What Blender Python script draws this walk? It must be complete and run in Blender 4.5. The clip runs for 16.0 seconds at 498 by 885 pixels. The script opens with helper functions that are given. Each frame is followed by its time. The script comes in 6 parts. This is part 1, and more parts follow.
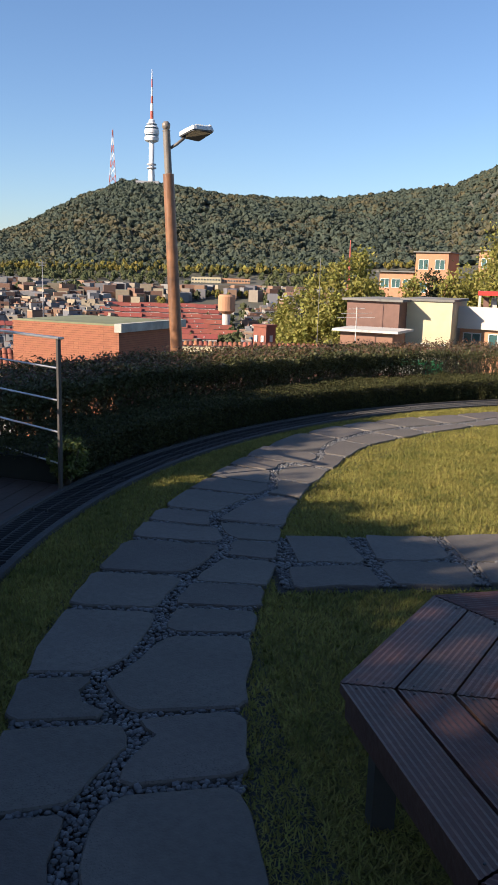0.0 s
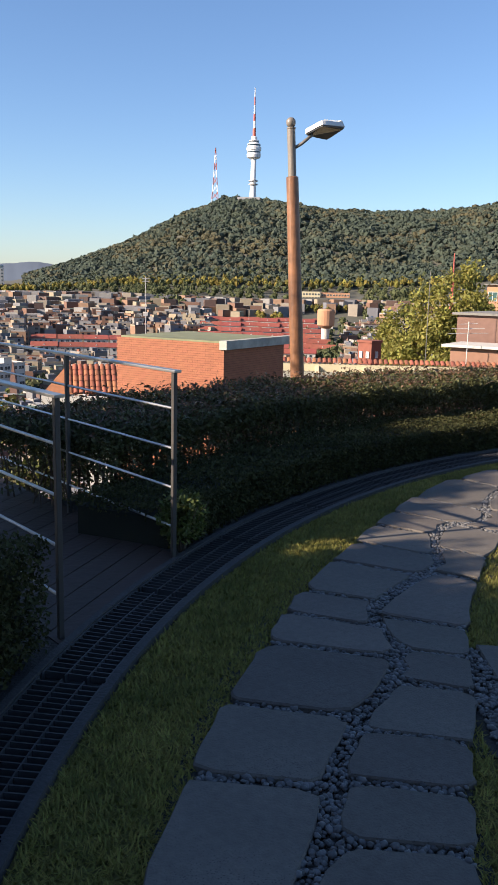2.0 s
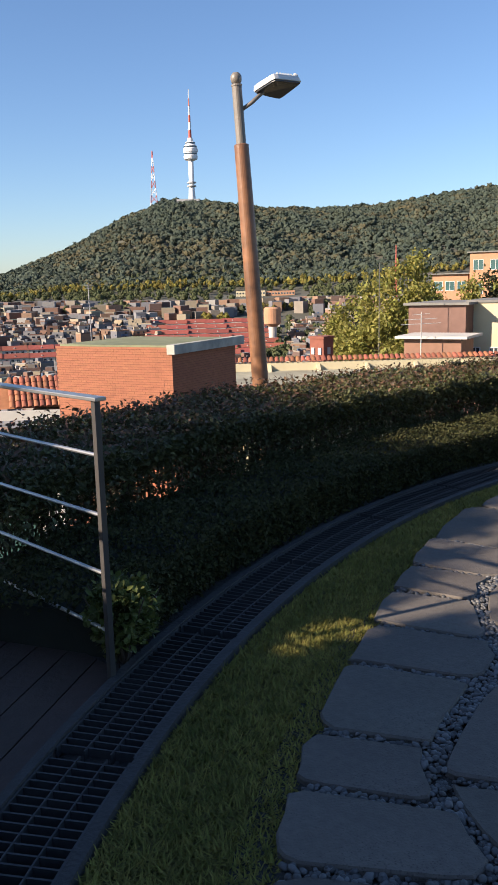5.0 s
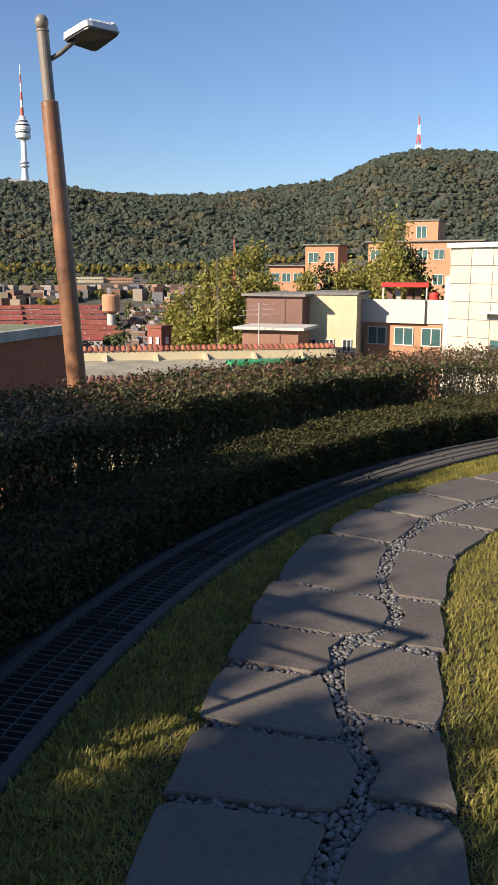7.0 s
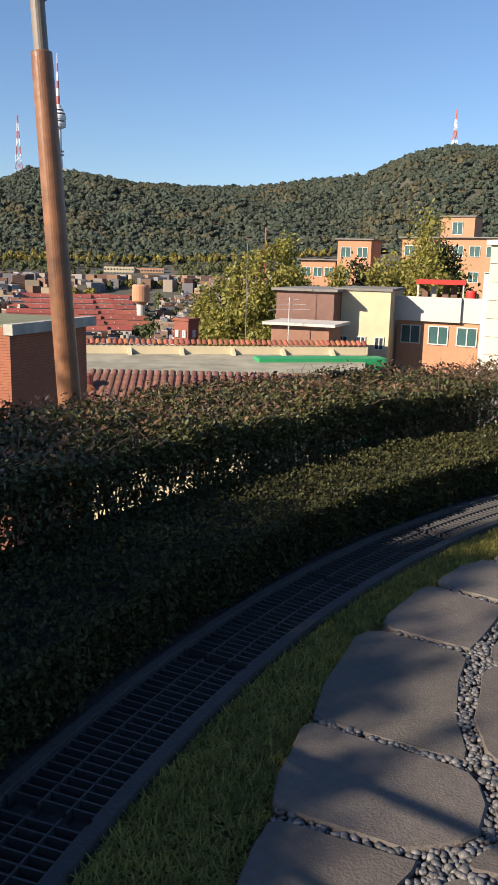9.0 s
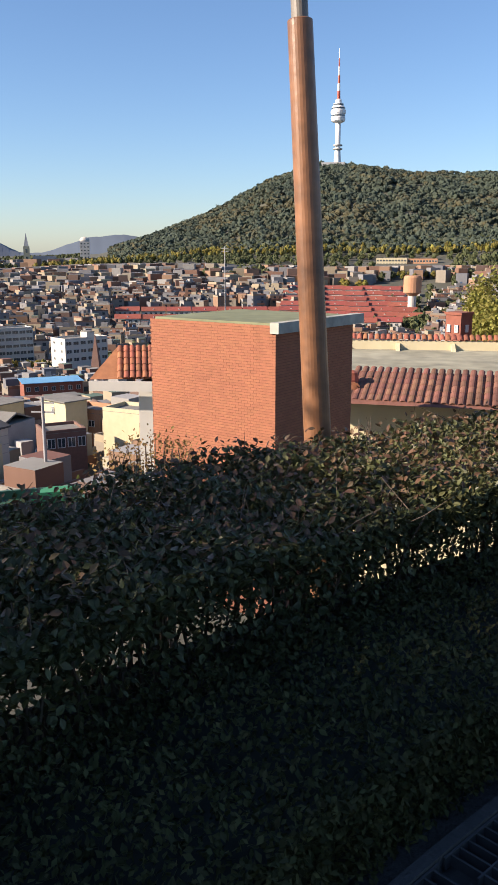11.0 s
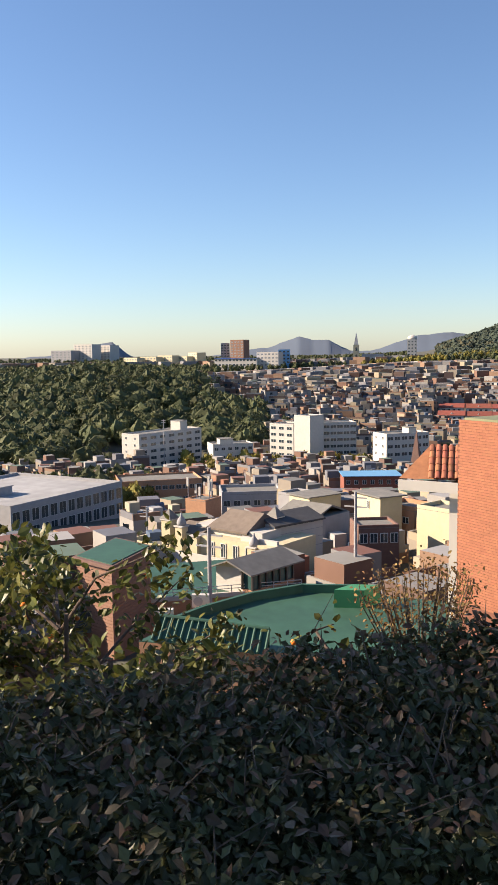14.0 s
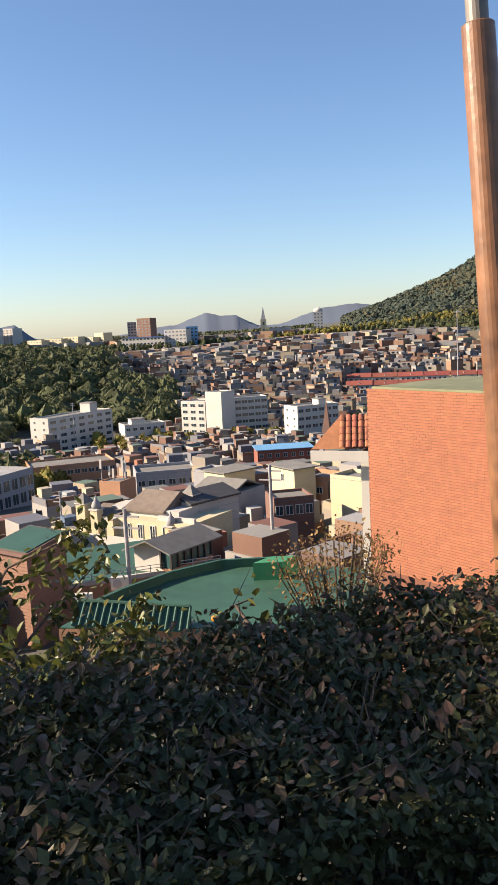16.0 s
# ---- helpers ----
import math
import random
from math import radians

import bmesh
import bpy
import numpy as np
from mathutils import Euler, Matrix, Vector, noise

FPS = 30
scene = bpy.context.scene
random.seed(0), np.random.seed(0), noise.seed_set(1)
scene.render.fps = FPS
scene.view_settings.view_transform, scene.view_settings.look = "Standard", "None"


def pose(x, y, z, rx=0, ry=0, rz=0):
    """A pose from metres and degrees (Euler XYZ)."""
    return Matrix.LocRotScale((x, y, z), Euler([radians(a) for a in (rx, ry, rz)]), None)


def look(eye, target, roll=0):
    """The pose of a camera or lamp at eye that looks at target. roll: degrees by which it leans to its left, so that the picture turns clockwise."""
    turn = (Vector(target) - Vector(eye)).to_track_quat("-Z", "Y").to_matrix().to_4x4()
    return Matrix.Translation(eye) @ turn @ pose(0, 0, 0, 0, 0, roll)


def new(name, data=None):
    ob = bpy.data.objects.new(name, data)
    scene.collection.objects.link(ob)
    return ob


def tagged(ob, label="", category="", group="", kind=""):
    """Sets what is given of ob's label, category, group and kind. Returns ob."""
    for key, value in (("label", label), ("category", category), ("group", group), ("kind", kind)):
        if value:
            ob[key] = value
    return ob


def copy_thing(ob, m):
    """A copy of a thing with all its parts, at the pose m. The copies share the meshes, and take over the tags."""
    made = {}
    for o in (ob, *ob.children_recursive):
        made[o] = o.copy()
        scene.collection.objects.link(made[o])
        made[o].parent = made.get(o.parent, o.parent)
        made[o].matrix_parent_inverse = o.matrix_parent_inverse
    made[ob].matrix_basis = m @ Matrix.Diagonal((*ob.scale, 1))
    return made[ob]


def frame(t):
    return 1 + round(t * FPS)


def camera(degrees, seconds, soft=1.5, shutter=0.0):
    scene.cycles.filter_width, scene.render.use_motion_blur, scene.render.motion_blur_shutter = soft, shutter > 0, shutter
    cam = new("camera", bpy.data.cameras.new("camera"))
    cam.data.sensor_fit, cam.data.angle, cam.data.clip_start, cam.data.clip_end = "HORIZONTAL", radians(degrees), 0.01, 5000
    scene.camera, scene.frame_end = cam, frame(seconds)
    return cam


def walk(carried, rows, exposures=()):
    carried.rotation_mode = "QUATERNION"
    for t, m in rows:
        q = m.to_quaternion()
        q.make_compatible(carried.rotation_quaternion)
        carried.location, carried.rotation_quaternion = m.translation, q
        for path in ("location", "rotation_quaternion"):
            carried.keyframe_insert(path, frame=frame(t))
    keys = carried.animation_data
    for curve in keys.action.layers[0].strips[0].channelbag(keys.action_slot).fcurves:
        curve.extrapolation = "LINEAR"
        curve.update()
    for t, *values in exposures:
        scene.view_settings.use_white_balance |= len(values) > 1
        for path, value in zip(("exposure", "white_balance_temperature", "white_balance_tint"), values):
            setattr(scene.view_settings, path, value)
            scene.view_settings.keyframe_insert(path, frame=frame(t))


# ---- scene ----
cam = camera(33.5, 16.0)
PATH = [
    (0, (0.951, 1.233, 1.577), (1.187, 3.178, 1.176), 1.7),
    (0.5, (0.885, 1.549, 1.551), (1.052, 3.496, 1.123), 2.7),
    (1, (0.786, 1.87, 1.582), (0.866, 3.827, 1.176), 2.4),
    (1.5, (0.742, 2.211, 1.546), (0.734, 4.172, 1.152), 1.1),
    (2, (0.724, 2.545, 1.574), (0.727, 4.51, 1.2), 1.3),
    (2.5, (0.689, 2.898, 1.556), (0.819, 4.865, 1.216), 1.5),
    (3, (0.668, 3.191, 1.543), (0.865, 5.151, 1.202), 0.4),
    (3.2, (0.679, 3.315, 1.522), (0.864, 5.277, 1.182), 0.3),
    (5.3, (0.689, 4.283, 1.467), (0.802, 6.244, 1.093), -1.5),
    (5.5, (0.738, 4.383, 1.457), (0.891, 6.342, 1.088), -1.4),
    (6, (0.863, 4.572, 1.476), (1.163, 6.515, 1.107), -0.3),
    (6.5, (0.914, 4.807, 1.436), (1.359, 6.717, 1.044), 1.0),
    (7, (0.947, 5.094, 1.462), (1.439, 6.99, 1.059), 0.2),
    (7.5, (1.034, 5.426, 1.43), (1.458, 7.337, 1.021), -0.7),
    (8, (1.107, 5.731, 1.448), (1.547, 7.638, 1.037), 0.7),
    (8.2, (1.133, 5.851, 1.426), (1.62, 7.746, 1.013), 0.7),
    (10.3, (1.388, 7.074, 1.597), (1.487, 9.021, 1.148), 1.8),
    (10.5, (1.36, 7.161, 1.599), (1.381, 9.109, 1.145), 1.3),
    (11, (1.373, 7.391, 1.563), (1.173, 9.33, 1.116), -0.1),
    (11.5, (1.429, 7.699, 1.599), (1.032, 9.617, 1.195), 0.2),
    (12, (1.393, 7.902, 1.602), (0.774, 9.77, 1.243), 0.1),
    (12.5, (1.378, 8.061, 1.621), (0.556, 9.864, 1.353), -0.2),
    (13, (1.462, 8.277, 1.619), (0.5, 10.015, 1.395), 0.4),
    (13.5, (1.538, 8.383, 1.61), (0.58, 10.126, 1.394), 0.0),
    (14, (1.566, 8.416, 1.605), (0.633, 10.171, 1.389), -0.7),
    (14.5, (1.565, 8.435, 1.601), (0.654, 10.201, 1.372), -0.9),
    (15, (1.565, 8.47, 1.594), (0.72, 10.267, 1.355), -0.9),
    (15.5, (1.563, 8.482, 1.585), (0.773, 10.301, 1.325), -2.2),
    (16, (1.551, 8.478, 1.593), (0.81, 10.315, 1.315), -2.8),
]
walk(cam, [(t, look(eye, target, roll)) for t, eye, target, roll in PATH], [(0, 1.27, 5750, 14), (2, 1.40, 5750, 14), (3, 1.40, 5750, 14), (5.5, 1.30, 5750, 14), (6.5, 1.26, 5800, 14), (7, 1.08, 5800, 14), (8.2, 1.10, 5750, 14), (11, 1.32, 5750, 14), (11.5, 1.46, 5800, 14), (12, 1.37, 5900, 14), (12.5, 1.26, 5950, 14), (13, 1.38, 6000, 14), (13.5, 1.44, 6000, 14), (16, 1.44, 6050, 14)])

# ---- sky and sun ----
SUN_TO = Vector((-0.87, -0.34, 0.45)).normalized()
world = bpy.data.worlds.new("world")
scene.world = world
world.use_nodes = True
wn = world.node_tree.nodes
sky = wn.new("ShaderNodeTexSky")
sky.sky_type, sky.sun_disc = "NISHITA", False
sky.sun_elevation = math.asin(SUN_TO.z)
sky.sun_rotation = math.atan2(SUN_TO.x, SUN_TO.y)
sky.altitude, sky.air_density, sky.dust_density, sky.ozone_density = 100, 1.0, 0.4, 2.8
wn["Background"].inputs["Strength"].default_value = 0.06
world.node_tree.links.new(sky.outputs[0], wn["Background"].inputs["Color"])
sun_lamp = new("sun", bpy.data.lights.new("sun", "SUN"))
sun_lamp.data.energy, sun_lamp.data.angle, sun_lamp.data.color = 5.0, radians(0.6), (1.0, 0.78, 0.53)
sun_lamp.matrix_world = look(tuple(SUN_TO * 50), (0, 0, 0))


# ---- materials ----
def mat(name, color, rough=0.8, var=0.25, scale=8.0, bump=0.0, bscale=None, metal=0.0, rand=0.0, island=False, coarse=None, spec=0.5, color2=None):
    """A surface with a grain and a coarser stain, and a tint of its own for each object or island."""
    m = bpy.data.materials.new(name)
    m.use_nodes = True
    nt = m.node_tree
    N, L = nt.nodes, nt.links
    b = N["Principled BSDF"]
    b.inputs["Roughness"].default_value, b.inputs["Metallic"].default_value = rough, metal
    b.inputs["Specular IOR Level"].default_value = spec
    co = N.new("ShaderNodeTexCoord")
    n1, n2 = N.new("ShaderNodeTexNoise"), N.new("ShaderNodeTexNoise")
    n1.inputs["Scale"].default_value, n1.inputs["Detail"].default_value = scale, 5
    n2.inputs["Scale"].default_value, n2.inputs["Detail"].default_value = coarse or scale / 9, 3
    for n in (n1, n2):
        L.new(co.outputs["Object"], n.inputs["Vector"])
    add = N.new("ShaderNodeMath")
    add.operation = "ADD"
    L.new(n1.outputs[0], add.inputs[0])
    L.new(n2.outputs[0], add.inputs[1])
    ramp = N.new("ShaderNodeMapRange")
    ramp.inputs["From Min"].default_value, ramp.inputs["From Max"].default_value = 0.6, 1.4
    L.new(add.outputs[0], ramp.inputs["Value"])
    mix = N.new("ShaderNodeMix")
    mix.data_type = "RGBA"
    lo = [c * (1 - var) for c in color] if color2 is None else color2
    hi = [min(1, c * (1 + var)) for c in color]
    mix.inputs["A"].default_value, mix.inputs["B"].default_value = (*lo, 1), (*hi, 1)
    L.new(ramp.outputs[0], mix.inputs["Factor"])
    out = mix.outputs["Result"]
    if rand:
        if island:
            src = N.new("ShaderNodeNewGeometry").outputs["Random Per Island"]
        else:
            src = N.new("ShaderNodeObjectInfo").outputs["Random"]
        hsv = N.new("ShaderNodeHueSaturation")
        mr = N.new("ShaderNodeMapRange")
        mr.inputs["To Min"].default_value, mr.inputs["To Max"].default_value = 1 - rand, 1 + rand
        L.new(src, mr.inputs["Value"])
        L.new(mr.outputs[0], hsv.inputs["Value"])
        mh = N.new("ShaderNodeMapRange")
        mh.inputs["To Min"].default_value, mh.inputs["To Max"].default_value = 0.5 - rand * 0.05, 0.5 + rand * 0.05
        mul = N.new("ShaderNodeMath")
        mul.operation, mul.inputs[1].default_value = "MULTIPLY", 7.31
        fr = N.new("ShaderNodeMath")
        fr.operation = "FRACT"
        L.new(src, mul.inputs[0])
        L.new(mul.outputs[0], fr.inputs[0])
        L.new(fr.outputs[0], mh.inputs["Value"])
        L.new(mh.outputs[0], hsv.inputs["Hue"])
        L.new(out, hsv.inputs["Color"])
        out = hsv.outputs[0]
    L.new(out, b.inputs["Base Color"])
    if bump:
        bp = N.new("ShaderNodeBump")
        bp.inputs["Strength"].default_value = min(1, bump)
        bp.inputs["Distance"].default_value = 0.02
        n3 = N.new("ShaderNodeTexNoise")
        n3.inputs["Scale"].default_value, n3.inputs["Detail"].default_value = bscale or scale * 2, 6
        L.new(co.outputs["Object"], n3.inputs["Vector"])
        L.new(n3.outputs[0], bp.inputs["Height"])
        L.new(bp.outputs[0], b.inputs["Normal"])
    return m


def palette(name, colors, rough=0.85, var=0.2, scale=0.6, bump=0.0):
    """One surface whose islands take one of several colours by chance."""
    m = mat(name, (1, 1, 1), rough, var, scale, bump)
    nt = m.node_tree
    b = nt.nodes["Principled BSDF"]
    g = nt.nodes.new("ShaderNodeNewGeometry")
    cr = nt.nodes.new("ShaderNodeValToRGB")
    cr.color_ramp.interpolation = "CONSTANT"
    e = cr.color_ramp.elements
    while len(e) < len(colors):
        e.new(0.5)
    for i, c in enumerate(colors):
        e[i].position, e[i].color = i / len(colors), (*c, 1)
    nt.links.new(g.outputs["Random Per Island"], cr.inputs[0])
    mx = nt.nodes.new("ShaderNodeMix")
    mx.data_type, mx.blend_type = "RGBA", "MULTIPLY"
    mx.inputs["Factor"].default_value = 1
    nt.links.new(cr.outputs[0], mx.inputs["A"])
    nt.links.new(b.inputs["Base Color"].links[0].from_socket, mx.inputs["B"])
    nt.links.new(mx.outputs["Result"], b.inputs["Base Color"])
    return m


def leaf_mat(name, color, back, rough=0.45, rand=0.35, trans=0.25):
    m = mat(name, color, rough, 0.3, 20, rand=rand, island=True, color2=back, spec=0.25)
    nt = m.node_tree
    b = nt.nodes["Principled BSDF"]
    tr = nt.nodes.new("ShaderNodeBsdfTranslucent")
    nt.links.new(b.inputs["Base Color"].links[0].from_socket, tr.inputs["Color"])
    ms = nt.nodes.new("ShaderNodeMixShader")
    ms.inputs[0].default_value = trans
    nt.links.new(b.outputs[0], ms.inputs[1])
    nt.links.new(tr.outputs[0], ms.inputs[2])
    nt.links.new(ms.outputs[0], nt.nodes["Material Output"].inputs["Surface"])
    return m


def pitted(m):
    """Small dark pores scattered over a basalt surface, thicker on some slabs."""
    nt = m.node_tree
    N, L = nt.nodes, nt.links
    b = N["Principled BSDF"]
    co, vo, no, mr, th, mx = (N.new("ShaderNode" + k) for k in ("TexCoord", "TexVoronoi", "TexNoise", "MapRange", "MapRange", "Mix"))
    vo.inputs["Scale"].default_value, no.inputs["Scale"].default_value = 95, 1.7
    L.new(co.outputs["Object"], vo.inputs["Vector"])
    L.new(co.outputs["Object"], no.inputs["Vector"])
    th.inputs["From Min"].default_value, th.inputs["From Max"].default_value = 0.42, 0.68
    th.inputs["To Min"].default_value, th.inputs["To Max"].default_value = 0.10, 0.42
    L.new(no.outputs[0], th.inputs["Value"])
    L.new(vo.outputs["Distance"], mr.inputs["Value"])
    L.new(th.outputs[0], mr.inputs["From Max"])
    mr.inputs["From Min"].default_value = 0.05
    mr.inputs["To Min"].default_value, mr.inputs["To Max"].default_value = 0.6, 0.0
    mx.data_type = "RGBA"
    L.new(mr.outputs[0], mx.inputs["Factor"])
    L.new(b.inputs["Base Color"].links[0].from_socket, mx.inputs["A"])
    mx.inputs["B"].default_value = (0.022, 0.020, 0.018, 1)
    L.new(mx.outputs["Result"], b.inputs["Base Color"])


def mixed_woods():
    """Woods whose crowns turn from dark pine green, shifted to blue for haze, to olive and rust, stand by stand and
    tree by tree.
    """
    # both greens lean to blue, putting some distance haze into the colour
    m = mat("mixed_woods", (0.050, 0.061, 0.042), 0.9, 0.3, 0.16, rand=0.16, island=True, color2=(0.030, 0.044, 0.037), coarse=0.02, spec=0.2)
    nt = m.node_tree
    N, L = nt.nodes, nt.links
    b = N["Principled BSDF"]
    co, big, small = N.new("ShaderNodeTexCoord"), N.new("ShaderNodeTexNoise"), N.new("ShaderNodeTexNoise")
    for n, s in ((big, 0.011), (small, 0.09)):
        n.inputs["Scale"].default_value, n.inputs["Detail"].default_value = s, 2
        L.new(co.outputs["Object"], n.inputs["Vector"])
    mul, mr, mx = N.new("ShaderNodeMath"), N.new("ShaderNodeMapRange"), N.new("ShaderNodeMix")
    mul.operation = "MULTIPLY"
    L.new(big.outputs[0], mul.inputs[0])
    L.new(small.outputs[0], mul.inputs[1])
    mr.inputs["From Min"].default_value, mr.inputs["From Max"].default_value = 0.26, 0.38
    L.new(mul.outputs[0], mr.inputs["Value"])
    mx.data_type = "RGBA"
    L.new(mr.outputs[0], mx.inputs["Factor"])
    L.new(b.inputs["Base Color"].links[0].from_socket, mx.inputs["A"])
    mx.inputs["B"].default_value = (0.080, 0.073, 0.040, 1)
    L.new(mx.outputs["Result"], b.inputs["Base Color"])
    return m


M_STONE = mat("basalt_slab", (0.114, 0.102, 0.088), 0.75, 0.25, 30, 0.25, 110, rand=0.16, coarse=2.5, spec=0.3)
pitted(M_STONE)
M_PEBBLE = mat("pebble", (0.090, 0.090, 0.090), 0.55, 0.3, 40, rand=0.5, island=True)
M_BED = mat("gravel_bed", (0.04, 0.038, 0.036), 0.95, 0.4, 60, 0.8, 80)
M_SOIL = mat("lawn_soil", (0.13, 0.118, 0.034), 0.95, 0.45, 45, 1.0, 90, coarse=1.6)
M_GRASS = leaf_mat("grass_blade", (0.27, 0.235, 0.06), (0.11, 0.125, 0.027), 0.75, 0.35, 0.3)
M_STEEL = mat("galvanised_steel", (0.050, 0.051, 0.054), 0.6, 0.25, 30, 0.1, metal=0.3)
M_CONC = mat("concrete_kerb", (0.042, 0.042, 0.042), 0.85, 0.25, 14, 0.4, 60)
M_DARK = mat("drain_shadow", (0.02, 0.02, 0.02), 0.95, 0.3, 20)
M_DECK = mat("deck_timber", (0.040, 0.026, 0.019), 0.7, 0.3, 12, 0.3, rand=0.2)
M_BENCH = mat("bench_timber", (0.080, 0.040, 0.029), 0.5, 0.3, 16, 0.2, rand=0.15)
M_POLEWOOD = mat("pole_timber", (0.21, 0.10, 0.045), 0.42, 0.45, 9, 0.15, color2=(0.07, 0.035, 0.02))
M_POLEMET = mat("pole_paint", (0.17, 0.15, 0.125), 0.45, 0.2, 15)
M_LAMPW = mat("lamp_housing", (0.62, 0.62, 0.6), 0.4, 0.08, 10)
M_LAMPD = mat("lamp_lens", (0.05, 0.05, 0.055), 0.2, 0.1, 10)
M_RAIL = mat("rail_steel", (0.4, 0.4, 0.4), 0.35, 0.15, 12, metal=0.8)
M_POST = mat("rail_post_steel", (0.045, 0.042, 0.04), 0.5, 0.2, 12)
M_HEDGE = leaf_mat("hedge_leaf", (0.084, 0.086, 0.034), (0.042, 0.048, 0.019), 0.42, 0.45, 0.2)
M_HEDGERED = leaf_mat("hedge_leaf_bronze", (0.125, 0.070, 0.040), (0.062, 0.048, 0.024), 0.45, 0.4, 0.2)
M_LOWLEAF = leaf_mat("box_leaf", (0.056, 0.056, 0.018), (0.028, 0.033, 0.011), 0.75, 0.45, 0.2)
M_BUSH = leaf_mat("light_shrub_leaf", (0.12, 0.135, 0.035), (0.06, 0.08, 0.02), 0.4, 0.4, 0.3)
M_TWIG = mat("twig", (0.09, 0.065, 0.045), 0.85, 0.3, 30)
M_BARK = mat("bark", (0.11, 0.08, 0.06), 0.9, 0.35, 18, 0.6)
M_CORE = mat("hedge_shade_core", (0.012, 0.014, 0.008), 0.95, 0.3, 12)
M_BRICKO = mat("orange_brick", (0.262, 0.100, 0.050), 0.85, 0.14, 5, 0.1, rand=0.06, coarse=0.5)
M_MORTAR = mat("orange_mortar", (0.135, 0.052, 0.029), 0.85, 0.15, 9)
M_GREENROOF = mat("green_roof_coat", (0.17, 0.18, 0.095), 0.75, 0.3, 2.5, 0.1, coarse=0.4)
M_GREENDK = mat("green_waterproofing", (0.030, 0.085, 0.055), 0.6, 0.3, 1.5, coarse=0.25)
M_PEEL = mat("peeling_white_paint", (0.34, 0.33, 0.285), 0.85, 0.5, 2.2, 0.3, color2=(0.1, 0.11, 0.1))
M_TILE = mat("clay_tile", (0.281, 0.102, 0.051), 0.8, 0.35, 4, 0.2, rand=0.3)
M_TILEDK = mat("brown_clay_tile", (0.16, 0.075, 0.05), 0.8, 0.35, 4, 0.2, rand=0.3)
M_CREAM = mat("cream_render", (0.50, 0.44, 0.285), 0.9, 0.12, 1.5, 0.15, 30)
M_WHITEW = mat("white_render", (0.47, 0.45, 0.41), 0.9, 0.1, 1.2, 0.1, 30)
M_GREYW = mat("grey_render", (0.288, 0.288, 0.296), 0.9, 0.15, 1.2, 0.1, 30)
M_BROWN = mat("brown_cladding", (0.15, 0.085, 0.065), 0.8, 0.2, 3)
M_BROWN2 = mat("tan_brown_render", (0.230, 0.128, 0.085), 0.85, 0.15, 3)
M_REDBR = mat("red_brick_far", (0.204, 0.072, 0.047), 0.9, 0.2, 3)
M_SANDBR = mat("sand_orange_brick", (0.391, 0.212, 0.119), 0.9, 0.15, 3)
M_ROOFGR = mat("grey_roof", (0.17, 0.165, 0.15), 0.9, 0.3, 1.5)
M_GLASS = mat("window_glass", (0.035, 0.05, 0.06), 0.12, 0.3, 0.7)
M_TEAL = mat("teal_glass", (0.045, 0.10, 0.10), 0.12, 0.3, 0.7)
M_FRAME = mat("window_frame", (0.5, 0.5, 0.48), 0.6, 0.1, 5)
M_RED = mat("red_awning", (0.5, 0.03, 0.02), 0.6, 0.15, 3)
M_BLUE = mat("blue_steel_roof", (0.14, 0.32, 0.52), 0.5, 0.15, 1)
M_REDROOF = mat("red_tile_roof", (0.212, 0.056, 0.038), 0.8, 0.25, 0.6, rand=0.15)
M_TREEDK = leaf_mat("forest_leaf", (0.043, 0.045, 0.021), (0.020, 0.027, 0.014), 0.8, 0.45, 0.1)
M_TREEYL = leaf_mat("autumn_leaf", (0.22, 0.175, 0.035), (0.085, 0.095, 0.025), 0.8, 0.4, 0.25)
M_WOODS = mixed_woods()
M_PARK = leaf_mat("park_leaf", (0.078, 0.085, 0.034), (0.036, 0.048, 0.022), 0.8, 0.35, 0.15)
M_GINKGO = leaf_mat("ginkgo_leaf", (0.235, 0.215, 0.050), (0.125, 0.135, 0.030), 0.6, 0.35, 0.3)
M_EARTH = mat("town_ground", (0.070, 0.070, 0.052), 0.95, 0.4, 0.05, coarse=0.006)
M_TOWN = palette("town_wall", [(0.235, 0.205, 0.165), (0.175, 0.098, 0.068), (0.300, 0.252, 0.175), (0.125, 0.080, 0.064), (0.190, 0.190, 0.196), (0.240, 0.150, 0.095), (0.290, 0.280, 0.262), (0.150, 0.152, 0.168)])
M_TOWNROOF = palette("town_roof", [(0.144, 0.144, 0.137), (0.245, 0.238, 0.216), (0.094, 0.144, 0.108), (0.202, 0.194, 0.187), (0.158, 0.072, 0.054), (0.317, 0.310, 0.302), (0.122, 0.130, 0.158)])
# the blue here is haze put into the base colour
M_HAZEHILL = mat("distant_hill_haze_tint", (0.085, 0.112, 0.155), 1.0, 0.1, 0.004)
M_TOWERW = mat("tower_white", (0.7, 0.7, 0.7), 0.6, 0.08, 0.3)
M_TOWERG = mat("tower_grey", (0.36, 0.36, 0.36), 0.6, 0.1, 0.3)
M_MASTR = mat("mast_red", (0.36, 0.075, 0.05), 0.6, 0.1, 0.3)
M_FRUIT = mat("persimmon_skin", (0.75, 0.20, 0.02), 0.35, 0.2, 12)


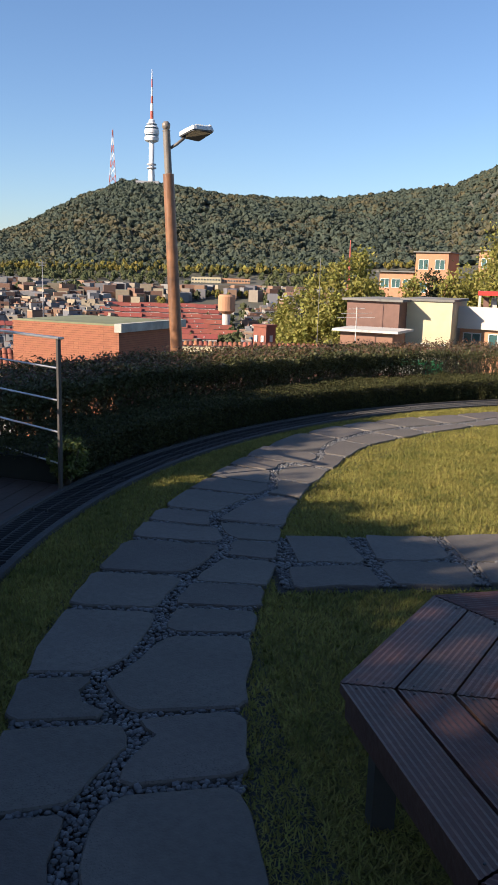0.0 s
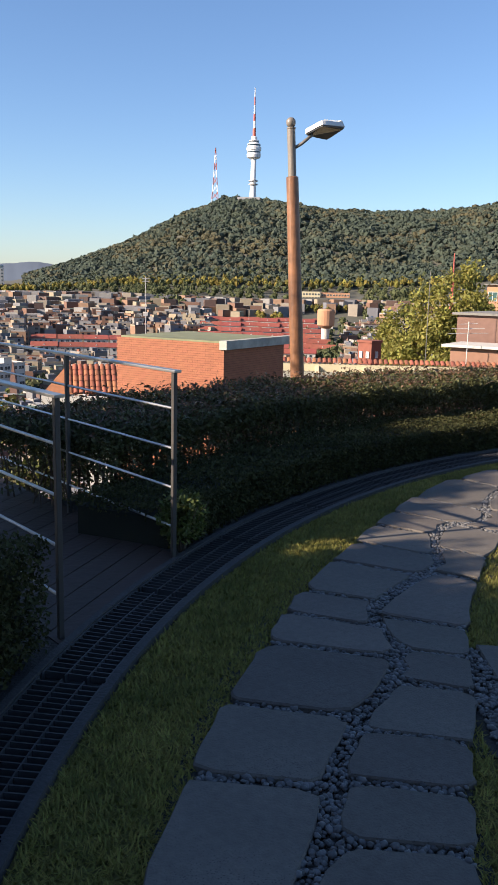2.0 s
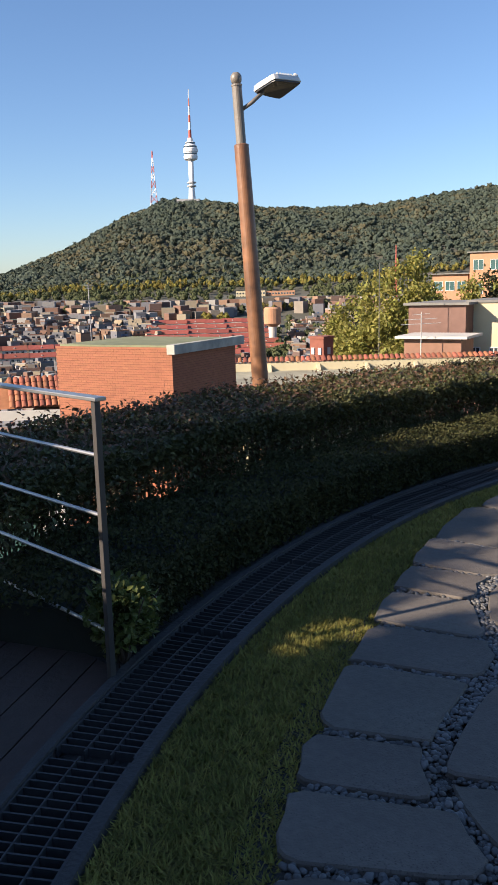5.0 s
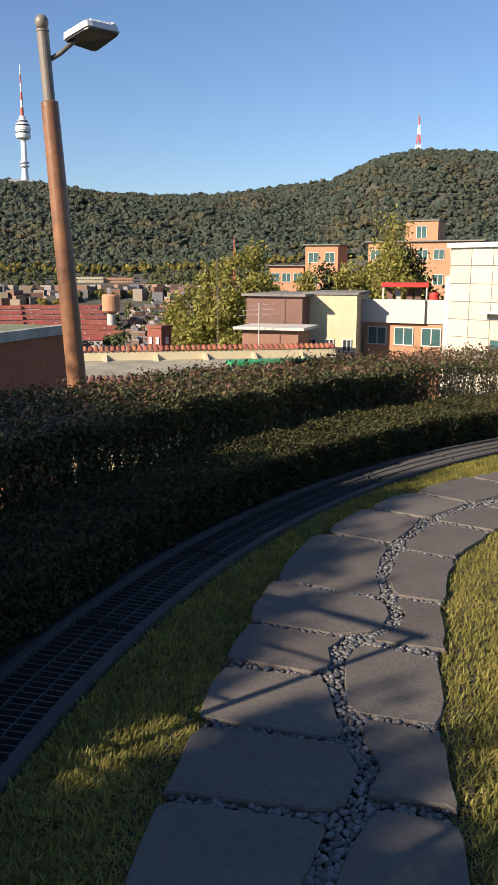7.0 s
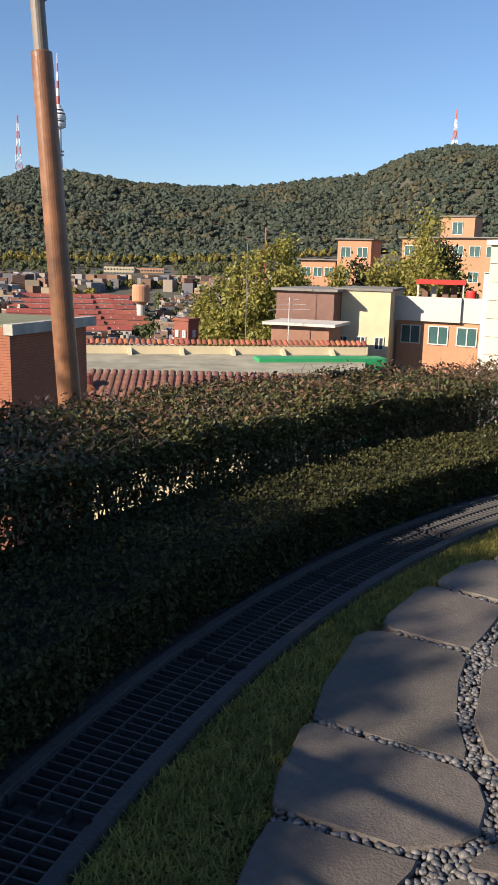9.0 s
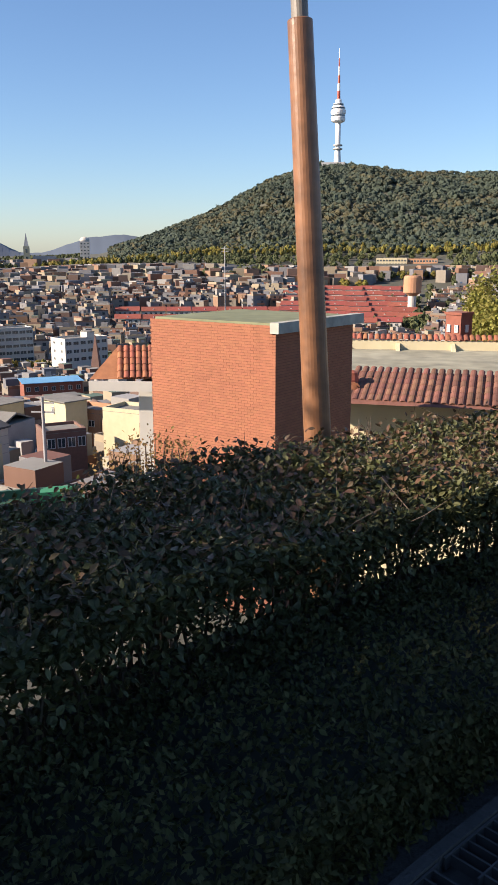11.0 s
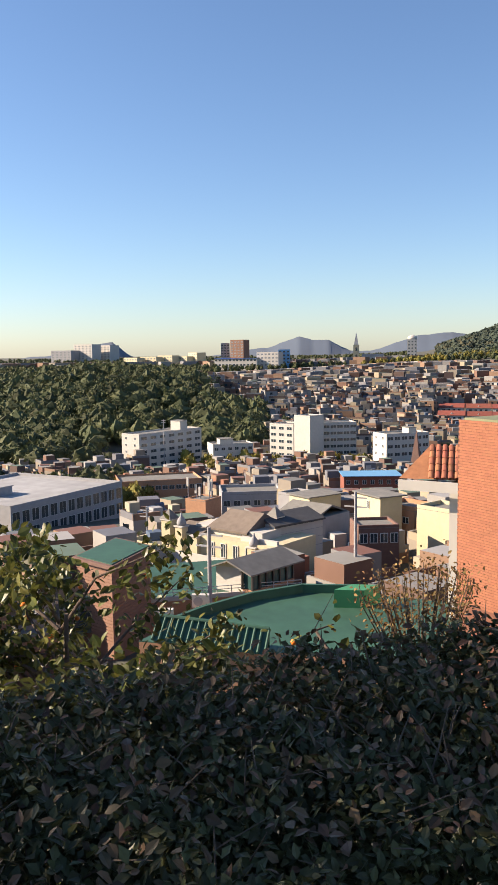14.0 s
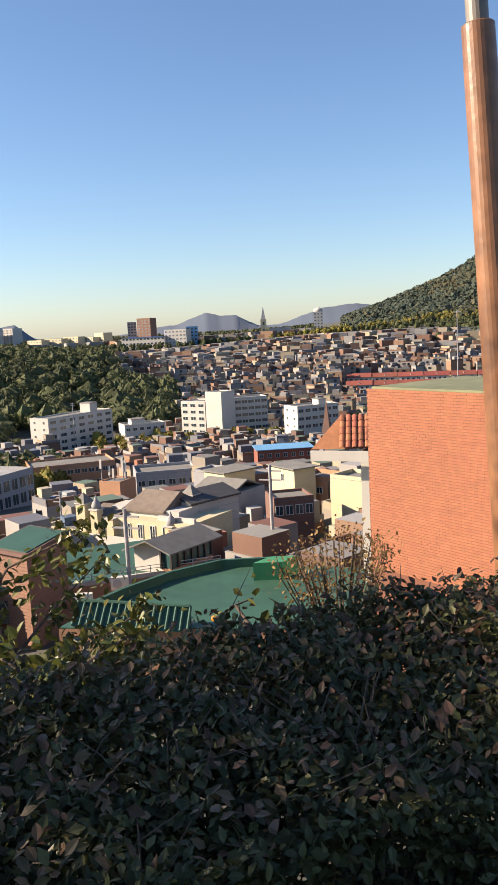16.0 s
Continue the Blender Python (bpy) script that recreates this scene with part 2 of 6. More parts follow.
# ---- mesh helpers ----
def mesh_of(name, verts, faces, mats, idx=None, smooth=False):
    me = bpy.data.meshes.new(name)
    if isinstance(verts, np.ndarray) and isinstance(faces, np.ndarray):
        me.vertices.add(len(verts))
        me.vertices.foreach_set("co", verts.astype(np.float32).ravel())
        k = faces.shape[1]
        me.loops.add(faces.size)
        me.loops.foreach_set("vertex_index", faces.astype(np.int32).ravel())
        me.polygons.add(len(faces))
        me.polygons.foreach_set("loop_start", np.arange(0, faces.size, k, dtype=np.int32))
        me.update(calc_edges=True)
    else:
        me.from_pydata([tuple(v) for v in verts], [], [tuple(f) for f in faces])
    for m in mats:
        me.materials.append(m)
    if idx is not None:
        me.polygons.foreach_set("material_index", np.asarray(idx, dtype=np.int32))
    me.polygons.foreach_set("use_smooth", np.full(len(me.polygons), bool(smooth)))
    me.update()
    return me


class Acc:
    """Gathers boxes, prisms, tubes and the like into one mesh."""

    def __init__(self):
        self.v, self.f, self.i = [], [], []

    def add(self, v, f, i=0):
        o = len(self.v)
        self.v += [tuple(p) for p in v]
        self.f += [tuple(a + o for a in q) for q in f]
        self.i += i if isinstance(i, list) else [i] * len(f)
        return self

    def prism(self, ring, z0, z1, i=0, top=None, inset=0.0):
        n = len(ring)
        c = (sum(p[0] for p in ring) / n, sum(p[1] for p in ring) / n)
        up = [(p[0] + (c[0] - p[0]) * inset, p[1] + (c[1] - p[1]) * inset, z1) for p in ring]
        v = [(p[0], p[1], z0) for p in ring] + up
        f = [(a, (a + 1) % n, (a + 1) % n + n, a + n) for a in range(n)] + [tuple(range(n, 2 * n)), tuple(range(n - 1, -1, -1))]
        return self.add(v, f, [i] * n + [i if top is None else top, i])

    def box(self, x0, x1, y0, y1, z0, z1, i=0, top=None):
        return self.prism([(x0, y0), (x1, y0), (x1, y1), (x0, y1)], z0, z1, i, top)

    def tube(self, pts, r, n=8, i=0, close=True):
        pts = [Vector(p) for p in pts]
        rs = r if isinstance(r, (list, tuple)) else [r] * len(pts)
        v = []
        for k, p in enumerate(pts):
            d = (pts[min(k + 1, len(pts) - 1)] - pts[max(k - 1, 0)]).normalized()
            a = d.cross(Vector((0, 0, 1)) if abs(d.z) < 0.95 else Vector((1, 0, 0))).normalized()
            b = d.cross(a)
            v += [p + (a * math.cos(t) + b * math.sin(t)) * rs[k] for t in [2 * math.pi * q / n for q in range(n)]]
        f = [(k * n + q, k * n + (q + 1) % n, (k + 1) * n + (q + 1) % n, (k + 1) * n + q) for k in range(len(pts) - 1) for q in range(n)]
        if close:
            f += [tuple(range(n - 1, -1, -1)), tuple(range((len(pts) - 1) * n, len(pts) * n))]
        return self.add(v, f, i)

    def lathe(self, prof, n=16, i=0, c=(0, 0)):
        v = [(c[0] + r * math.cos(2 * math.pi * q / n), c[1] + r * math.sin(2 * math.pi * q / n), z) for r, z in prof for q in range(n)]
        f = [(k * n + q, k * n + (q + 1) % n, (k + 1) * n + (q + 1) % n, (k + 1) * n + q) for k in range(len(prof) - 1) for q in range(n)]
        f += [tuple(range(n - 1, -1, -1)), tuple(range((len(prof) - 1) * n, len(prof) * n))]
        return self.add(v, f, i)

    def mesh(self, name, *mats, smooth=False):
        return mesh_of(name, self.v, self.f, mats, self.i, smooth)


def part(name, me, parent, label="", m=None, bevel=0.0):
    ob = new(name, me)
    ob.parent = parent
    if m is not None:
        ob.matrix_basis = m
    if label:
        ob["label"] = label
    if bevel:
        md = ob.modifiers.new("edge", "BEVEL")
        md.width, md.segments, md.limit_method = bevel, 2, "ANGLE"
    return ob


def thing(name, label, category, group="", kind="", m=None):
    ob = new(name)
    if m is not None:
        ob.matrix_basis = m
    return tagged(ob, label, category, group, kind)


def solid(name, me, label="", category="", group="", kind=""):
    return tagged(new(name, me), label, category, group, kind)


rng = np.random.default_rng(7)


def ico(sub):
    bm = bmesh.new()
    bmesh.ops.create_icosphere(bm, subdivisions=sub, radius=1.0)
    v = np.array([p.co for p in bm.verts])
    f = np.array([[q.index for q in a.verts] for a in bm.faces])
    bm.free()
    return v, f


def scatter(shape_v, shape_f, pos, mats3):
    """Copies of a shape, each turned and scaled by its 3 x 3 matrix, as one vertex and one face array."""
    v = np.einsum("nij,kj->nki", mats3, shape_v) + pos[:, None, :]
    f = shape_f[None] + (np.arange(len(pos)) * len(shape_v))[:, None, None]
    return v.reshape(-1, 3), f.reshape(-1, shape_f.shape[1])


def turns(n, tilt=math.pi, r=rng):
    """Random turns: about z at will, then leaned by up to tilt."""
    a, b, c = r.uniform(0, 2 * np.pi, n), r.uniform(-tilt, tilt, n), r.uniform(-tilt, tilt, n)
    z, o = np.zeros(n), np.ones(n)
    rz = np.stack([np.cos(a), -np.sin(a), z, np.sin(a), np.cos(a), z, z, z, o], -1).reshape(-1, 3, 3)
    rx = np.stack([o, z, z, z, np.cos(b), -np.sin(b), z, np.sin(b), np.cos(b)], -1).reshape(-1, 3, 3)
    ry = np.stack([np.cos(c), z, np.sin(c), z, o, z, -np.sin(c), z, np.cos(c)], -1).reshape(-1, 3, 3)
    return rz @ rx @ ry


LEAF_V = np.array([[0, 0, 0], [0.28, 0.35, 0.07], [0.2, 0.72, 0.03], [0, 1, -0.05], [-0.2, 0.72, 0.03], [-0.28, 0.35, 0.07], [0, 0.5, 0.0]])
LEAF_F = np.array([[0, 1, 6], [1, 2, 6], [2, 3, 6], [3, 4, 6], [4, 5, 6], [5, 0, 6]])
LEAF4_V = np.array([[0, 0, 0], [0.3, 0.5, 0.06], [0, 1, -0.03], [-0.3, 0.5, 0.06]])
LEAF4_F = np.array([[0, 1, 2], [0, 2, 3]])


# ---- the garden: everything lies on rings about one centre ----
CX, CY = 7.68, 4.12


def pol(az, r):
    a = radians(az)
    return (CX + r * math.sin(a), CY + r * math.cos(a))


def ring_strip(a0, a1, r0, r1, z0, z1, step=2.0, acc=None, i=0):
    """A curved bar along the ring, with a top, a bottom and sides."""
    acc = acc or Acc()
    n = max(1, round((a1 - a0) / step))
    v, f = [], []
    for k in range(n + 1):
        a = a0 + (a1 - a0) * k / n
        for r, z in ((r0, z0), (r1, z0), (r1, z1), (r0, z1)):
            v.append((*pol(a, r), z))
    for k in range(n):
        for q in range(4):
            f.append((4 * k + q, 4 * k + (q + 1) % 4, 4 * k + 4 + (q + 1) % 4, 4 * k + 4 + q))
    f += [(3, 2, 1, 0), (4 * n, 4 * n + 1, 4 * n + 2, 4 * n + 3)]
    return acc.add(v, f, i)


R_PATH0, R_PATH1, R_KERB, R_GRATE0, R_GRATE1, R_OUT = 6.28, 7.2, 7.61, 7.65, 7.94, 7.975
R_TALL0, R_TALL1, H_TALL, H_LOW = 8.80, 10.05, 0.56, 0.26
A_DECK0, A_DECK1 = -76.3, -67.4
DIRO = Vector((-0.65, 0.76, 0))

# the terrace: a disc of soil held by a round wall
a = Acc()
n = 120
rings = [0.5, 2.0, 3.5, 5.0, 6.0, 7.62]
v = [(*pol(360 * q / n, r), -0.035) for r in rings for q in range(n)]
f = [(k * n + q, (k + 1) * n + q, (k + 1) * n + (q + 1) % n, k * n + (q + 1) % n) for k in range(len(rings) - 1) for q in range(n)] + [tuple(range(n))]
lawn = solid("ground", mesh_of("ground", v, f, [M_SOIL]), "trodden lawn soil under short autumn grass", "lawn", kind="structure")
a = Acc()
ring_strip(0, 360, 7.58, 9.45, -6.5, -0.05, 3, a)
solid("retaining_wall", a.mesh("retaining_wall", M_CONC), "round concrete retaining wall holding the garden terrace", "wall", kind="structure")
a = Acc()
ring_strip(-125, 40, 7.99, 9.4, -0.05, -0.02, 2, a)
solid("planting_bed", a.mesh("planting_bed", M_BED), "dark soil bed beneath the hedges", "bed", kind="structure")

# path: bed, slabs, pebbles
a = Acc()
ring_strip(-125, 25, R_PATH0 - 0.02, R_PATH1 + 0.03, -0.06, -0.024, 1.5, a)
bed = solid("path_bed", a.mesh("path_bed", M_BED), "dark gravel bed of the garden path", "path", kind="structure")
JL = [-125, -119, -112.5, -106, -100.5, -95.4, -91.3, -88.4, -82.9, -78.9, -74.3, -71.4, -68.8, -64.5, -61.2, -57.7, -54.7, -50.7, -44.4, -39.7, -35.6, -30.5, -25.8, -20.5, -15, -9, -3, 4, 11]
JR = [-125, -117, -109.5, -102.5, -94.8, -91.0, -85.2, -82.5, -79.7, -76.0, -73.2, -70.2, -63.8, -59.7, -54.7, -50.3, -44.8, -39.8, -35.7, -29, -24, -19, -12, -6, 0, 8]
SPLIT = [(-125, 6.8), (-100, 7.02), (-96.2, 7.01), (-94.1, 6.89), (-92, 6.72), (-89.8, 6.98), (-85.8, 6.72), (-82, 6.7), (-79.1, 6.64), (-75.4, 6.52), (-73.1, 6.54), (-70, 6.74), (-65.7, 6.64), (-62.5, 6.56), (-58, 6.75), (-55.5, 6.81), (-52.7, 6.62), (-48.5, 6.85), (-44.9, 6.94), (-39.4, 6.98), (-30, 6.75), (-20, 6.85), (10, 6.75)]
LEFT_EDGE = [(-125, 7.3), (-90, 7.24), (-75, 7.12), (-61, 7.15), (-53, 7.27), (-46, 7.42), (-37, 7.4), (-27, 7.2), (10, 7.2)]
RIGHT_EDGE = [(-125, 6.55), (-99, 6.5), (-87, 6.31), (-77, 6.2), (-66, 6.29), (-54, 6.42), (-45, 6.6), (-26, 6.55), (10, 6.5)]


def along(table, az):
    return float(np.interp(az, [p[0] for p in table], [p[1] for p in table]))


def slab_outline(a0, a1, ra, rb, gap, r):
    """Corners of a slab between two cross joints, its long sides following the two edges."""
    g = math.degrees(gap / 6.8)
    pts = []
    for k in range(4):
        az = a0 + g + (a1 - a0 - 2 * g) * k / 3
        pts.append((az, ra(az)))
    for k in range(4):
        az = a1 - g - (a1 - a0 - 2 * g) * k / 3
        pts.append((az, rb(az)))
    # round the corners a little
    out = []
    m = len(pts)
    for k in range(m):
        p, q, s = pts[k - 1], pts[k], pts[(k + 1) % m]
        if k in (0, 3, 4, 7):
            w = r.uniform(0.15, 0.7)
            wp, ws = (0.3 * w if k in (0, 4) else w), (0.3 * w if k in (3, 7) else w)
            mid = (q[0] + ((p[0] - q[0]) * wp + (s[0] - q[0]) * ws) * 0.29, q[1] + ((p[1] - q[1]) * wp + (s[1] - q[1]) * ws) * 0.29)
            out.append((q[0] + (p[0] - q[0]) * wp, q[1] + (p[1] - q[1]) * wp))
            out.append(mid)
            out.append((q[0] + (s[0] - q[0]) * ws, q[1] + (s[1] - q[1]) * ws))
        else:
            out.append(q)
    return [(pol(az + r.normal(0, 0.06), rr + r.normal(0, 0.007))) for az, rr in out]


def slab(ring, z, name="paving_slab", tilt=(0, 0)):
    c = np.mean(ring, axis=0)
    ring = [(p[0] - c[0], p[1] - c[1]) for p in ring]
    area = sum(ring[k - 1][0] * ring[k][1] - ring[k][0] * ring[k - 1][1] for k in range(len(ring)))
    if area < 0:
        ring = ring[::-1]
    n = len(ring)
    v = [(x, y, -0.05) for x, y in ring] + [(x, y, -0.008) for x, y in ring] + [(x * 0.975, y * 0.975, 0) for x, y in ring]
    f = [(k + o, (k + 1) % n + o, (k + 1) % n + n + o, k + n + o) for o in (0, n) for k in range(n)] + [tuple(range(2 * n, 3 * n))]
    ob = part(name, mesh_of("paving_slab", v, f, [M_STONE]), bed)
    ob.matrix_basis = pose(c[0], c[1], z, tilt[0], tilt[1], 0)
    return ob


pr = np.random.default_rng(3)
slab_rings = []
for joints, ra, rb in ((JL, lambda z: along(SPLIT, z) + 0.033, lambda z: along(LEFT_EDGE, z)), (JR, lambda z: along(RIGHT_EDGE, z), lambda z: along(SPLIT, z) - 0.033)):
    for a0, a1 in zip(joints, joints[1:]):
        gap = 0.018 + 0.008 * pr.random()
        ring = slab_outline(a0, a1, ra, rb, gap, pr)
        slab_rings.append(ring)
        slab(ring, pr.normal(0, 0.002), tilt=(pr.normal(0, 0.25), pr.normal(0, 0.25)))
# side path that leaves towards the bench
a = Acc().box(1.55, 5.2, 5.18, 6.08, -0.06, -0.026)
side_bed = solid("side_path_bed", a.mesh("side_path_bed", M_BED), "dark gravel bed of the side path", "path", kind="structure")
x = 1.66
for k, w in enumerate((0.55, 0.52, 0.7, 0.6, 0.75, 0.6)):
    ym = 5.60 + pr.normal(0, 0.05)
    for y0, y1 in ((5.2, ym - 0.022), (ym + 0.022, 6.05)):
        j = pr.uniform(-0.03, 0.03, 16)
        ring = [(x + 0.03, y0 + 0.03), (x + 0.07, y0 + j[0]), (x + w * 0.5, y0 + j[1]), (x + w - 0.09, y0 + j[2]), (x + w - 0.04, y0 + 0.05), (x + w - 0.04 + j[3], y1 - 0.05), (x + w - 0.1, y1 + j[4]), (x + w * 0.45, y1 + j[5]), (x + 0.08, y1 + j[6]), (x + 0.03 + j[7], y1 - 0.06)]
        if k == 0 and y1 > 5.8:
            ring = [(max(p[0], 1.78), p[1]) for p in ring]
        slab_rings.append(ring)
        slab(ring, pr.normal(0, 0.002))
    x += w


def inside(px, py, ring):
    """Which of many points lie in a polygon."""
    hit = np.zeros(len(px), bool)
    for k in range(len(ring)):
        (x0, y0), (x1, y1) = ring[k - 1], ring[k]
        cross = ((y0 > py) != (y1 > py)) & (px < (x1 - x0) * (py - y0) / (y1 - y0 + 1e-12) + x0)
        hit ^= cross
    return hit


def off_slabs(p):
    keep = np.ones(len(p), bool)
    for ring in slab_rings:
        keep &= ~inside(p[:, 0], p[:, 1], ring)
    return keep


pb = np.random.default_rng(11)
n = 90000
az, rr = pb.uniform(-103, -12, n), pb.uniform(R_PATH0 - 0.02, R_PATH1 + 0.12, n)
p = np.stack([CX + rr * np.sin(np.radians(az)), CY + rr * np.cos(np.radians(az))], -1)
ok = (rr < np.interp(az, [q[0] for q in LEFT_EDGE], [q[1] for q in LEFT_EDGE]) - 0.03) & (rr > 0.02 + np.interp(az, [q[0] for q in RIGHT_EDGE], [q[1] for q in RIGHT_EDGE]))
p2 = np.stack([pb.uniform(1.64, 5.0, 22000), pb.uniform(5.22, 6.03, 22000)], -1)
p = np.concatenate([p[ok], p2])
p = p[off_slabs(p)]
# thin the pebbles to a loose packing
cell, keep = set(), []
for k, (px, py) in enumerate(p):
    key = (int(px / 0.0165), int(py / 0.0165))
    if key not in cell:
        cell.add(key)
        keep.append(k)
p = p[keep]
iv, jf = ico(1)
size = pb.uniform(0.0075, 0.0155, len(p))
m3 = turns(len(p), 0.5, pb) * np.stack([size * pb.uniform(0.9, 1.5, len(p)), size, size * 0.7], -1)[:, None, :]
pos = np.c_[p, -0.02 + pb.uniform(0, 0.012, len(p))]
near = np.argsort(np.abs(np.hypot(p[:, 0] - 1.6, p[:, 1] - 6.9)))[:280]
rest = np.setdiff1d(np.arange(len(p)), near)
v, f = scatter(iv, jf, pos[rest], m3[rest])
part("pebbles", mesh_of("pebbles", v, f, [M_PEBBLE], smooth=True), bed, "grey river pebbles filling the joints")["kind"] = "stuff"
peb = mesh_of("pebble", iv * 1.0, jf, [mat("single_pebble", (0.105, 0.105, 0.105), 0.55, 0.3, 40, rand=0.5)], smooth=True)
for k in near:
    part("pebble", peb, bed, m=Matrix.Translation(pos[k]) @ Matrix(m3[k].tolist()).to_4x4())

# drain along the path: kerbs, channel and grates
for nm, r0, r1, z1 in (("kerb_inner", R_KERB, R_GRATE0, 0.004), ("kerb_outer", R_GRATE1, R_OUT, 0.008)):
    a = Acc()
    ring_strip(-125, 40, r0, r1, -0.2, z1, 1.5, a)
    solid(nm, a.mesh(nm, M_CONC), "weathered grey concrete kerb edging the drain", "kerb", kind="structure")
# channel floor coloured near-black to imitate the shade below the grates
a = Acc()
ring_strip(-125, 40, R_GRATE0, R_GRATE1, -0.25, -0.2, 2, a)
solid("drain_channel", a.mesh("drain_channel", M_DARK), "drainage channel under the grates, its shade put in as near-black colour", "drain", kind="structure")
SPAN = 7.4
bar = Acc().box(-0.0035, 0.0035, R_GRATE0 + 0.006, R_GRATE1 - 0.006, -0.035, -0.004)
bar_me = bar.mesh("grate_bar", M_STEEL)
side = Acc()
for r0, r1 in ((R_GRATE0 + 0.003, R_GRATE0 + 0.010), (R_GRATE0 + 0.085, R_GRATE0 + 0.09), (R_GRATE0 + 0.18, R_GRATE0 + 0.185), (R_GRATE1 - 0.010, R_GRATE1 - 0.003)):
    v, f = [], []
    for k in range(7):
        t = radians(-SPAN / 2 + 0.1 + (SPAN - 0.2) * k / 6)
        v += [(r * math.sin(t), r * math.cos(t), z) for r, z in ((r0, -0.04), (r1, -0.04), (r1, -0.001), (r0, -0.001))]
    for k in range(6):
        f += [(4 * k + q, 4 * k + (q + 1) % 4, 4 * k + 4 + (q + 1) % 4, 4 * k + 4 + q) for q in range(4)]
    side.add(v, f + [(3, 2, 1, 0), (24, 25, 26, 27)])
side_me = side.mesh("grate_frame", M_STEEL)
grate = thing("drain_grate", "galvanised steel drain grate set between concrete kerbs", "drain grate", "drain grates along the path")
part("frame", side_me, grate)
for k in range(24):
    part("bar", bar_me, grate, m=Matrix.Rotation(-radians(-SPAN / 2 + 0.3 + (SPAN - 0.6) * k / 23), 4, "Z"))
for k in range(14):
    m = Matrix.Translation((CX, CY, 0)) @ Matrix.Rotation(-radians(-112 + SPAN * k), 4, "Z")
    if k == 0:
        grate.matrix_basis = m
    else:
        copy_thing(grate, m)

# grass
gr = np.random.default_rng(5)


def blades(p, h, lean=0.6, w=0.0035):
    n = len(p)
    a, b = gr.uniform(0, 2 * np.pi, n), gr.uniform(0.1, lean, n)
    hh = h * gr.uniform(0.5, 1.2, n)
    d = np.stack([np.cos(a) * np.sin(b), np.sin(a) * np.sin(b), np.cos(b)], -1) * hh[:, None]
    s = np.stack([-np.sin(a), np.cos(a), 0 * a], -1) * w * gr.uniform(0.7, 1.3, n)[:, None]
    base = np.c_[p, np.full(n, -0.026)]
    tip = base + d + np.stack([np.cos(a), np.sin(a), -0.25 + 0 * a], -1) * (hh * 0.35)[:, None]
    v = np.stack([base - s, base + s, tip], 1).reshape(-1, 3)
    f = np.arange(3 * n).reshape(-1, 3)
    return v, f


def lawn_points(n, a0, a1, r0, r1):
    az, rr = gr.uniform(a0, a1, n), np.sqrt(gr.uniform(r0 ** 2, r1 ** 2, n))
    p = np.stack([CX + rr * np.sin(np.radians(az)), CY + rr * np.cos(np.radians(az))], -1)
    le = np.interp(az, [q[0] for q in LEFT_EDGE], [q[1] for q in LEFT_EDGE])
    re = np.interp(az, [q[0] for q in RIGHT_EDGE], [q[1] for q in RIGHT_EDGE])
    wob = 0.02 * np.sin(az * 9.1) + 0.015 * np.sin(az * 23.7)
    ok = (rr > le - 0.012 + wob * 0.5) | (rr < re + 0.012 + wob * 0.5)
    ok &= ~((p[:, 0] > 1.6) & (p[:, 0] < 5.2) & (p[:, 1] > 5.18) & (p[:, 1] < 6.06))
    return p[ok]


pts = [lawn_points(110000, -104, -10, 7.1, 7.595), lawn_points(240000, -104, -18, 4.6, 6.6), lawn_points(50000, -104, 0, 1.5, 4.6)]
v, f = blades(np.concatenate(pts), 0.031, 1.25, 0.0036)
solid("lawn_grass", mesh_of("lawn_grass", v, f, [M_GRASS]), "short yellow-green autumn lawn grass", "grass", kind="stuff")

# hedges
hr = np.random.default_rng(21)


def bend(p):
    az, rr = p[:, 0], p[:, 1]
    return np.stack([CX + rr * np.sin(np.radians(az)), CY + rr * np.cos(np.radians(az)), p[:, 2]], -1)


def wavy(az, rr, amp):
    return amp * (np.sin(az * 1.7 + rr * 5) + np.sin(az * 4.3 + 1.3) * 0.7 + np.sin(az * 0.61 + rr * 2.2))


def leaf_cloud(pos, size, r, tilt=1.1, shape=(LEAF_V, LEAF_F)):
    m3 = turns(len(pos), tilt, r) * (size * r.uniform(0.6, 1.25, len(pos)))[:, None, None]
    return scatter(shape[0], shape[1], pos, m3)


def hedge_stems(n, a0, a1, r0, r1, h, r, rad=0.006):
    acc = Acc()
    for k in range(n):
        az, rr = r.uniform(a0, a1), r.uniform(r0, r1)
        x, y = pol(az, rr)
        pts = [(x, y, -0.05)]
        dx, dy = r.normal(0, 0.05, 2)
        for s in (0.35, 0.7, 1.0):
            pts.append((x + dx * s * 2 + r.normal(0, 0.02), y + dy * s * 2 + r.normal(0, 0.02), h * s * r.uniform(0.85, 1.05)))
        acc.tube(pts, [rad, rad * 0.8, rad * 0.6, rad * 0.3], 4, close=False)
    return acc


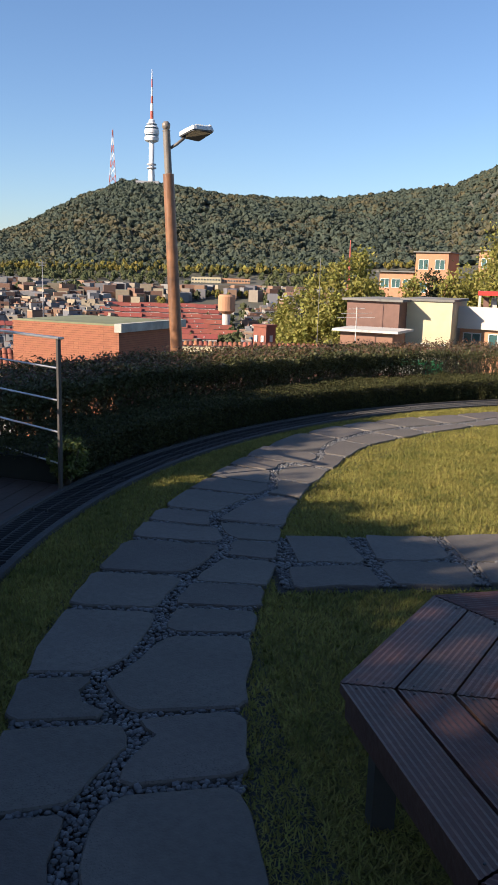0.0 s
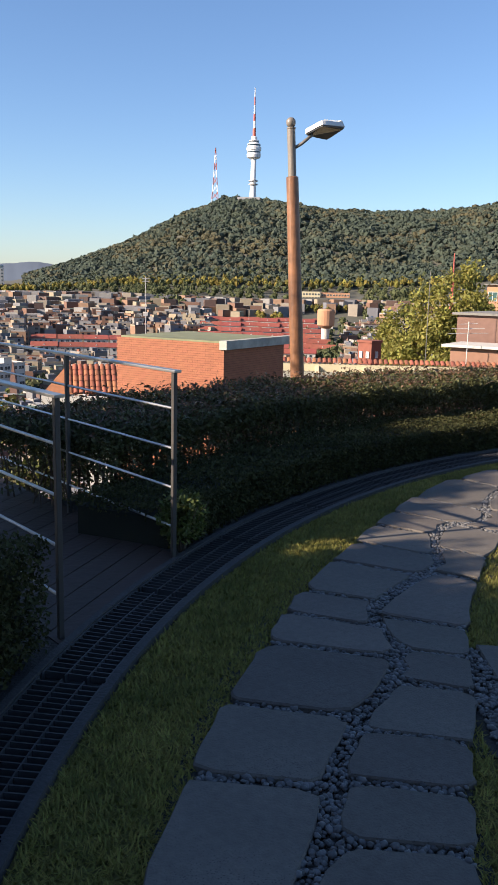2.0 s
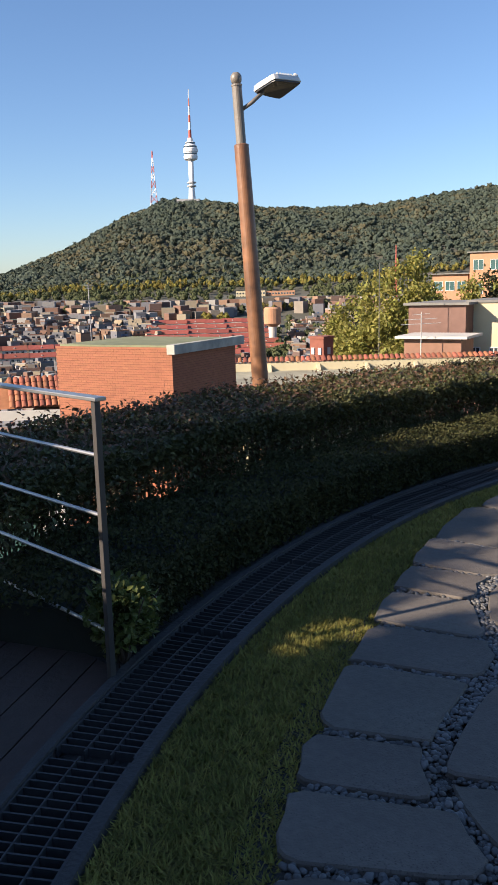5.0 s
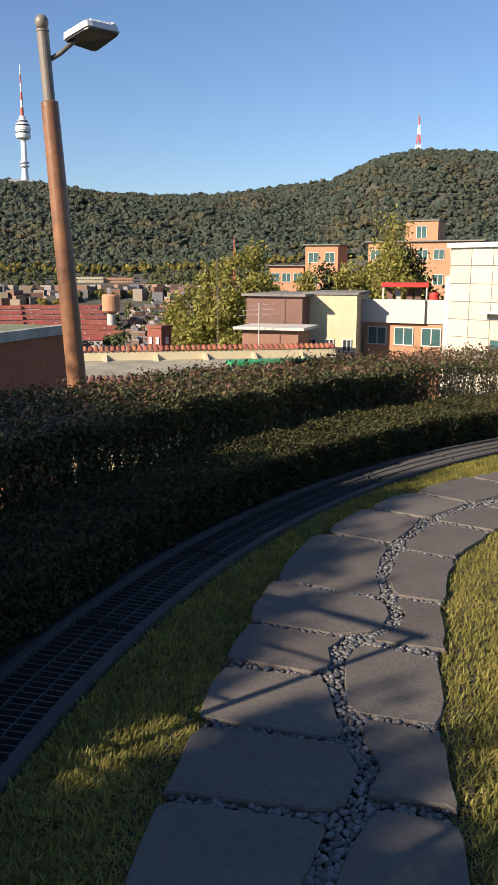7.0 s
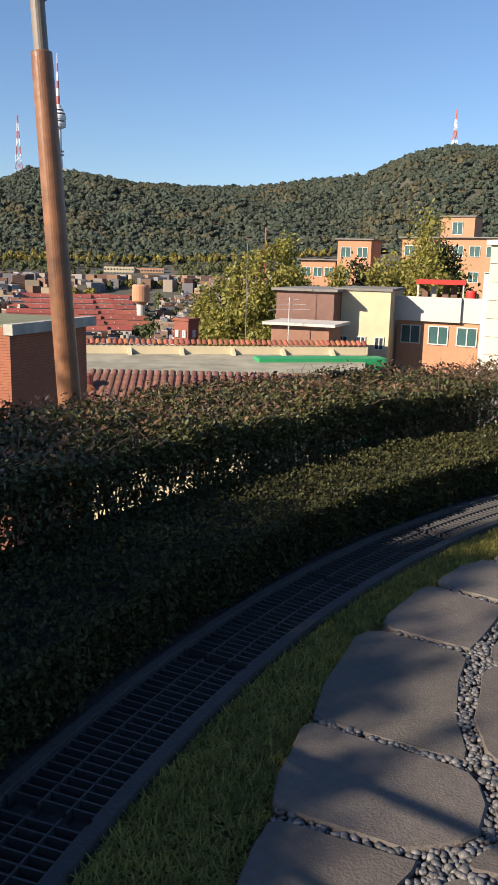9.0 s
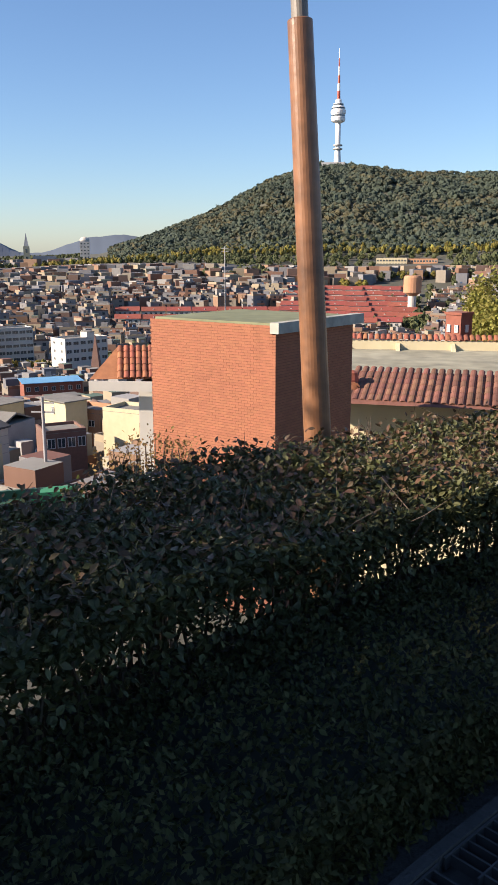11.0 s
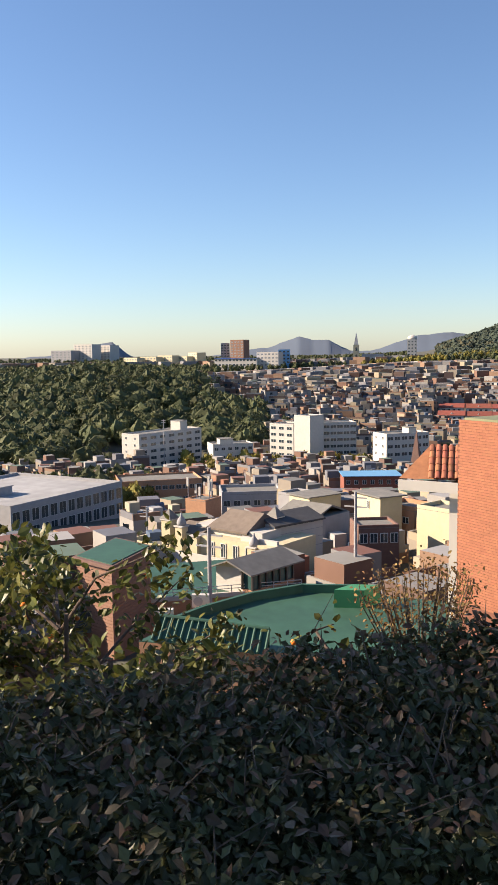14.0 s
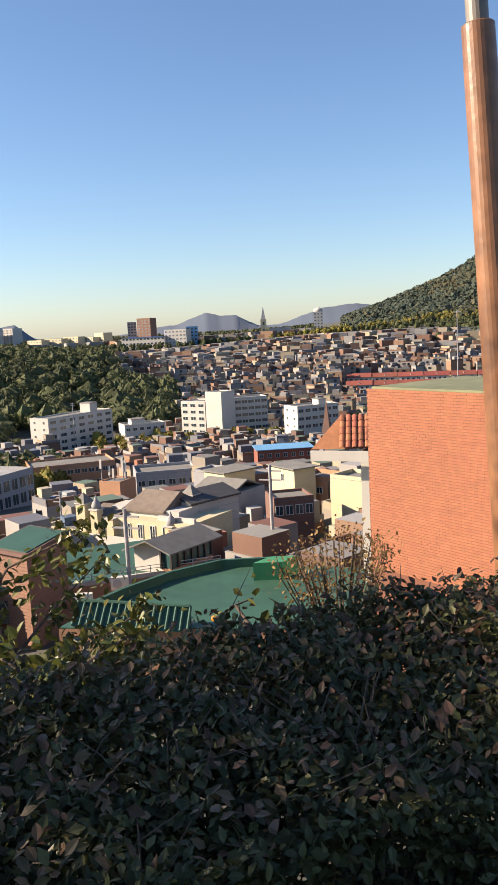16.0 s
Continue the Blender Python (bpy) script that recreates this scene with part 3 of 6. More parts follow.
def tall_hedge():
    t = thing("tall_hedge", "tall clipped evergreen hedge with bronze shoot tips", "hedge")
    part("stem_thicket", hedge_stems(900, -64, 12, R_TALL0 + 0.15, R_TALL1 - 0.15, H_TALL, hr, 0.007).mesh("hedge_stems", M_TWIG), t, "thin grey-brown hedge stems")["kind"] = "stuff"
    n = 135000
    az = np.where(hr.random(n) < 0.7, hr.uniform(-64, -22, n), hr.uniform(-22, 12, n))
    rr = hr.uniform(R_TALL0, R_TALL1, n)
    rr = np.where(hr.random(n) < 0.2, R_TALL0 + np.abs(hr.normal(0, 0.06, n)), rr)
    top = H_TALL + wavy(az, rr, 0.018)
    zz = top * (1 - hr.random(n) ** 1.35 * 0.95)
    # the crown is dense, the foot is thin, and the light comes through between the stems
    keep = hr.random(n) < 0.36 + 0.64 * np.clip((zz / H_TALL - 0.62) / 0.3, 0, 1)
    az, rr, zz = az[keep], rr[keep], zz[keep]
    m = 9000
    az, rr, zz = np.append(az, hr.uniform(-62, -14, m)), np.append(rr, hr.uniform(R_TALL0, R_TALL1, m)), np.append(zz, hr.uniform(0.14, 0.34, m))
    v, f = leaf_cloud(bend(np.stack([az, rr, zz], -1)), np.full(len(az), 0.035), hr)
    part("leaves", mesh_of("hedge_leaves", v, f, [M_HEDGE]), t)["kind"] = "stuff"
    n = 60000
    az, rr = hr.uniform(-64, -20, n), hr.uniform(R_TALL0 + 0.12, R_TALL1, n)
    zz = H_TALL * (1.02 - 0.40 * hr.random(n) ** 1.2) + wavy(az, rr, 0.018)
    v, f = leaf_cloud(bend(np.stack([az, rr, zz], -1)), np.full(n, 0.04), hr, 1.1, (LEAF4_V, LEAF4_F))
    part("inner_leaves", mesh_of("inner_leaves", v, f, [M_HEDGE]), t)["kind"] = "stuff"
    n = 9000
    az, rr = hr.uniform(-64, 0, n), hr.uniform(R_TALL0 + 0.02, R_TALL1, n)
    zz = H_TALL + wavy(az, rr, 0.022) + hr.uniform(-0.04, 0.07, n)
    v, f = leaf_cloud(bend(np.stack([az, rr, zz], -1)), np.full(n, 0.038), hr, 0.9)
    part("bronze_foliage", mesh_of("hedge_tips", v, f, [M_HEDGERED]), t, "bronze-red young leaves on the crown")["kind"] = "stuff"
    acc = Acc()
    for k in range(500):
        az, r0 = hr.uniform(-62, -5), hr.uniform(R_TALL0, R_TALL1)
        x, y = pol(az, r0)
        z = H_TALL - 0.05
        d = hr.normal(0, 0.05, 2)
        acc.tube([(x, y, z), (x + d[0], y + d[1], z + 0.06), (x + d[0] * 2.2, y + d[1] * 2.2, z + hr.uniform(0.08, 0.17))], [0.003, 0.0025, 0.001], 4, close=False)
    part("shoot_fringe", acc.mesh("hedge_shoots", M_TWIG), t, "bare straw-coloured shoots")["kind"] = "stuff"
    return t


def low_hedge(name, label, a0, a1, r0, r1, h, n):
    t = thing(name, label, "hedge")
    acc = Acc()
    # solid filler; its near-black colour stands for the shade behind the leaves
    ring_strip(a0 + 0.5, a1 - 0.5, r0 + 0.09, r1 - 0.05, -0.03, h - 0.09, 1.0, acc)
    part("core", acc.mesh("hedge_shade_core", M_CORE), t, "solid core coloured near-black for the shade inside the hedge")
    az, rr = hr.uniform(a0, a1, n), hr.uniform(r0, r1, n)
    zz = h + wavy(az, rr, 0.012) - np.abs(hr.normal(0, 0.03, n))
    side = hr.random(n) < 0.45
    rr = np.where(side, r0 + np.abs(hr.normal(0, 0.03, n)) + wavy(az, zz, 0.01), rr)
    zz = np.where(side, hr.uniform(0.0, h, n), zz)
    v, f = leaf_cloud(bend(np.stack([az, rr, zz], -1)), np.full(n, 0.026), hr, 1.2, (LEAF4_V, LEAF4_F))
    part("leaves", mesh_of("low_hedge_leaves", v, f, [M_LOWLEAF]), t)["kind"] = "stuff"
    return t


tall_hedge()
low_hedge("low_hedge", "low dense clipped hedge in front of the tall one", A_DECK1 + 0.6, 14, 8.02, 8.82, H_LOW, 110000)
low_hedge("corner_hedge", "clipped box hedge beside the deck steps", -90, A_DECK0 - 0.6, 8.02, 9.0, 0.5, 22000)


def corner_bush():
    """A small brighter shrub where the low hedge ends at the deck."""
    t = thing("corner_bush", "small light-green shrub where the low hedge meets the deck", "shrub")
    n = 1500
    d = hr.normal(0, 1, (n, 3))
    d /= np.linalg.norm(d, axis=1)[:, None]
    p = d * np.array([0.14, 0.14, 0.15]) * hr.uniform(0.7, 1.08, (n, 1)) + np.array([0.34, 7.33, 0.20])
    p = p[p[:, 2] > -0.01]
    v, f = leaf_cloud(p, np.full(len(p), 0.034), hr)
    part("leaves", mesh_of("bush_leaves", v, f, [M_BUSH]), t)["kind"] = "stuff"
    for k in range(7):
        a = 0.9 * k
        part("stem", Acc().tube([(0.34, 7.33, -0.04), (0.34 + 0.06 * math.cos(a), 7.33 + 0.06 * math.sin(a), 0.12), (0.34 + 0.16 * math.cos(a), 7.33 + 0.16 * math.sin(a), 0.3)], [0.008, 0.006, 0.002], 5, close=False).mesh("stem", M_TWIG), t)


corner_bush()


# ---- lamp post ----
def lamp_post():
    x, y = 1.315, 12.18
    t = thing("lamp_post", "timber-clad garden lamp post behind the hedge", "lamp post", m=pose(x, y, 0, 0, -3.3, 0))
    part("lower_pole", Acc().lathe([(0.088, -6.9), (0.084, 0), (0.081, 0.4), (0.075, 1.6), (0.068, 2.77), (0.062, 2.775)], 28).mesh("lower_pole", M_POLEWOOD, smooth=False), t, "varnished brown round timber sleeve")
    part("upper_pole", Acc().lathe([(0.046, 2.75), (0.046, 3.28), (0.05, 3.285), (0.05, 3.30)], 20).mesh("upper_pole", M_POLEMET), t, "painted grey-brown steel tube")
    part("ball_cap", Acc().lathe([(0.03, 3.30), (0.046, 3.32), (0.052, 3.345), (0.05, 3.375), (0.03, 3.40), (0.005, 3.406)], 18).mesh("ball_cap", M_POLEMET, smooth=True), t)
    part("arm", Acc().tube([(0.03, 0, 3.08), (0.12, 0, 3.13), (0.24, 0, 3.22)], 0.018, 10).mesh("arm", M_POLEMET, smooth=True), t)
    # a flat square housing whose dark underside tips towards the garden
    L_, N_, R_, F_ = Vector((0.14, 0, 3.222)), Vector((0.33, -0.20, 3.284)), Vector((0.61, 0, 3.285)), Vector((0.41, 0.20, 3.19))
    up = (N_ - L_).cross(R_ - L_).normalized()
    up = up if up.z > 0 else -up
    mid = (L_ + N_ + R_ + F_) / 4

    def pad(s, lo, hi, m):
        ring = []
        for c, a, b in ((L_, F_, N_), (N_, L_, R_), (R_, N_, F_), (F_, R_, L_)):
            for k in (a, c, b):
                ring.append(c.lerp(k, 0.16) if k is not c else c.lerp((a + b) / 2, 0.05))
        v = [mid + (q - mid) * s + up * lo for q in ring] + [mid + (q - mid) * (s * 0.94 if hi > 0.03 else s) + up * hi for q in ring]
        n = len(ring)
        return Acc().add([tuple(q) for q in v], [tuple(range(n - 1, -1, -1)), tuple(range(n, 2 * n))] + [(k, (k + 1) % n, n + (k + 1) % n, n + k) for k in range(n)]).mesh("lamp_head", m)

    hd = part("lamp_head", pad(1.0, 0.0, 0.055, M_LAMPW), t, "flat square white lamp housing", bevel=0.006)
    part("lens", pad(0.93, -0.012, -0.001, M_LAMPD), hd, "dark glass lens")
    for k in range(7):
        q = N_.lerp(R_, 0.12 + 0.1 * k) + (mid - N_) * 0.12 + up * 0.05
        part("cooling_fin", Acc().box(q.x - 0.008, q.x + 0.008, q.y, q.y + 0.2, q.z, q.z + 0.018).mesh("cooling_fin", M_LAMPW), hd)
    q = R_.lerp(mid, 0.25) + up * 0.05
    part("knob", Acc().lathe([(0.025, q.z - 0.005), (0.027, q.z + 0.02), (0.012, q.z + 0.035)], 12, c=(q.x, q.y)).mesh("knob", M_LAMPW), hd)
    return t


lamp_post()


# ---- deck and its railings ----
def rail(name, x, y, length):
    t = thing(name, "steel railing with flat top bar and thin wires", "railing", "railings of the deck", m=pose(x, y, 0, 0, 0, math.degrees(math.atan2(DIRO.y, DIRO.x))))
    part("top_bar", Acc().box(-0.035, length, -0.025, 0.025, 1.085, 1.1).mesh("top_bar", M_RAIL), t, "flat brushed steel top bar", bevel=0.003)
    s = 0.0
    while s < length:
        part("post", Acc().box(s - 0.013, s + 0.013, -0.013, 0.013, -0.05, 1.085).mesh("post", M_POST), t, "dark square steel post", bevel=0.003)
        s += 1.25
    for z in (0.19, 0.42, 0.65, 0.88):
        part("wire", Acc().tube([(0.0, 0, z), (length, 0, z)], 0.008, 8).mesh("wire", M_RAIL), t)
    return t


rail("deck_railing", 0.305, 7.163, 2.6)
rail("deck_railing", -0.10, 6.05, 2.6)
deck = thing("timber_deck", "dark timber deck crossing the drain outwards", "deck", kind="structure")
p1, p2 = Vector((-0.06, 5.95, 0)), Vector((0.34, 7.22, 0))
across = (p2 - p1).normalized()
nb = 19
for k in range(nb):
    s0, s1 = 3.4 * k / nb + 0.004, 3.4 * (k + 1) / nb - 0.004
    q = [p1 + DIRO * s0, p2 + DIRO * s0, p2 + DIRO * s1, p1 + DIRO * s1]
    part("board", Acc().prism([(c.x, c.y) for c in q], -0.045, -0.012).mesh("board", M_DECK), deck)


# ---- octagonal bench ----
def bench():
    t = thing("octagonal_bench", "octagonal dark-stained timber bench on the lawn", "bench", m=pose(2.53, 3.11, 0))
    c0 = math.degrees(math.atan2(3.40 - 3.11, 1.50 - 2.53))
    def corner(k, r):
        a = radians(c0 + 45 * k)
        return (r * math.cos(a), r * math.sin(a))
    for k in range(8):
        for q in range(3):
            r1, r0 = 1.07 - 0.165 * q, 1.07 - 0.165 * q - 0.155
            a, b, c, d = corner(k, r1), corner(k + 1, r1), corner(k + 1, r0), corner(k, r0)
            # grooved board: ribs along its length
            acc = Acc()
            g = 0.004
            n = 15
            va = []
            for s in range(n + 1):
                u = s / n
                e0 = (a[0] + (d[0] - a[0]) * u, a[1] + (d[1] - a[1]) * u)
                e1 = (b[0] + (c[0] - b[0]) * u, b[1] + (c[1] - b[1]) * u)
                lx, ly = (e1[0] - e0[0]), (e1[1] - e0[1])
                ln = math.hypot(lx, ly)
                e0 = (e0[0] + lx / ln * g, e0[1] + ly / ln * g)
                e1 = (e1[0] - lx / ln * g, e1[1] - ly / ln * g)
                z = 0.42 if s % 2 == 0 else 0.4165
                va += [(*e0, z), (*e1, z)]
            fa = [(2 * s, 2 * s + 1, 2 * s + 3, 2 * s + 2) for s in range(n)]
            m = len(va)
            va += [(va[0][0], va[0][1], 0.39), (va[1][0], va[1][1], 0.39), (va[m - 1][0], va[m - 1][1], 0.39), (va[m - 2][0], va[m - 2][1], 0.39)]
            fa += [(m, m + 1, 1, 0), (m + 2, m + 3, m - 2, m - 1), (m + 3, m + 2, m + 1, m)]
            acc.add(va, fa)
            bd = part("seat_board", acc.mesh("seat_board", M_BENCH), t)
            for e in (0, 1):
                p, o = (a, d) if e == 0 else (b, c)
                for u in (0.25, 0.75):
                    x0, y0 = p[0] + (o[0] - p[0]) * u, p[1] + (o[1] - p[1]) * u
                    w = corner(k + 1 - e, 0.5)
                    ox, oy = (b[0] - a[0]) * (0.035 if e == 0 else -0.035), (b[1] - a[1]) * (0.035 if e == 0 else -0.035)
                    part("screw", Acc().lathe([(0.004, 0.417), (0.004, 0.4215), (0.002, 0.4225)], 6, c=(x0 + ox, y0 + oy)).mesh("screw", M_STEEL), bd)
        a, b = corner(k, 1.05), corner(k + 1, 1.05)
        c, d = corner(k + 1, 1.02), corner(k, 1.02)
        part("apron", Acc().prism([a, b, c, d], 0.31, 0.388).mesh("apron", M_BENCH), t)
        p = corner(k, 0.93)
        part("leg", Acc().box(p[0] - 0.035, p[0] + 0.035, p[1] - 0.035, p[1] + 0.035, -0.04, 0.388).mesh("leg", M_POST), t, "dark square leg")
    return t


bench()
post = thing("timber_post", "round varnished timber post rising through the bench", "post", m=pose(2.095, 3.42, 0))
part("shaft", Acc().lathe([(0.06, -0.04), (0.058, 1.2), (0.055, 2.6)], 24).mesh("shaft", M_POLEWOOD), post)


# ---- terrain: one sheet that falls from the terrace into the valley and rises to the wooded hill ----
OX, OY = 1.5, 6.0
T_D = [0, 16, 40, 55, 75, 100, 140, 170, 200, 310, 400, 470, 600, 750, 900, 1100, 1500, 3000]
T_Z = [-6.5, -7, -14.5, -17, -19.5, -22, -28, -32, -36, -42, -43, -40, -32, -23, -17, -14, -10, -12]
RIDGE_AZ = [-60, -30, -22, -18, -15.7, -12.3, -8.8, -7.0, -5.1, -2.9, -2, 0, 1.1, 2.65, 4.9, 9.2, 12.9, 16.7, 20, 21.1, 23.3, 26.2, 30.5, 40, 60, 100]
RIDGE_Z = [-14, -14, -12, -7, 0, 27, 60, 82, 108, 130, 142, 139, 137, 133, 124, 122, 124, 138, 146, 162, 186, 195, 186, 150, 60, 10]


def sstep(x):
    x = np.clip(x, 0, 1)
    return x * x * (3 - 2 * x)


def terrain(x, y):
    x, y = np.asarray(x, float), np.asarray(y, float)
    d = np.hypot(x - OX, y - OY)
    az = np.degrees(np.arctan2(x - OX, y - OY))
    z = np.interp(d, T_D, T_Z)
    lift = np.interp(d, [0, 30, 60, 120, 300, 500, 900, 1500], [0, 1, 6, 13, 27, 20, 12, 0])
    z = z + lift * sstep((az - 5) / 16) * (az < 120)
    z = z + 13 * sstep((az + 24) / 18) * sstep((d - 500) / 350) * (az < 90)
    # wooded knoll to the left
    z = z + 25 * np.exp(-(((x + 300) / 105) ** 2 + ((y - 400) / 95) ** 2))
    # the tower hill
    rz = np.interp(az, RIDGE_AZ, RIDGE_Z)
    up = sstep((d - 830) / 670) ** 0.85 * (1 - 0.35 * sstep((d - 1520) / 700))
    bumps = 7 * np.sin(az * 1.1 + d / 90) * np.sin(d / 130 + az * 0.5) * sstep((d - 900) / 200) * sstep((1450 - d) / 150)
    z = z + (rz - z) * up + bumps * np.clip(rz / 120, 0, 1)
    return z


gd = np.concatenate([[0, 4, 8, 12, 16, 22, 30], np.arange(40, 200, 20), np.arange(200, 1000, 35), np.arange(1000, 1600, 30), [1700, 1900, 2200, 2700, 3500, 4600]])
ga = np.concatenate([np.arange(-180, -64, 8), np.arange(-64, 64, 1.0), np.arange(64, 180, 8)])
gx = OX + gd[:, None] * np.sin(np.radians(ga))[None]
gy = OY + gd[:, None] * np.cos(np.radians(ga))[None]
gz = terrain(gx, gy)
na = len(ga)
v = np.stack([gx, gy, gz], -1).reshape(-1, 3)
q = np.array([(k * na + j, k * na + (j + 1) % na, (k + 1) * na + (j + 1) % na, (k + 1) * na + j) for k in range(len(gd) - 1) for j in range(na)])
solid("terrain", mesh_of("terrain", v, q[:, ::-1].copy(), [M_EARTH], smooth=True), "grey-brown town ground falling into a valley", "ground", kind="structure")


# ---- the wooded hill ----
wr = np.random.default_rng(31)


def crowns(p, size, tufts, r, squash=0.8, leaf=0.85):
    """Ragged crowns: a small dark heart with loose leaf clumps standing out all round it."""
    iv, jf = ico(1)
    vs, fs, base = [], [], 0
    for kind in range(7):
        q = p[kind::7]
        d = r.normal(0, 1, (tufts, 3))
        d /= np.linalg.norm(d, axis=1)[:, None]
        d[:, 2] = np.abs(d[:, 2]) * 1.1 - 0.35
        tv, tf = scatter(LEAF4_V - LEAF4_V.mean(0), LEAF4_F, d * r.uniform(0.55, 1.0, (tufts, 1)), turns(tufts, 1.5, r) * leaf * r.uniform(0.65, 1.35, tufts)[:, None, None])
        core = iv * r.uniform(0.5, 0.88, (len(iv), 1))
        tri = np.concatenate([tf[:, [0, 1, 2]], tf[:, [0, 2, 3]]]) if tf.shape[1] == 4 else tf
        sv, sf = np.concatenate([core, tv]), np.concatenate([jf, tri + len(core)])
        sz = size[kind::7]
        n = len(q)
        m3 = turns(n, 0.2, r) * np.stack([sz * r.uniform(0.8, 1.25, n), sz * r.uniform(0.8, 1.25, n), sz * squash * r.uniform(0.75, 1.35, n)], -1)[:, None, :]
        v, f = scatter(sv, sf, q, m3)
        vs.append(v)
        fs.append(f + base)
        base += len(v)
    return np.concatenate(vs), np.concatenate(fs)


def sector(n, a0, a1, d0, d1, r):
    az, d = np.radians(r.uniform(a0, a1, n)), np.sqrt(r.uniform(d0 ** 2, d1 ** 2, n))
    return np.stack([OX + d * np.sin(az), OY + d * np.cos(az)], -1)


def on_ground(p, lift):
    return np.c_[p, terrain(p[:, 0], p[:, 1]) + lift]


p = sector(18000, -24, 46, 890, 1560, wr)
p = p[np.interp(np.degrees(np.arctan2(p[:, 0] - OX, p[:, 1] - OY)), RIDGE_AZ, RIDGE_Z) > 5]
v, f = crowns(on_ground(p, 3.0), wr.uniform(3.8, 7.8, len(p)), 12, wr, 0.85, 0.58)
solid("hill_woods", mesh_of("hill_woods", v, f, [M_WOODS]), "dense dark-green woods covering the tower hill", "woods", kind="stuff")
p = sector(230, -8, 34, 1455, 1520, wr)
v, f = crowns(on_ground(p, 8), wr.uniform(3.6, 7.5, len(p)), 40, wr, 0.9, 0.5)
solid("ridge_trees", mesh_of("ridge_trees", v, f, [M_WOODS]), "tall uneven trees standing along the ridge", "trees", kind="stuff")
p = sector(300, -20, 18, 868, 905, wr)
v, f = crowns(on_ground(p, 5), wr.uniform(1.6, 3.6, len(p)), 40, wr, 1.5, 0.45)
solid("avenue_trees", mesh_of("avenue_trees", v, f, [M_TREEYL]), "row of yellow autumn trees along the foot of the hill", "trees", kind="stuff")
p = np.stack([wr.normal(-310, 85, 2700), wr.normal(360, 75, 2700)], -1)
dd, aa = np.hypot(p[:, 0] - OX, p[:, 1] - OY), np.degrees(np.arctan2(p[:, 0] - OX, p[:, 1] - OY))
p = p[(dd > np.where(aa > -37, 352, 300)) & (dd < 580) & (aa < np.where(dd > 430, -30.2, -32.5))]
p = np.concatenate([p, sector(240, -31.6, -26.7, 346, 440, wr)])
v, f = crowns(on_ground(p, 5.5), wr.uniform(3.4, 7.6, len(p)), 84, wr, 0.95, 0.23)
solid("knoll_woods", mesh_of("knoll_woods", v, f, [M_PARK]), "dark-green park trees on a knoll above the town", "woods", kind="stuff")

# distant hills at the horizon, their blue base colour imitating haze
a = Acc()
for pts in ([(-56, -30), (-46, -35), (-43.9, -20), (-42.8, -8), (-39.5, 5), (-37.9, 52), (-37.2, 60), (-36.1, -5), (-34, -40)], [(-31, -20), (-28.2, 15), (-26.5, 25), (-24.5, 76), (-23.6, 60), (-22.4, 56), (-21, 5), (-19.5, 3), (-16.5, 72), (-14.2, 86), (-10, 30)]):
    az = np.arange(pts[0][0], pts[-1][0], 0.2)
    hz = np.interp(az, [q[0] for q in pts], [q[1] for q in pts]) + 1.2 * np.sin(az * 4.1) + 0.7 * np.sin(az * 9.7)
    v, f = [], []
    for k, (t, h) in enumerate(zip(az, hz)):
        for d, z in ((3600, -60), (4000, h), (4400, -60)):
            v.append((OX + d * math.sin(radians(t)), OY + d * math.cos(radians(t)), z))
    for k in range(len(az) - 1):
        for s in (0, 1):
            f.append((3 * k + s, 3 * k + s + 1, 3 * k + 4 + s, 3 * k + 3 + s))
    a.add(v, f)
solid("backdrop_hills", a.mesh("backdrop_hills", M_HAZEHILL, smooth=True), "hills on the horizon, distance haze put into their blue colour", "hills", kind="structure")


# ---- towers on the hill ----
def hill_tower():
    t = thing("observation_tower", "white concrete observation tower with a red and white mast", "tower", m=pose(0, 1500, -6))
    part("shaft", Acc().lathe([(9, 130), (6, 160), (4.6, 180), (4.4, 226)], 20).mesh("shaft", M_TOWERW, smooth=True), t)
    for z in (178, 184):
        part("gallery", Acc().lathe([(4, z), (8, z + 0.5), (8, z + 2.4), (4, z + 3)], 20).mesh("gallery", M_TOWERG), t)
    pod = part("pod", Acc().lathe([(4.4, 221), (7.5, 222), (11.5, 224), (12.2, 229), (11.6, 230), (11.6, 235), (12.6, 236), (12.6, 241), (11.4, 242), (11.4, 246), (8.6, 248), (8.6, 252), (5.5, 253), (5.0, 258), (3.4, 259)], 28).mesh("pod", M_TOWERW), t, "round stepped observation pod")
    for z, r in ((232.5, 11.75), (244, 11.55), (250, 8.75)):
        part("window_band", Acc().lathe([(r, z - 1.0), (r, z + 1.0)], 28).mesh("window_band", M_GLASS), pod)
    zs = [259, 272, 284, 296, 310, 323, 338]
    rs = [2.8, 2.4, 2.0, 1.6, 1.2, 0.8, 0.4]
    for k in range(6):
        part("mast_section", Acc().lathe([(rs[k], zs[k]), (rs[k + 1] + 0.2, zs[k + 1])], 10).mesh("mast_section", M_MASTR if k % 2 == 0 else M_TOWERW), t, "red mast section" if k % 2 == 0 else "white mast section")
    b = part("base_hall", Acc().box(-34, 36, -75, -45, 112, 139).box(-34, 20, -70, -45, 139, 147).box(-26, 12, -62, -45, 147, 152).mesh("base_hall", M_TOWERG), t, "grey terraced hall at the foot")
    for z, x0, x1, y in ((126, -33, 35, -75), (132, -33, 35, -75), (141, -33, 19, -70)):
        for q in range(9):
            u = x0 + (x1 - x0) * q / 9
            part("window_band", Acc().box(u + 0.7, u + (x1 - x0) / 9 - 0.7, y - 0.4, y, z, z + 3.2).mesh("window_band", M_GLASS), b)
    return t


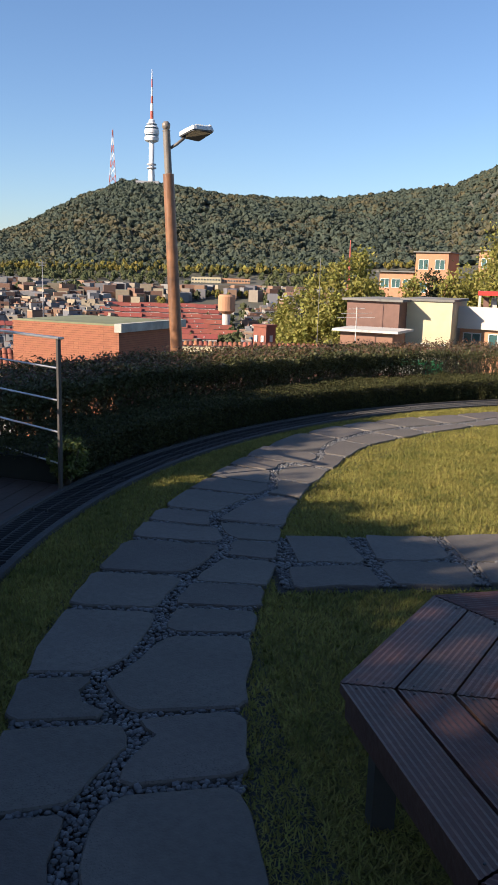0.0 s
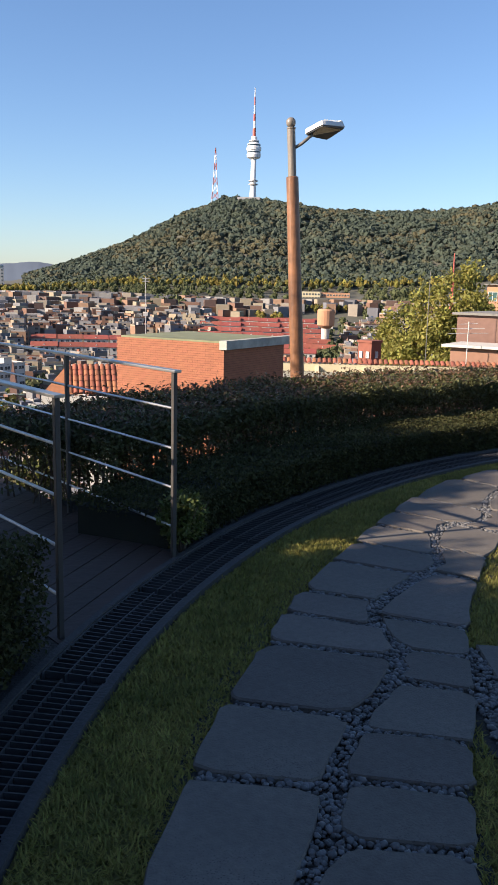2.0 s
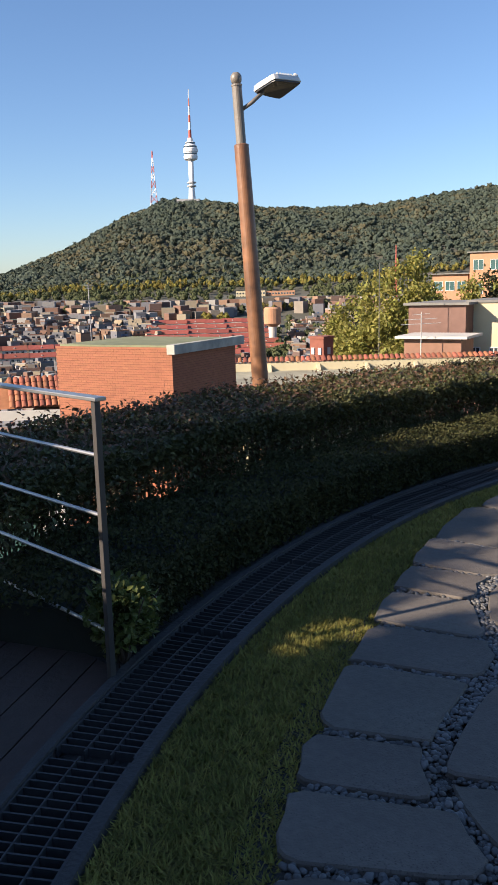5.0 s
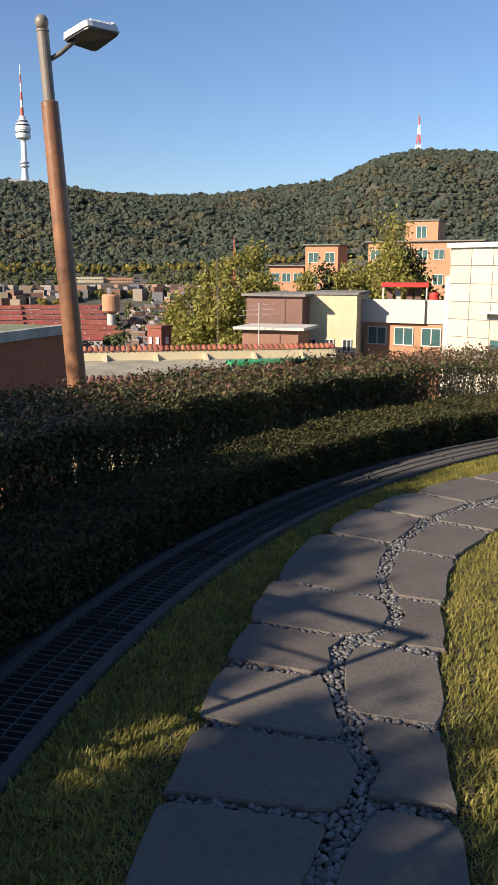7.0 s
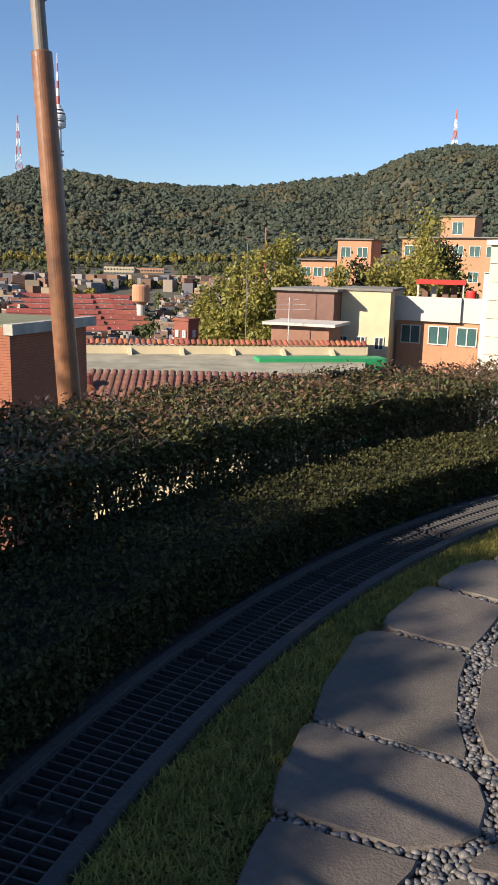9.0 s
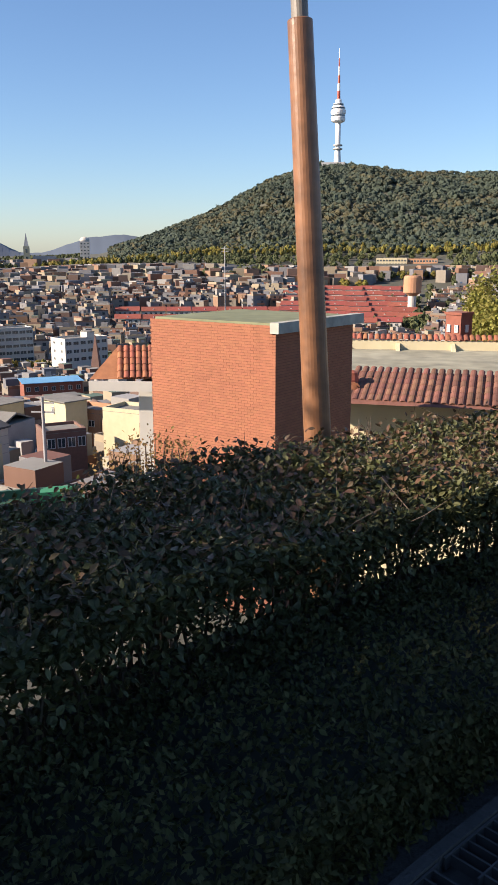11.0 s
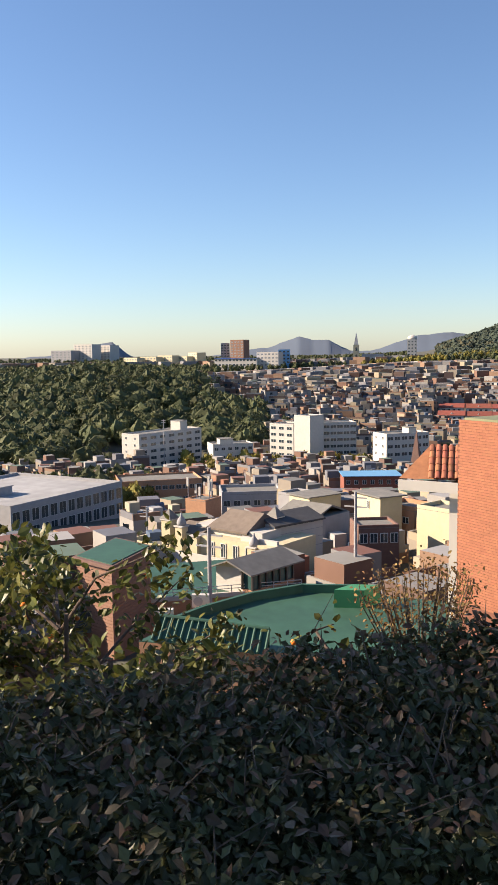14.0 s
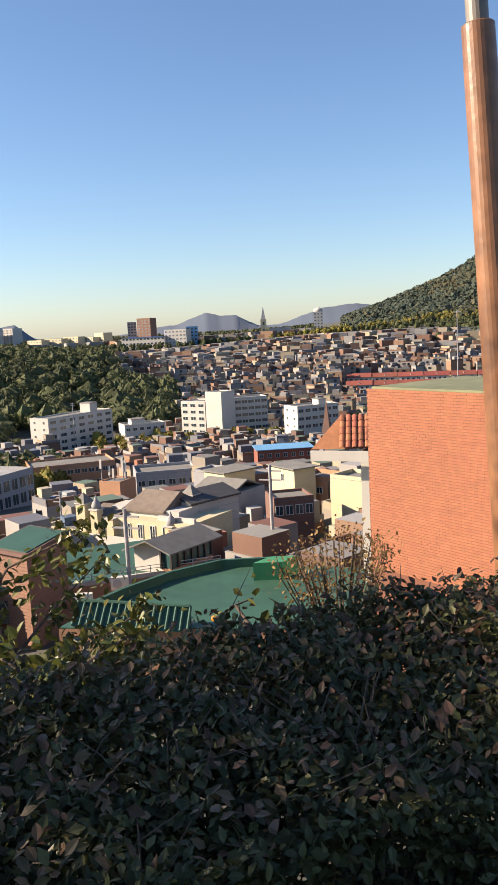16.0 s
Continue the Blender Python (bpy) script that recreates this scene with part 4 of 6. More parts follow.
def lattice_mast(name, label, x, y, z0, z1, w, bands):
    t = thing(name, label, "mast", m=pose(x, y, 0))
    for k in range(bands):
        a0, a1 = k / bands, (k + 1) / bands
        s0, s1 = w * (1 - a0) ** 1.3 + w * 0.08, w * (1 - a1) ** 1.3 + w * 0.08
        za, zb = z0 + (z1 - z0) * a0, z0 + (z1 - z0) * a1
        acc = Acc()
        tr_ = 0.45 if w > 2 else 0.12
        cs = [(-1, -1), (1, -1), (1, 1), (-1, 1)]
        for q in range(4):
            c, d = cs[q], cs[(q + 1) % 4]
            acc.tube([(c[0] * s0, c[1] * s0, za), (c[0] * s1, c[1] * s1, zb)], tr_, 4)
            acc.tube([(c[0] * s0, c[1] * s0, za), (d[0] * s1, d[1] * s1, zb)], tr_ * 0.7, 4)
            acc.tube([(d[0] * s0, d[1] * s0, za), (c[0] * s1, c[1] * s1, zb)], tr_ * 0.7, 4)
        part("section", acc.mesh("section", M_MASTR if k % 2 == 0 or w < 2 else M_TOWERW), t, "red lattice section" if k % 2 == 0 or w < 2 else "white lattice section")
    return t


hill_tower()
lattice_mast("lattice_mast", "red and white steel broadcasting mast on the hill", -66, 1500, 122, 233, 7, 9)
lattice_mast("lattice_mast", "red and white steel mast on the second summit", 647, 1360, 183, 262, 5, 5)


# ---- far town ----
tr = np.random.default_rng(41)


def town_boxes(acc, x, y, z0, w, d, h, rot, r, detail=True):
    c, s = math.cos(rot), math.sin(rot)

    def P(u, v):
        return (x + u * c - v * s, y + u * s + v * c)

    def bx(u0, u1, v0, v1, za, zb, i, top=None):
        acc.prism([P(u0, v0), P(u1, v0), P(u1, v1), P(u0, v1)], za, zb, i, top)

    bx(-w / 2, w / 2, -d / 2, d / 2, z0 - 6, z0 + h, 0, 1)
    if detail:
        # parapet, roof hut, tank, storeys of windows
        for u0, u1, v0, v1 in ((-w / 2, w / 2, -d / 2, -d / 2 + 0.25), (-w / 2, -w / 2 + 0.25, -d / 2, d / 2), (w / 2 - 0.25, w / 2, -d / 2, d / 2)):
            bx(u0, u1, v0, v1, z0 + h, z0 + h + 0.8, 0)
        if r.random() < 0.75:
            u, vv = r.uniform(-w / 4, w / 4), r.uniform(-d / 4, d / 4)
            bx(u - 1.6, u + 1.6, vv - 1.5, vv + 1.5, z0 + h, z0 + h + 2.4, 0, 1)
        if r.random() < 0.4:
            u, vv = r.uniform(-w / 3, w / 3), r.uniform(-d / 3, d / 3)
            bx(u - 0.7, u + 0.7, vv - 0.7, vv + 0.7, z0 + h, z0 + h + 1.7, 3)
        for _ in range(int(r.integers(2, 6))):
            u, vv, s = r.uniform(-w / 2.4, w / 2.4), r.uniform(-d / 2.4, d / 2.4), r.uniform(0.2, 0.55)
            bx(u - s, u + s, vv - 0.3, vv + 0.3, z0 + h, z0 + h + r.uniform(0.4, 1.0), 3)
        st = max(1, int(h / 2.9))
        for k in range(st):
            zb = z0 + h - 2.9 * (k + 1) + 1.0
            nwin = max(2, int(w / 3))
            for q in range(nwin):
                u = -w / 2 + w * (q + 0.5) / nwin + r.uniform(-0.3, 0.3)
                ww = r.uniform(0.6, 1.1)
                bx(u - ww, u + ww, -d / 2 - 0.06, -d / 2 + 0.02, zb, zb + 1.3, 2)
            nwin = max(1, int(d / 4))
            for sgn in (-1, 1):
                for q in range(nwin):
                    u = -d / 2 + d * (q + 0.5) / nwin
                    e = sgn * w / 2
                    bx(min(e, e + 0.06 * sgn), max(e, e + 0.06 * sgn), u - 0.7, u + 0.7, zb, zb + 1.2, 2)
            if r.random() < 0.3:
                bx(-w / 2 - 0.1, w / 2 + 0.1, -d / 2 - 0.9, -d / 2, zb - 1.1, zb - 0.1, 3)


def free_of(x, y, spots):
    return all(math.hypot(x - a, y - b) > c for a, b, c in spots)


# bearings, distance, and the height to which each landmark's front stays open to the terrace
OPEN_FRONT = [(-33.7, -25, 76, -17.8), (-44.4, -36.8, 150, -31.5), (-37.8, -35.1, 46, -13.5), (-37, -31.2, 203, -35.5), (-32.6, -31, 114, -22), (-30, -25.6, 139, -25.8), (-21.5, -17.4, 203, -33.5), (-34.6, -31.1, 311, -41), (-26.6, -20.5, 311, -37),
              (-19, -15.6, 280, -34.5), (-30.6, -27.6, 299, -37), (-20.6, -16.5, 94, -19.5), (-25.3, -22.4, 99, -19.8), (-26.3, -22.9, 85, -18.5), (-31.2, -24.4, 50, -15.5), (-20.5, -17.5, 79, -18), (-16.5, -13.5, 83, -19)]


def clear_below(az, dist, width):
    """How high a plain house may rise here and leave the landmarks beyond it open."""
    top, half = 99.0, math.degrees(width * 0.6 / dist)
    for a0, a1, far, z in OPEN_FRONT:
        if dist < far and az + half > a0 and az - half < a1:
            top = min(top, 1.6 + (z - 1.6) * dist / far - 1.0)
    return top


KEEP_OUT = [(-24, 47, 12), (-13, 40, 15), (-22, 56, 10), (-38, 73, 12), (-36, 88, 9), (-40, 101, 8), (-31, 99, 9), (-112, 135, 30), (-112, 173, 16), (-59, 108, 9), (-66, 134, 13), (-68, 203, 13), (-174, 275, 20), (-124, 297, 22), (-83, 280, 16), (-152, 276, 10), (-60, 430, 20), (60, 640, 40), (66, 800, 50)]
# the line below which the far roofs stay, bearing by bearing
TOWN_AZ, TOWN_EL = [-44, -34, -24.5, -17, -10, 0, 8], [-1.6, -1.4, -1.0, -0.62, -0.55, -0.8, -0.7]
acc_near, acc_far = Acc(), Acc()
placed, belt = [], []
d = 62.0
while d < 950:
    step = 6.5 + min(d, 700) * 0.0072
    na = int(radians(68) * d / (step * 1.05))
    for k in range(na):
        az = -54 + 68 * (k + 0.5 * (int(d) % 2) + tr.uniform(-0.25, 0.25)) / na
        dd = d + tr.uniform(-0.3, 0.3) * step
        x, y = OX + dd * math.sin(radians(az)), OY + dd * math.cos(radians(az))
        if az < -9 and dd < 118:
            continue
        if az > 6 and dd < 330 or az > 2 and dd < 120:
            continue
        if 300 < dd < 560 and az < -31.5 or 330 < dd < 445 and az < -26.6:
            continue
        if -15.5 < az < 6.5 and 425 < dd < 650 and (az > -2.5 or 440 < dd < 540):
            continue
        if not free_of(x, y, KEEP_OUT) or tr.random() < 0.05:
            continue
        w, dp = step * tr.uniform(0.62, 0.95), step * tr.uniform(0.6, 0.85)
        h = float(tr.choice([5.5, 6, 7, 8, 8.5, 10])) * (0.6 if dd < 330 else 0.9)
        rot = radians(-az * 0.95 + tr.choice([-64, -58, -52, 12, 20] if dd < 330 else [-58, -22, -10, 4, 20]) + tr.normal(0, 5))
        z = float(terrain(x, y))
        h = min(h, clear_below(az, dd, w) - z, 0.2 + math.tan(radians(float(np.interp(az, TOWN_AZ, TOWN_EL)))) * dd - z)
        if h < 2.2:
            if dd > 600:
                belt.append((x, y))
            continue
        town_boxes(acc_near if dd < 330 else acc_far, x, y, z, w, dp, h, rot, tr, dd < 620)
        placed.append((x, y))
    d += step * 1.05
NEAR_OUT = [(-34, 65, 7), (-29, 74, 5), (-24, 47, 6.5), (-13, 38, 13), (-20, 36, 8), (-22, 56, 8), (-27, 54, 7), (-38, 73, 8), (-34, 75, 7), (-36, 88, 6), (-40, 101, 5), (-31, 99, 6), (-112, 135, 20), (-59, 108, 6), (-26, 83, 5), (-22, 90, 5), (-9, 45, 5)]
nr = np.random.default_rng(15)
for k in range(1500):
    az, dd = nr.uniform(-50, -9.5), math.sqrt(nr.uniform(38 ** 2, 125 ** 2))
    x, y = OX + dd * math.sin(radians(az)), OY + dd * math.cos(radians(az))
    if not free_of(x, y, NEAR_OUT) or not free_of(x, y, [(a, b, 5.2) for a, b in placed]):
        continue
    z = float(terrain(x, y))
    h = min(nr.uniform(2.2, 4.2), clear_below(az, dd, 5) - z)
    if az > -24 and dd < 78:
        h = min(h, 1.9)
    if h < 1.0:
        continue
    placed.append((x, y))
    town_boxes(acc_near, x, y, z, nr.uniform(3.4, 5.4), nr.uniform(3.4, 5.0), h, radians(nr.choice([-38, -30, -24, 50])), nr)
# the city beyond the valley: plain blocks to the horizon, with trees between them
for k in range(1500):
    az, dd = tr.uniform(-58, -9), 930 + 1300 * tr.random() ** 1.3
    x, y = OX + dd * math.sin(radians(az)), OY + dd * math.cos(radians(az))
    z = float(terrain(x, y))
    if az > -17 and dd > 1000:
        continue
    top = float(np.interp(az, [-44, -34, -24.5, -17, -10], [-0.5, -0.55, -0.5, -0.3, -0.45]))
    h = min(tr.uniform(4, 11), 1.6 + math.tan(radians(top)) * dd - z)
    if h < 3 or tr.random() < 0.35:
        belt.append((x, y))
    if h >= 3:
        town_boxes(acc_far, x, y, z, tr.uniform(9, 22), tr.uniform(8, 14), h, radians(-az + tr.uniform(-35, 35)), tr, False)
M_TANK = palette("roof_tank", [(0.40, 0.36, 0.26), (0.07, 0.11, 0.18), (0.35, 0.35, 0.35), (0.3, 0.28, 0.25), (0.28, 0.12, 0.07)])
for nm, acc, lb in (("town_houses", acc_near, "crowded flat-roofed brick and render town houses"), ("far_town_houses", acc_far, "hillside crowded with small flat-roofed houses")):
    solid(nm, acc.mesh(nm, M_TOWN, M_TOWNROOF, M_GLASS, M_TANK), lb, "houses", kind="stuff")


# ---- unseen blockers added to keep the low sun off the terrace, behind and beside the walker ----
def lane(u, v):
    """A point by its run across the sun's way and along it."""
    return (-0.364 * u + 0.931 * v, 0.931 * u + 0.364 * v)


# unseen wall, added only to throw its shadow over the terrace
a = Acc()
q = [lane(-9, -3.1), lane(6.95, -3.1), lane(6.95, -2.95), lane(-9, -2.95)]
a.prism(q, -7, 3.15)
solid("garden_wall", a.mesh("garden_wall", M_GREYW), "unseen plain wall added to shade the terrace", "wall", kind="structure")
sr = np.random.default_rng(77)


# unseen foliage added as a sun blocker; its top shapes the shadow edge
def shrub(name, label, u0, u1, v0, z0, z1, n, leaf=0.11, rise=0.0):
    t = thing(name, label, "shrub")
    u, z = sr.uniform(u0, u1, n), z0 + (z1 - z0) * sr.random(n) ** 0.8
    z = z + rise * (u - u0) * (z - z0) / (z1 - z0)
    top = z1 + rise * (u - u0) + 0.12 * np.sin(u * 3.1) + 0.16 * np.sin(u * 11.7 + 1)
    z = np.minimum(z, top - sr.random(n) * 0.2)
    vv = v0 + sr.normal(0, 0.3, n)
    p = np.stack([-0.364 * u + 0.931 * vv, 0.931 * u + 0.364 * vv, z], -1)
    v, f = leaf_cloud(p, np.full(n, leaf), sr)
    part("foliage", mesh_of("shrub_leaves", v, f, [M_HEDGE]), t)["kind"] = "stuff"
    acc = Acc()
    for k in range(int((u1 - u0) * 2.5) + 1):
        x, y = lane(sr.uniform(u0, u1), v0)
        acc.tube([(x, y, -7), (x + sr.normal(0, 0.1), y, z0), (x + sr.normal(0, 0.3), y + sr.normal(0, 0.3), z1 - 0.5)], [0.014, 0.011, 0.004], 6, close=False)
        part("stem", acc.mesh("stem", M_BARK), t)
        acc = Acc()
    return t


shrub("shrub_row", "unseen evergreen shrubs added along the wall to block the sun", -9, 4.0, -3.4, 2.4, 4.0, 22000)
shrub("shrub_row", "unseen evergreen shrubs added at the end of the wall to block the sun", 4.0, 6.43, -3.4, 2.2, 3.74, 15000)
shrub("shrub_row", "unseen tall evergreen shrubs added beside the terrace to block the sun", 8.5, 10.8, -3.2, 0.2, 4.7, 11000)
shrub("loose_shrub", "unseen loose evergreen shrub added to dapple the path", 6.68, 8.6, -3.2, 0.2, 3.52, 23000, rise=0.78)


# ---- buildings that stand out ----
WIN = {}


def window_mesh(w, h, glass):
    key = (round(w, 2), round(h, 2), glass.name)
    if key not in WIN:
        fr = Acc()
        t = 0.06
        fr.box(-w / 2, w / 2, -0.07, 0.02, -h / 2, -h / 2 + t).box(-w / 2, w / 2, -0.07, 0.02, h / 2 - t, h / 2)
        fr.box(-w / 2, -w / 2 + t, -0.07, 0.02, -h / 2 + t, h / 2 - t).box(w / 2 - t, w / 2, -0.07, 0.02, -h / 2 + t, h / 2 - t).box(-t / 2, t / 2, -0.06, 0.02, -h / 2 + t, h / 2 - t)
        WIN[key] = (fr.mesh("window_frame", M_FRAME), Acc().box(-w / 2 + t, w / 2 - t, -0.03, 0.01, -h / 2 + t, h / 2 - t).mesh("pane", glass))
    return WIN[key]


def building(name, label, x, y, ztop, rot, w, d, h, wall, roof=None, front=None, side=None, glass=None, parapet=0.5, roof_over=0.0, hut=None, group="", cat="building"):
    """A house with its front facing -y before it is turned by rot. front, side: storeys, windows a storey, width, height, sill from the storey's top."""
    roof, glass = roof or M_ROOFGR, glass or M_GLASS
    t = thing(name, label, cat, group, m=pose(x, y, ztop - h, 0, 0, rot))
    body = part("wall", Acc().box(-w / 2, w / 2, 0, d, -6, h - 0.02).mesh("wall", wall), t)
    o = roof_over
    part("roof", Acc().box(-w / 2 - o, w / 2 + o, -o, d + o, h - 0.02, h + (0.12 if o else 0.02)).mesh("roof", roof), t)
    if parapet:
        for x0, x1, y0, y1 in ((-w / 2, w / 2, 0, 0.2), (-w / 2, w / 2, d - 0.2, d), (-w / 2, -w / 2 + 0.2, 0.2, d - 0.2), (w / 2 - 0.2, w / 2, 0.2, d - 0.2)):
            part("parapet", Acc().box(x0, x1, y0, y1, h + 0.02, h + parapet).mesh("parapet", wall), t)
    if hut:
        hx, hy, hw, hd, hh = hut
        part("roof_hut", Acc().box(hx - hw / 2, hx + hw / 2, hy, hy + hd, h, h + hh).box(hx - hw / 2 - 0.2, hx + hw / 2 + 0.2, hy - 0.2, hy + hd + 0.2, h + hh, h + hh + 0.15, 1).mesh("roof_hut", wall, roof), t)
    for spec, length, place in ((front, w, 0), (side, d, 1)):
        if not spec:
            continue
        st, nw, ww, wh, sill, sh = spec
        fm, pm = window_mesh(ww, wh, glass)
        for k in range(st):
            for q in range(nw):
                u = -length / 2 + length * (q + 0.5) / nw
                z = h - sill - wh / 2 - sh * k
                spots = [pose(u, 0, z)] if place == 0 else [pose(-w / 2, length / 2 + u, z, 0, 0, -90), pose(w / 2, length / 2 + u, z, 0, 0, 90)]
                for m in spots:
                    wd = part("window", fm, t, m=m)
                    part("pane", pm, wd)
    return t


# orange brick stair house close behind the hedge
OC, OL = Vector((-0.056, 27.64, 0)), Vector((-3.65, 29.80, 0))
OU = (OL - OC).normalized()
OV = Vector((-OU.y, OU.x, 0))
if OV.y < 0:
    OV = -OV
OW, OD, OTOP = (OL - OC).length, 3.76, -0.10
ob = thing("brick_stair_house", "orange brick roof stair house with a green flat roof", "stair house")


def oq(u, v):
    p = OC + OU * u + OV * v
    return (p.x, p.y)


part("wall", Acc().prism([oq(0.006, 0.006), oq(0.006, OD), oq(OW, OD), oq(OW, 0.006)], -8, OTOP - 0.12).mesh("wall", M_MORTAR), ob)
part("roof", Acc().prism([oq(0.15, 0.1), oq(0.15, OD + 0.1), oq(OW - 0.1, OD + 0.1), oq(OW - 0.1, 0.1)], OTOP - 0.1, OTOP - 0.03).mesh("roof", M_GREENROOF), ob, "green-coated flat roof")
part("fascia", Acc().prism([oq(-0.12, -0.05), oq(-0.12, OD + 0.4), oq(0.14, OD + 0.4), oq(0.14, -0.05)], OTOP - 0.27, OTOP).mesh("fascia", M_PEEL), ob, "peeling white painted fascia")
BRL, BRH, BRT = 0.19, 0.062, 0.010
bv = np.array([[-.5, 0, -.5], [.5, 0, -.5], [.5, 1, -.5], [-.5, 1, -.5], [-.5, 0, .5], [.5, 0, .5], [.5, 1, .5], [-.5, 1, .5]])
bf = np.array([[0, 1, 5, 4], [1, 2, 6, 5], [2, 3, 7, 6], [3, 0, 4, 7], [4, 5, 6, 7]])


def brick_face(length, z0, z1):
    pos = []
    nz, nl = int((z1 - z0) / (BRH + BRT)), int(length / (BRL + 0.003))
    e = BRL + 0.003
    for k in range(nz):
        for q in range(nl + 1):
            u0 = max(0, q * e - (e / 2 if k % 2 else 0))
            u1 = min(length, q * e - (e / 2 if k % 2 else 0) + BRL)
            if u1 - u0 < 0.04:
                continue
            z = z0 + (k + 0.5) * (BRH + BRT)
            pos.append(((u0 + u1) / 2, z, u1 - u0))
    return pos


def lay(pos, origin, du, dn, share):
    """Bricks of a face: the nearest as parts, the rest as one mesh."""
    one = mesh_of("brick", bv * np.array([BRL, 0.035, BRH]), bf, [M_BRICKO])
    P, S = [], []
    br = np.random.default_rng(2)
    ang = math.atan2(du.y, du.x)
    for k, (u, z, l) in enumerate(pos):
        p = origin + du * u + dn * (br.uniform(-0.0004, 0.0004))
        if share and z > -1.3 and u > 0.8 and u < 3.9 and abs(l - BRL) < 1e-6 and share > 0:
            share -= 1
            part("brick", one, ob, m=Matrix(((du.x, -dn.x, 0, p.x), (du.y, -dn.y, 0, p.y), (0, 0, 1, z), (0, 0, 0, 1))))
            continue
        P.append((p.x, p.y, z))
        S.append(((du.x * l, -dn.x * 0.035, 0), (du.y * l, -dn.y * 0.035, 0), (0, 0, BRH)))
    v, f = scatter(bv, bf, np.array(P), np.array(S))
    me = mesh_of("bricks", v, f, [M_BRICKI])
    part("bricks", me, ob)["kind"] = "stuff"


M_BRICKI = mat("orange_brick_wall", (0.262, 0.100, 0.050), 0.85, 0.14, 5, 0.1, rand=0.06, island=True, coarse=0.5)
lay(brick_face(OW, -5.0, OTOP - 0.01), Vector((OC.x, OC.y, 0)), OU, -OV, 280)
lay(brick_face(OD, -5.0, OTOP - 0.27), Vector((OC.x, OC.y, 0)), OV, -OU, 0)



# ---- named houses of the town, by bearing and distance from two viewpoints ----
EYE_A, EYE_B, EYE_C = (1.56, 8.43, 1.60), (0.95, 5.09, 1.46), (1.37, 7.39, 1.56)


def at(az, dist, eye=EYE_A):
    return Vector((eye[0] + dist * math.sin(radians(az)), eye[1] + dist * math.cos(radians(az)), 0))


def facing(name, label, left, right, ztop, h, depth, wall, eye=EYE_A, **kw):
    """A house whose front runs from one bearing and distance to another."""
    a, b = at(*left, eye), at(*right, eye)
    m = (a + b) / 2
    rot = math.degrees(math.atan2(b.y - a.y, b.x - a.x))
    return building(name, label, m.x, m.y, ztop, rot, (b - a).length, depth, h, wall, **kw)


def gable(w, d, z0, rise, over=0.3, i=0):
    """A gable roof whose ridge runs along x; thick enough to cast an edge."""
    x0, x1, y0, y1 = -w / 2 - over, w / 2 + over, -over, d + over
    ym = d / 2
    v = [(x0, y0, z0), (x1, y0, z0), (x1, ym, z0 + rise), (x0, ym, z0 + rise), (x0, y1, z0), (x1, y1, z0)]
    v += [(p[0], p[1], p[2] - 0.18) for p in v]
    f = [(0, 1, 2, 3), (3, 2, 5, 4), (7, 6, 9, 8), (8, 9, 10, 11), (0, 6, 7, 1), (4, 5, 11, 10), (0, 3, 9, 6), (3, 4, 10, 9), (1, 7, 8, 2), (2, 8, 11, 5)]
    return Acc().add(v, f, i)


# left valley
M_PALEROOF = mat("pale_roof_coat", (0.30, 0.30, 0.30), 0.8, 0.3, 0.4, coarse=0.08)


def brick_hut():
    c, l, r = at(-37.75, 46), at(-40.1, 48.6), at(-35.1, 50.2)
    t = thing("brick_hut", "brown brick stair hut with a green flat roof", "hut")

    def q(u, v):
        p = c + (l - c) * u + (r - c) * v
        return (p.x, p.y)

    part("wall", Acc().prism([q(0, 0), q(1, 0), q(1, 1), q(0, 1)], -17, -10.35).mesh("wall", M_BROWN2), t)
    part("fascia", Acc().prism([q(-0.06, -0.06), q(1.06, -0.06), q(1.06, 1.06), q(-0.06, 1.06)], -10.35, -10.14).mesh("fascia", M_BROWN), t, "brown painted fascia")
    part("roof", Acc().prism([q(0, 0), q(1, 0), q(1, 1), q(0, 1)], -10.14, -10.09).mesh("roof", M_GREENDK), t, "green waterproofed flat roof")
    # courses of brick, face by face
    for k in range(22):
        z = -10.42 - 0.2 * k
        part("brick_course", Acc().prism([q(-0.008, -0.008), q(1.008, -0.008), q(1.008, 1.008), q(-0.008, 1.008)], z - 0.15, z).mesh("brick_course", M_BROWN2), t)


brick_hut()
facing("office_building", "long grey office building with a pale flat roof", (-44.35, 151), (-36.85, 175), -25.6, 8, 30, M_GREYW, roof=M_PALEROOF, front=(2, 13, 1.9, 2.3, 0.7, 3.2), parapet=0.6, hut=(-6, 12, 5, 4, 1.6))
facing("orange_block", "orange-banded block with rows of windows", (-37.0, 203), (-31.3, 206), -30.0, 8, 12, M_SANDBR, front=(2, 12, 1.4, 1.1, 0.9, 3.0), side=(2, 3, 1.4, 1.1, 0.9, 3.0))
facing("antenna_block", "orange brick block crowded with antennas", (-32.5, 116), (-31.1, 114), -19.0, 5, 4, M_SANDBR, parapet=0.2)
facing("grey_hall", "low pale grey hall with few windows", (-29.95, 140), (-25.7, 141), -22.6, 6, 8, M_GREYW, front=(1, 6, 1.2, 1.0, 1.0, 3.0))
facing("blue_roof_house", "dark brick house with a blue steel roof", (-21.4, 204), (-17.5, 206), -29.2, 6, 9, M_REDBR, roof=M_BLUE, roof_over=0.4, parapet=0, front=(2, 7, 1.0, 1.1, 0.9, 2.8))
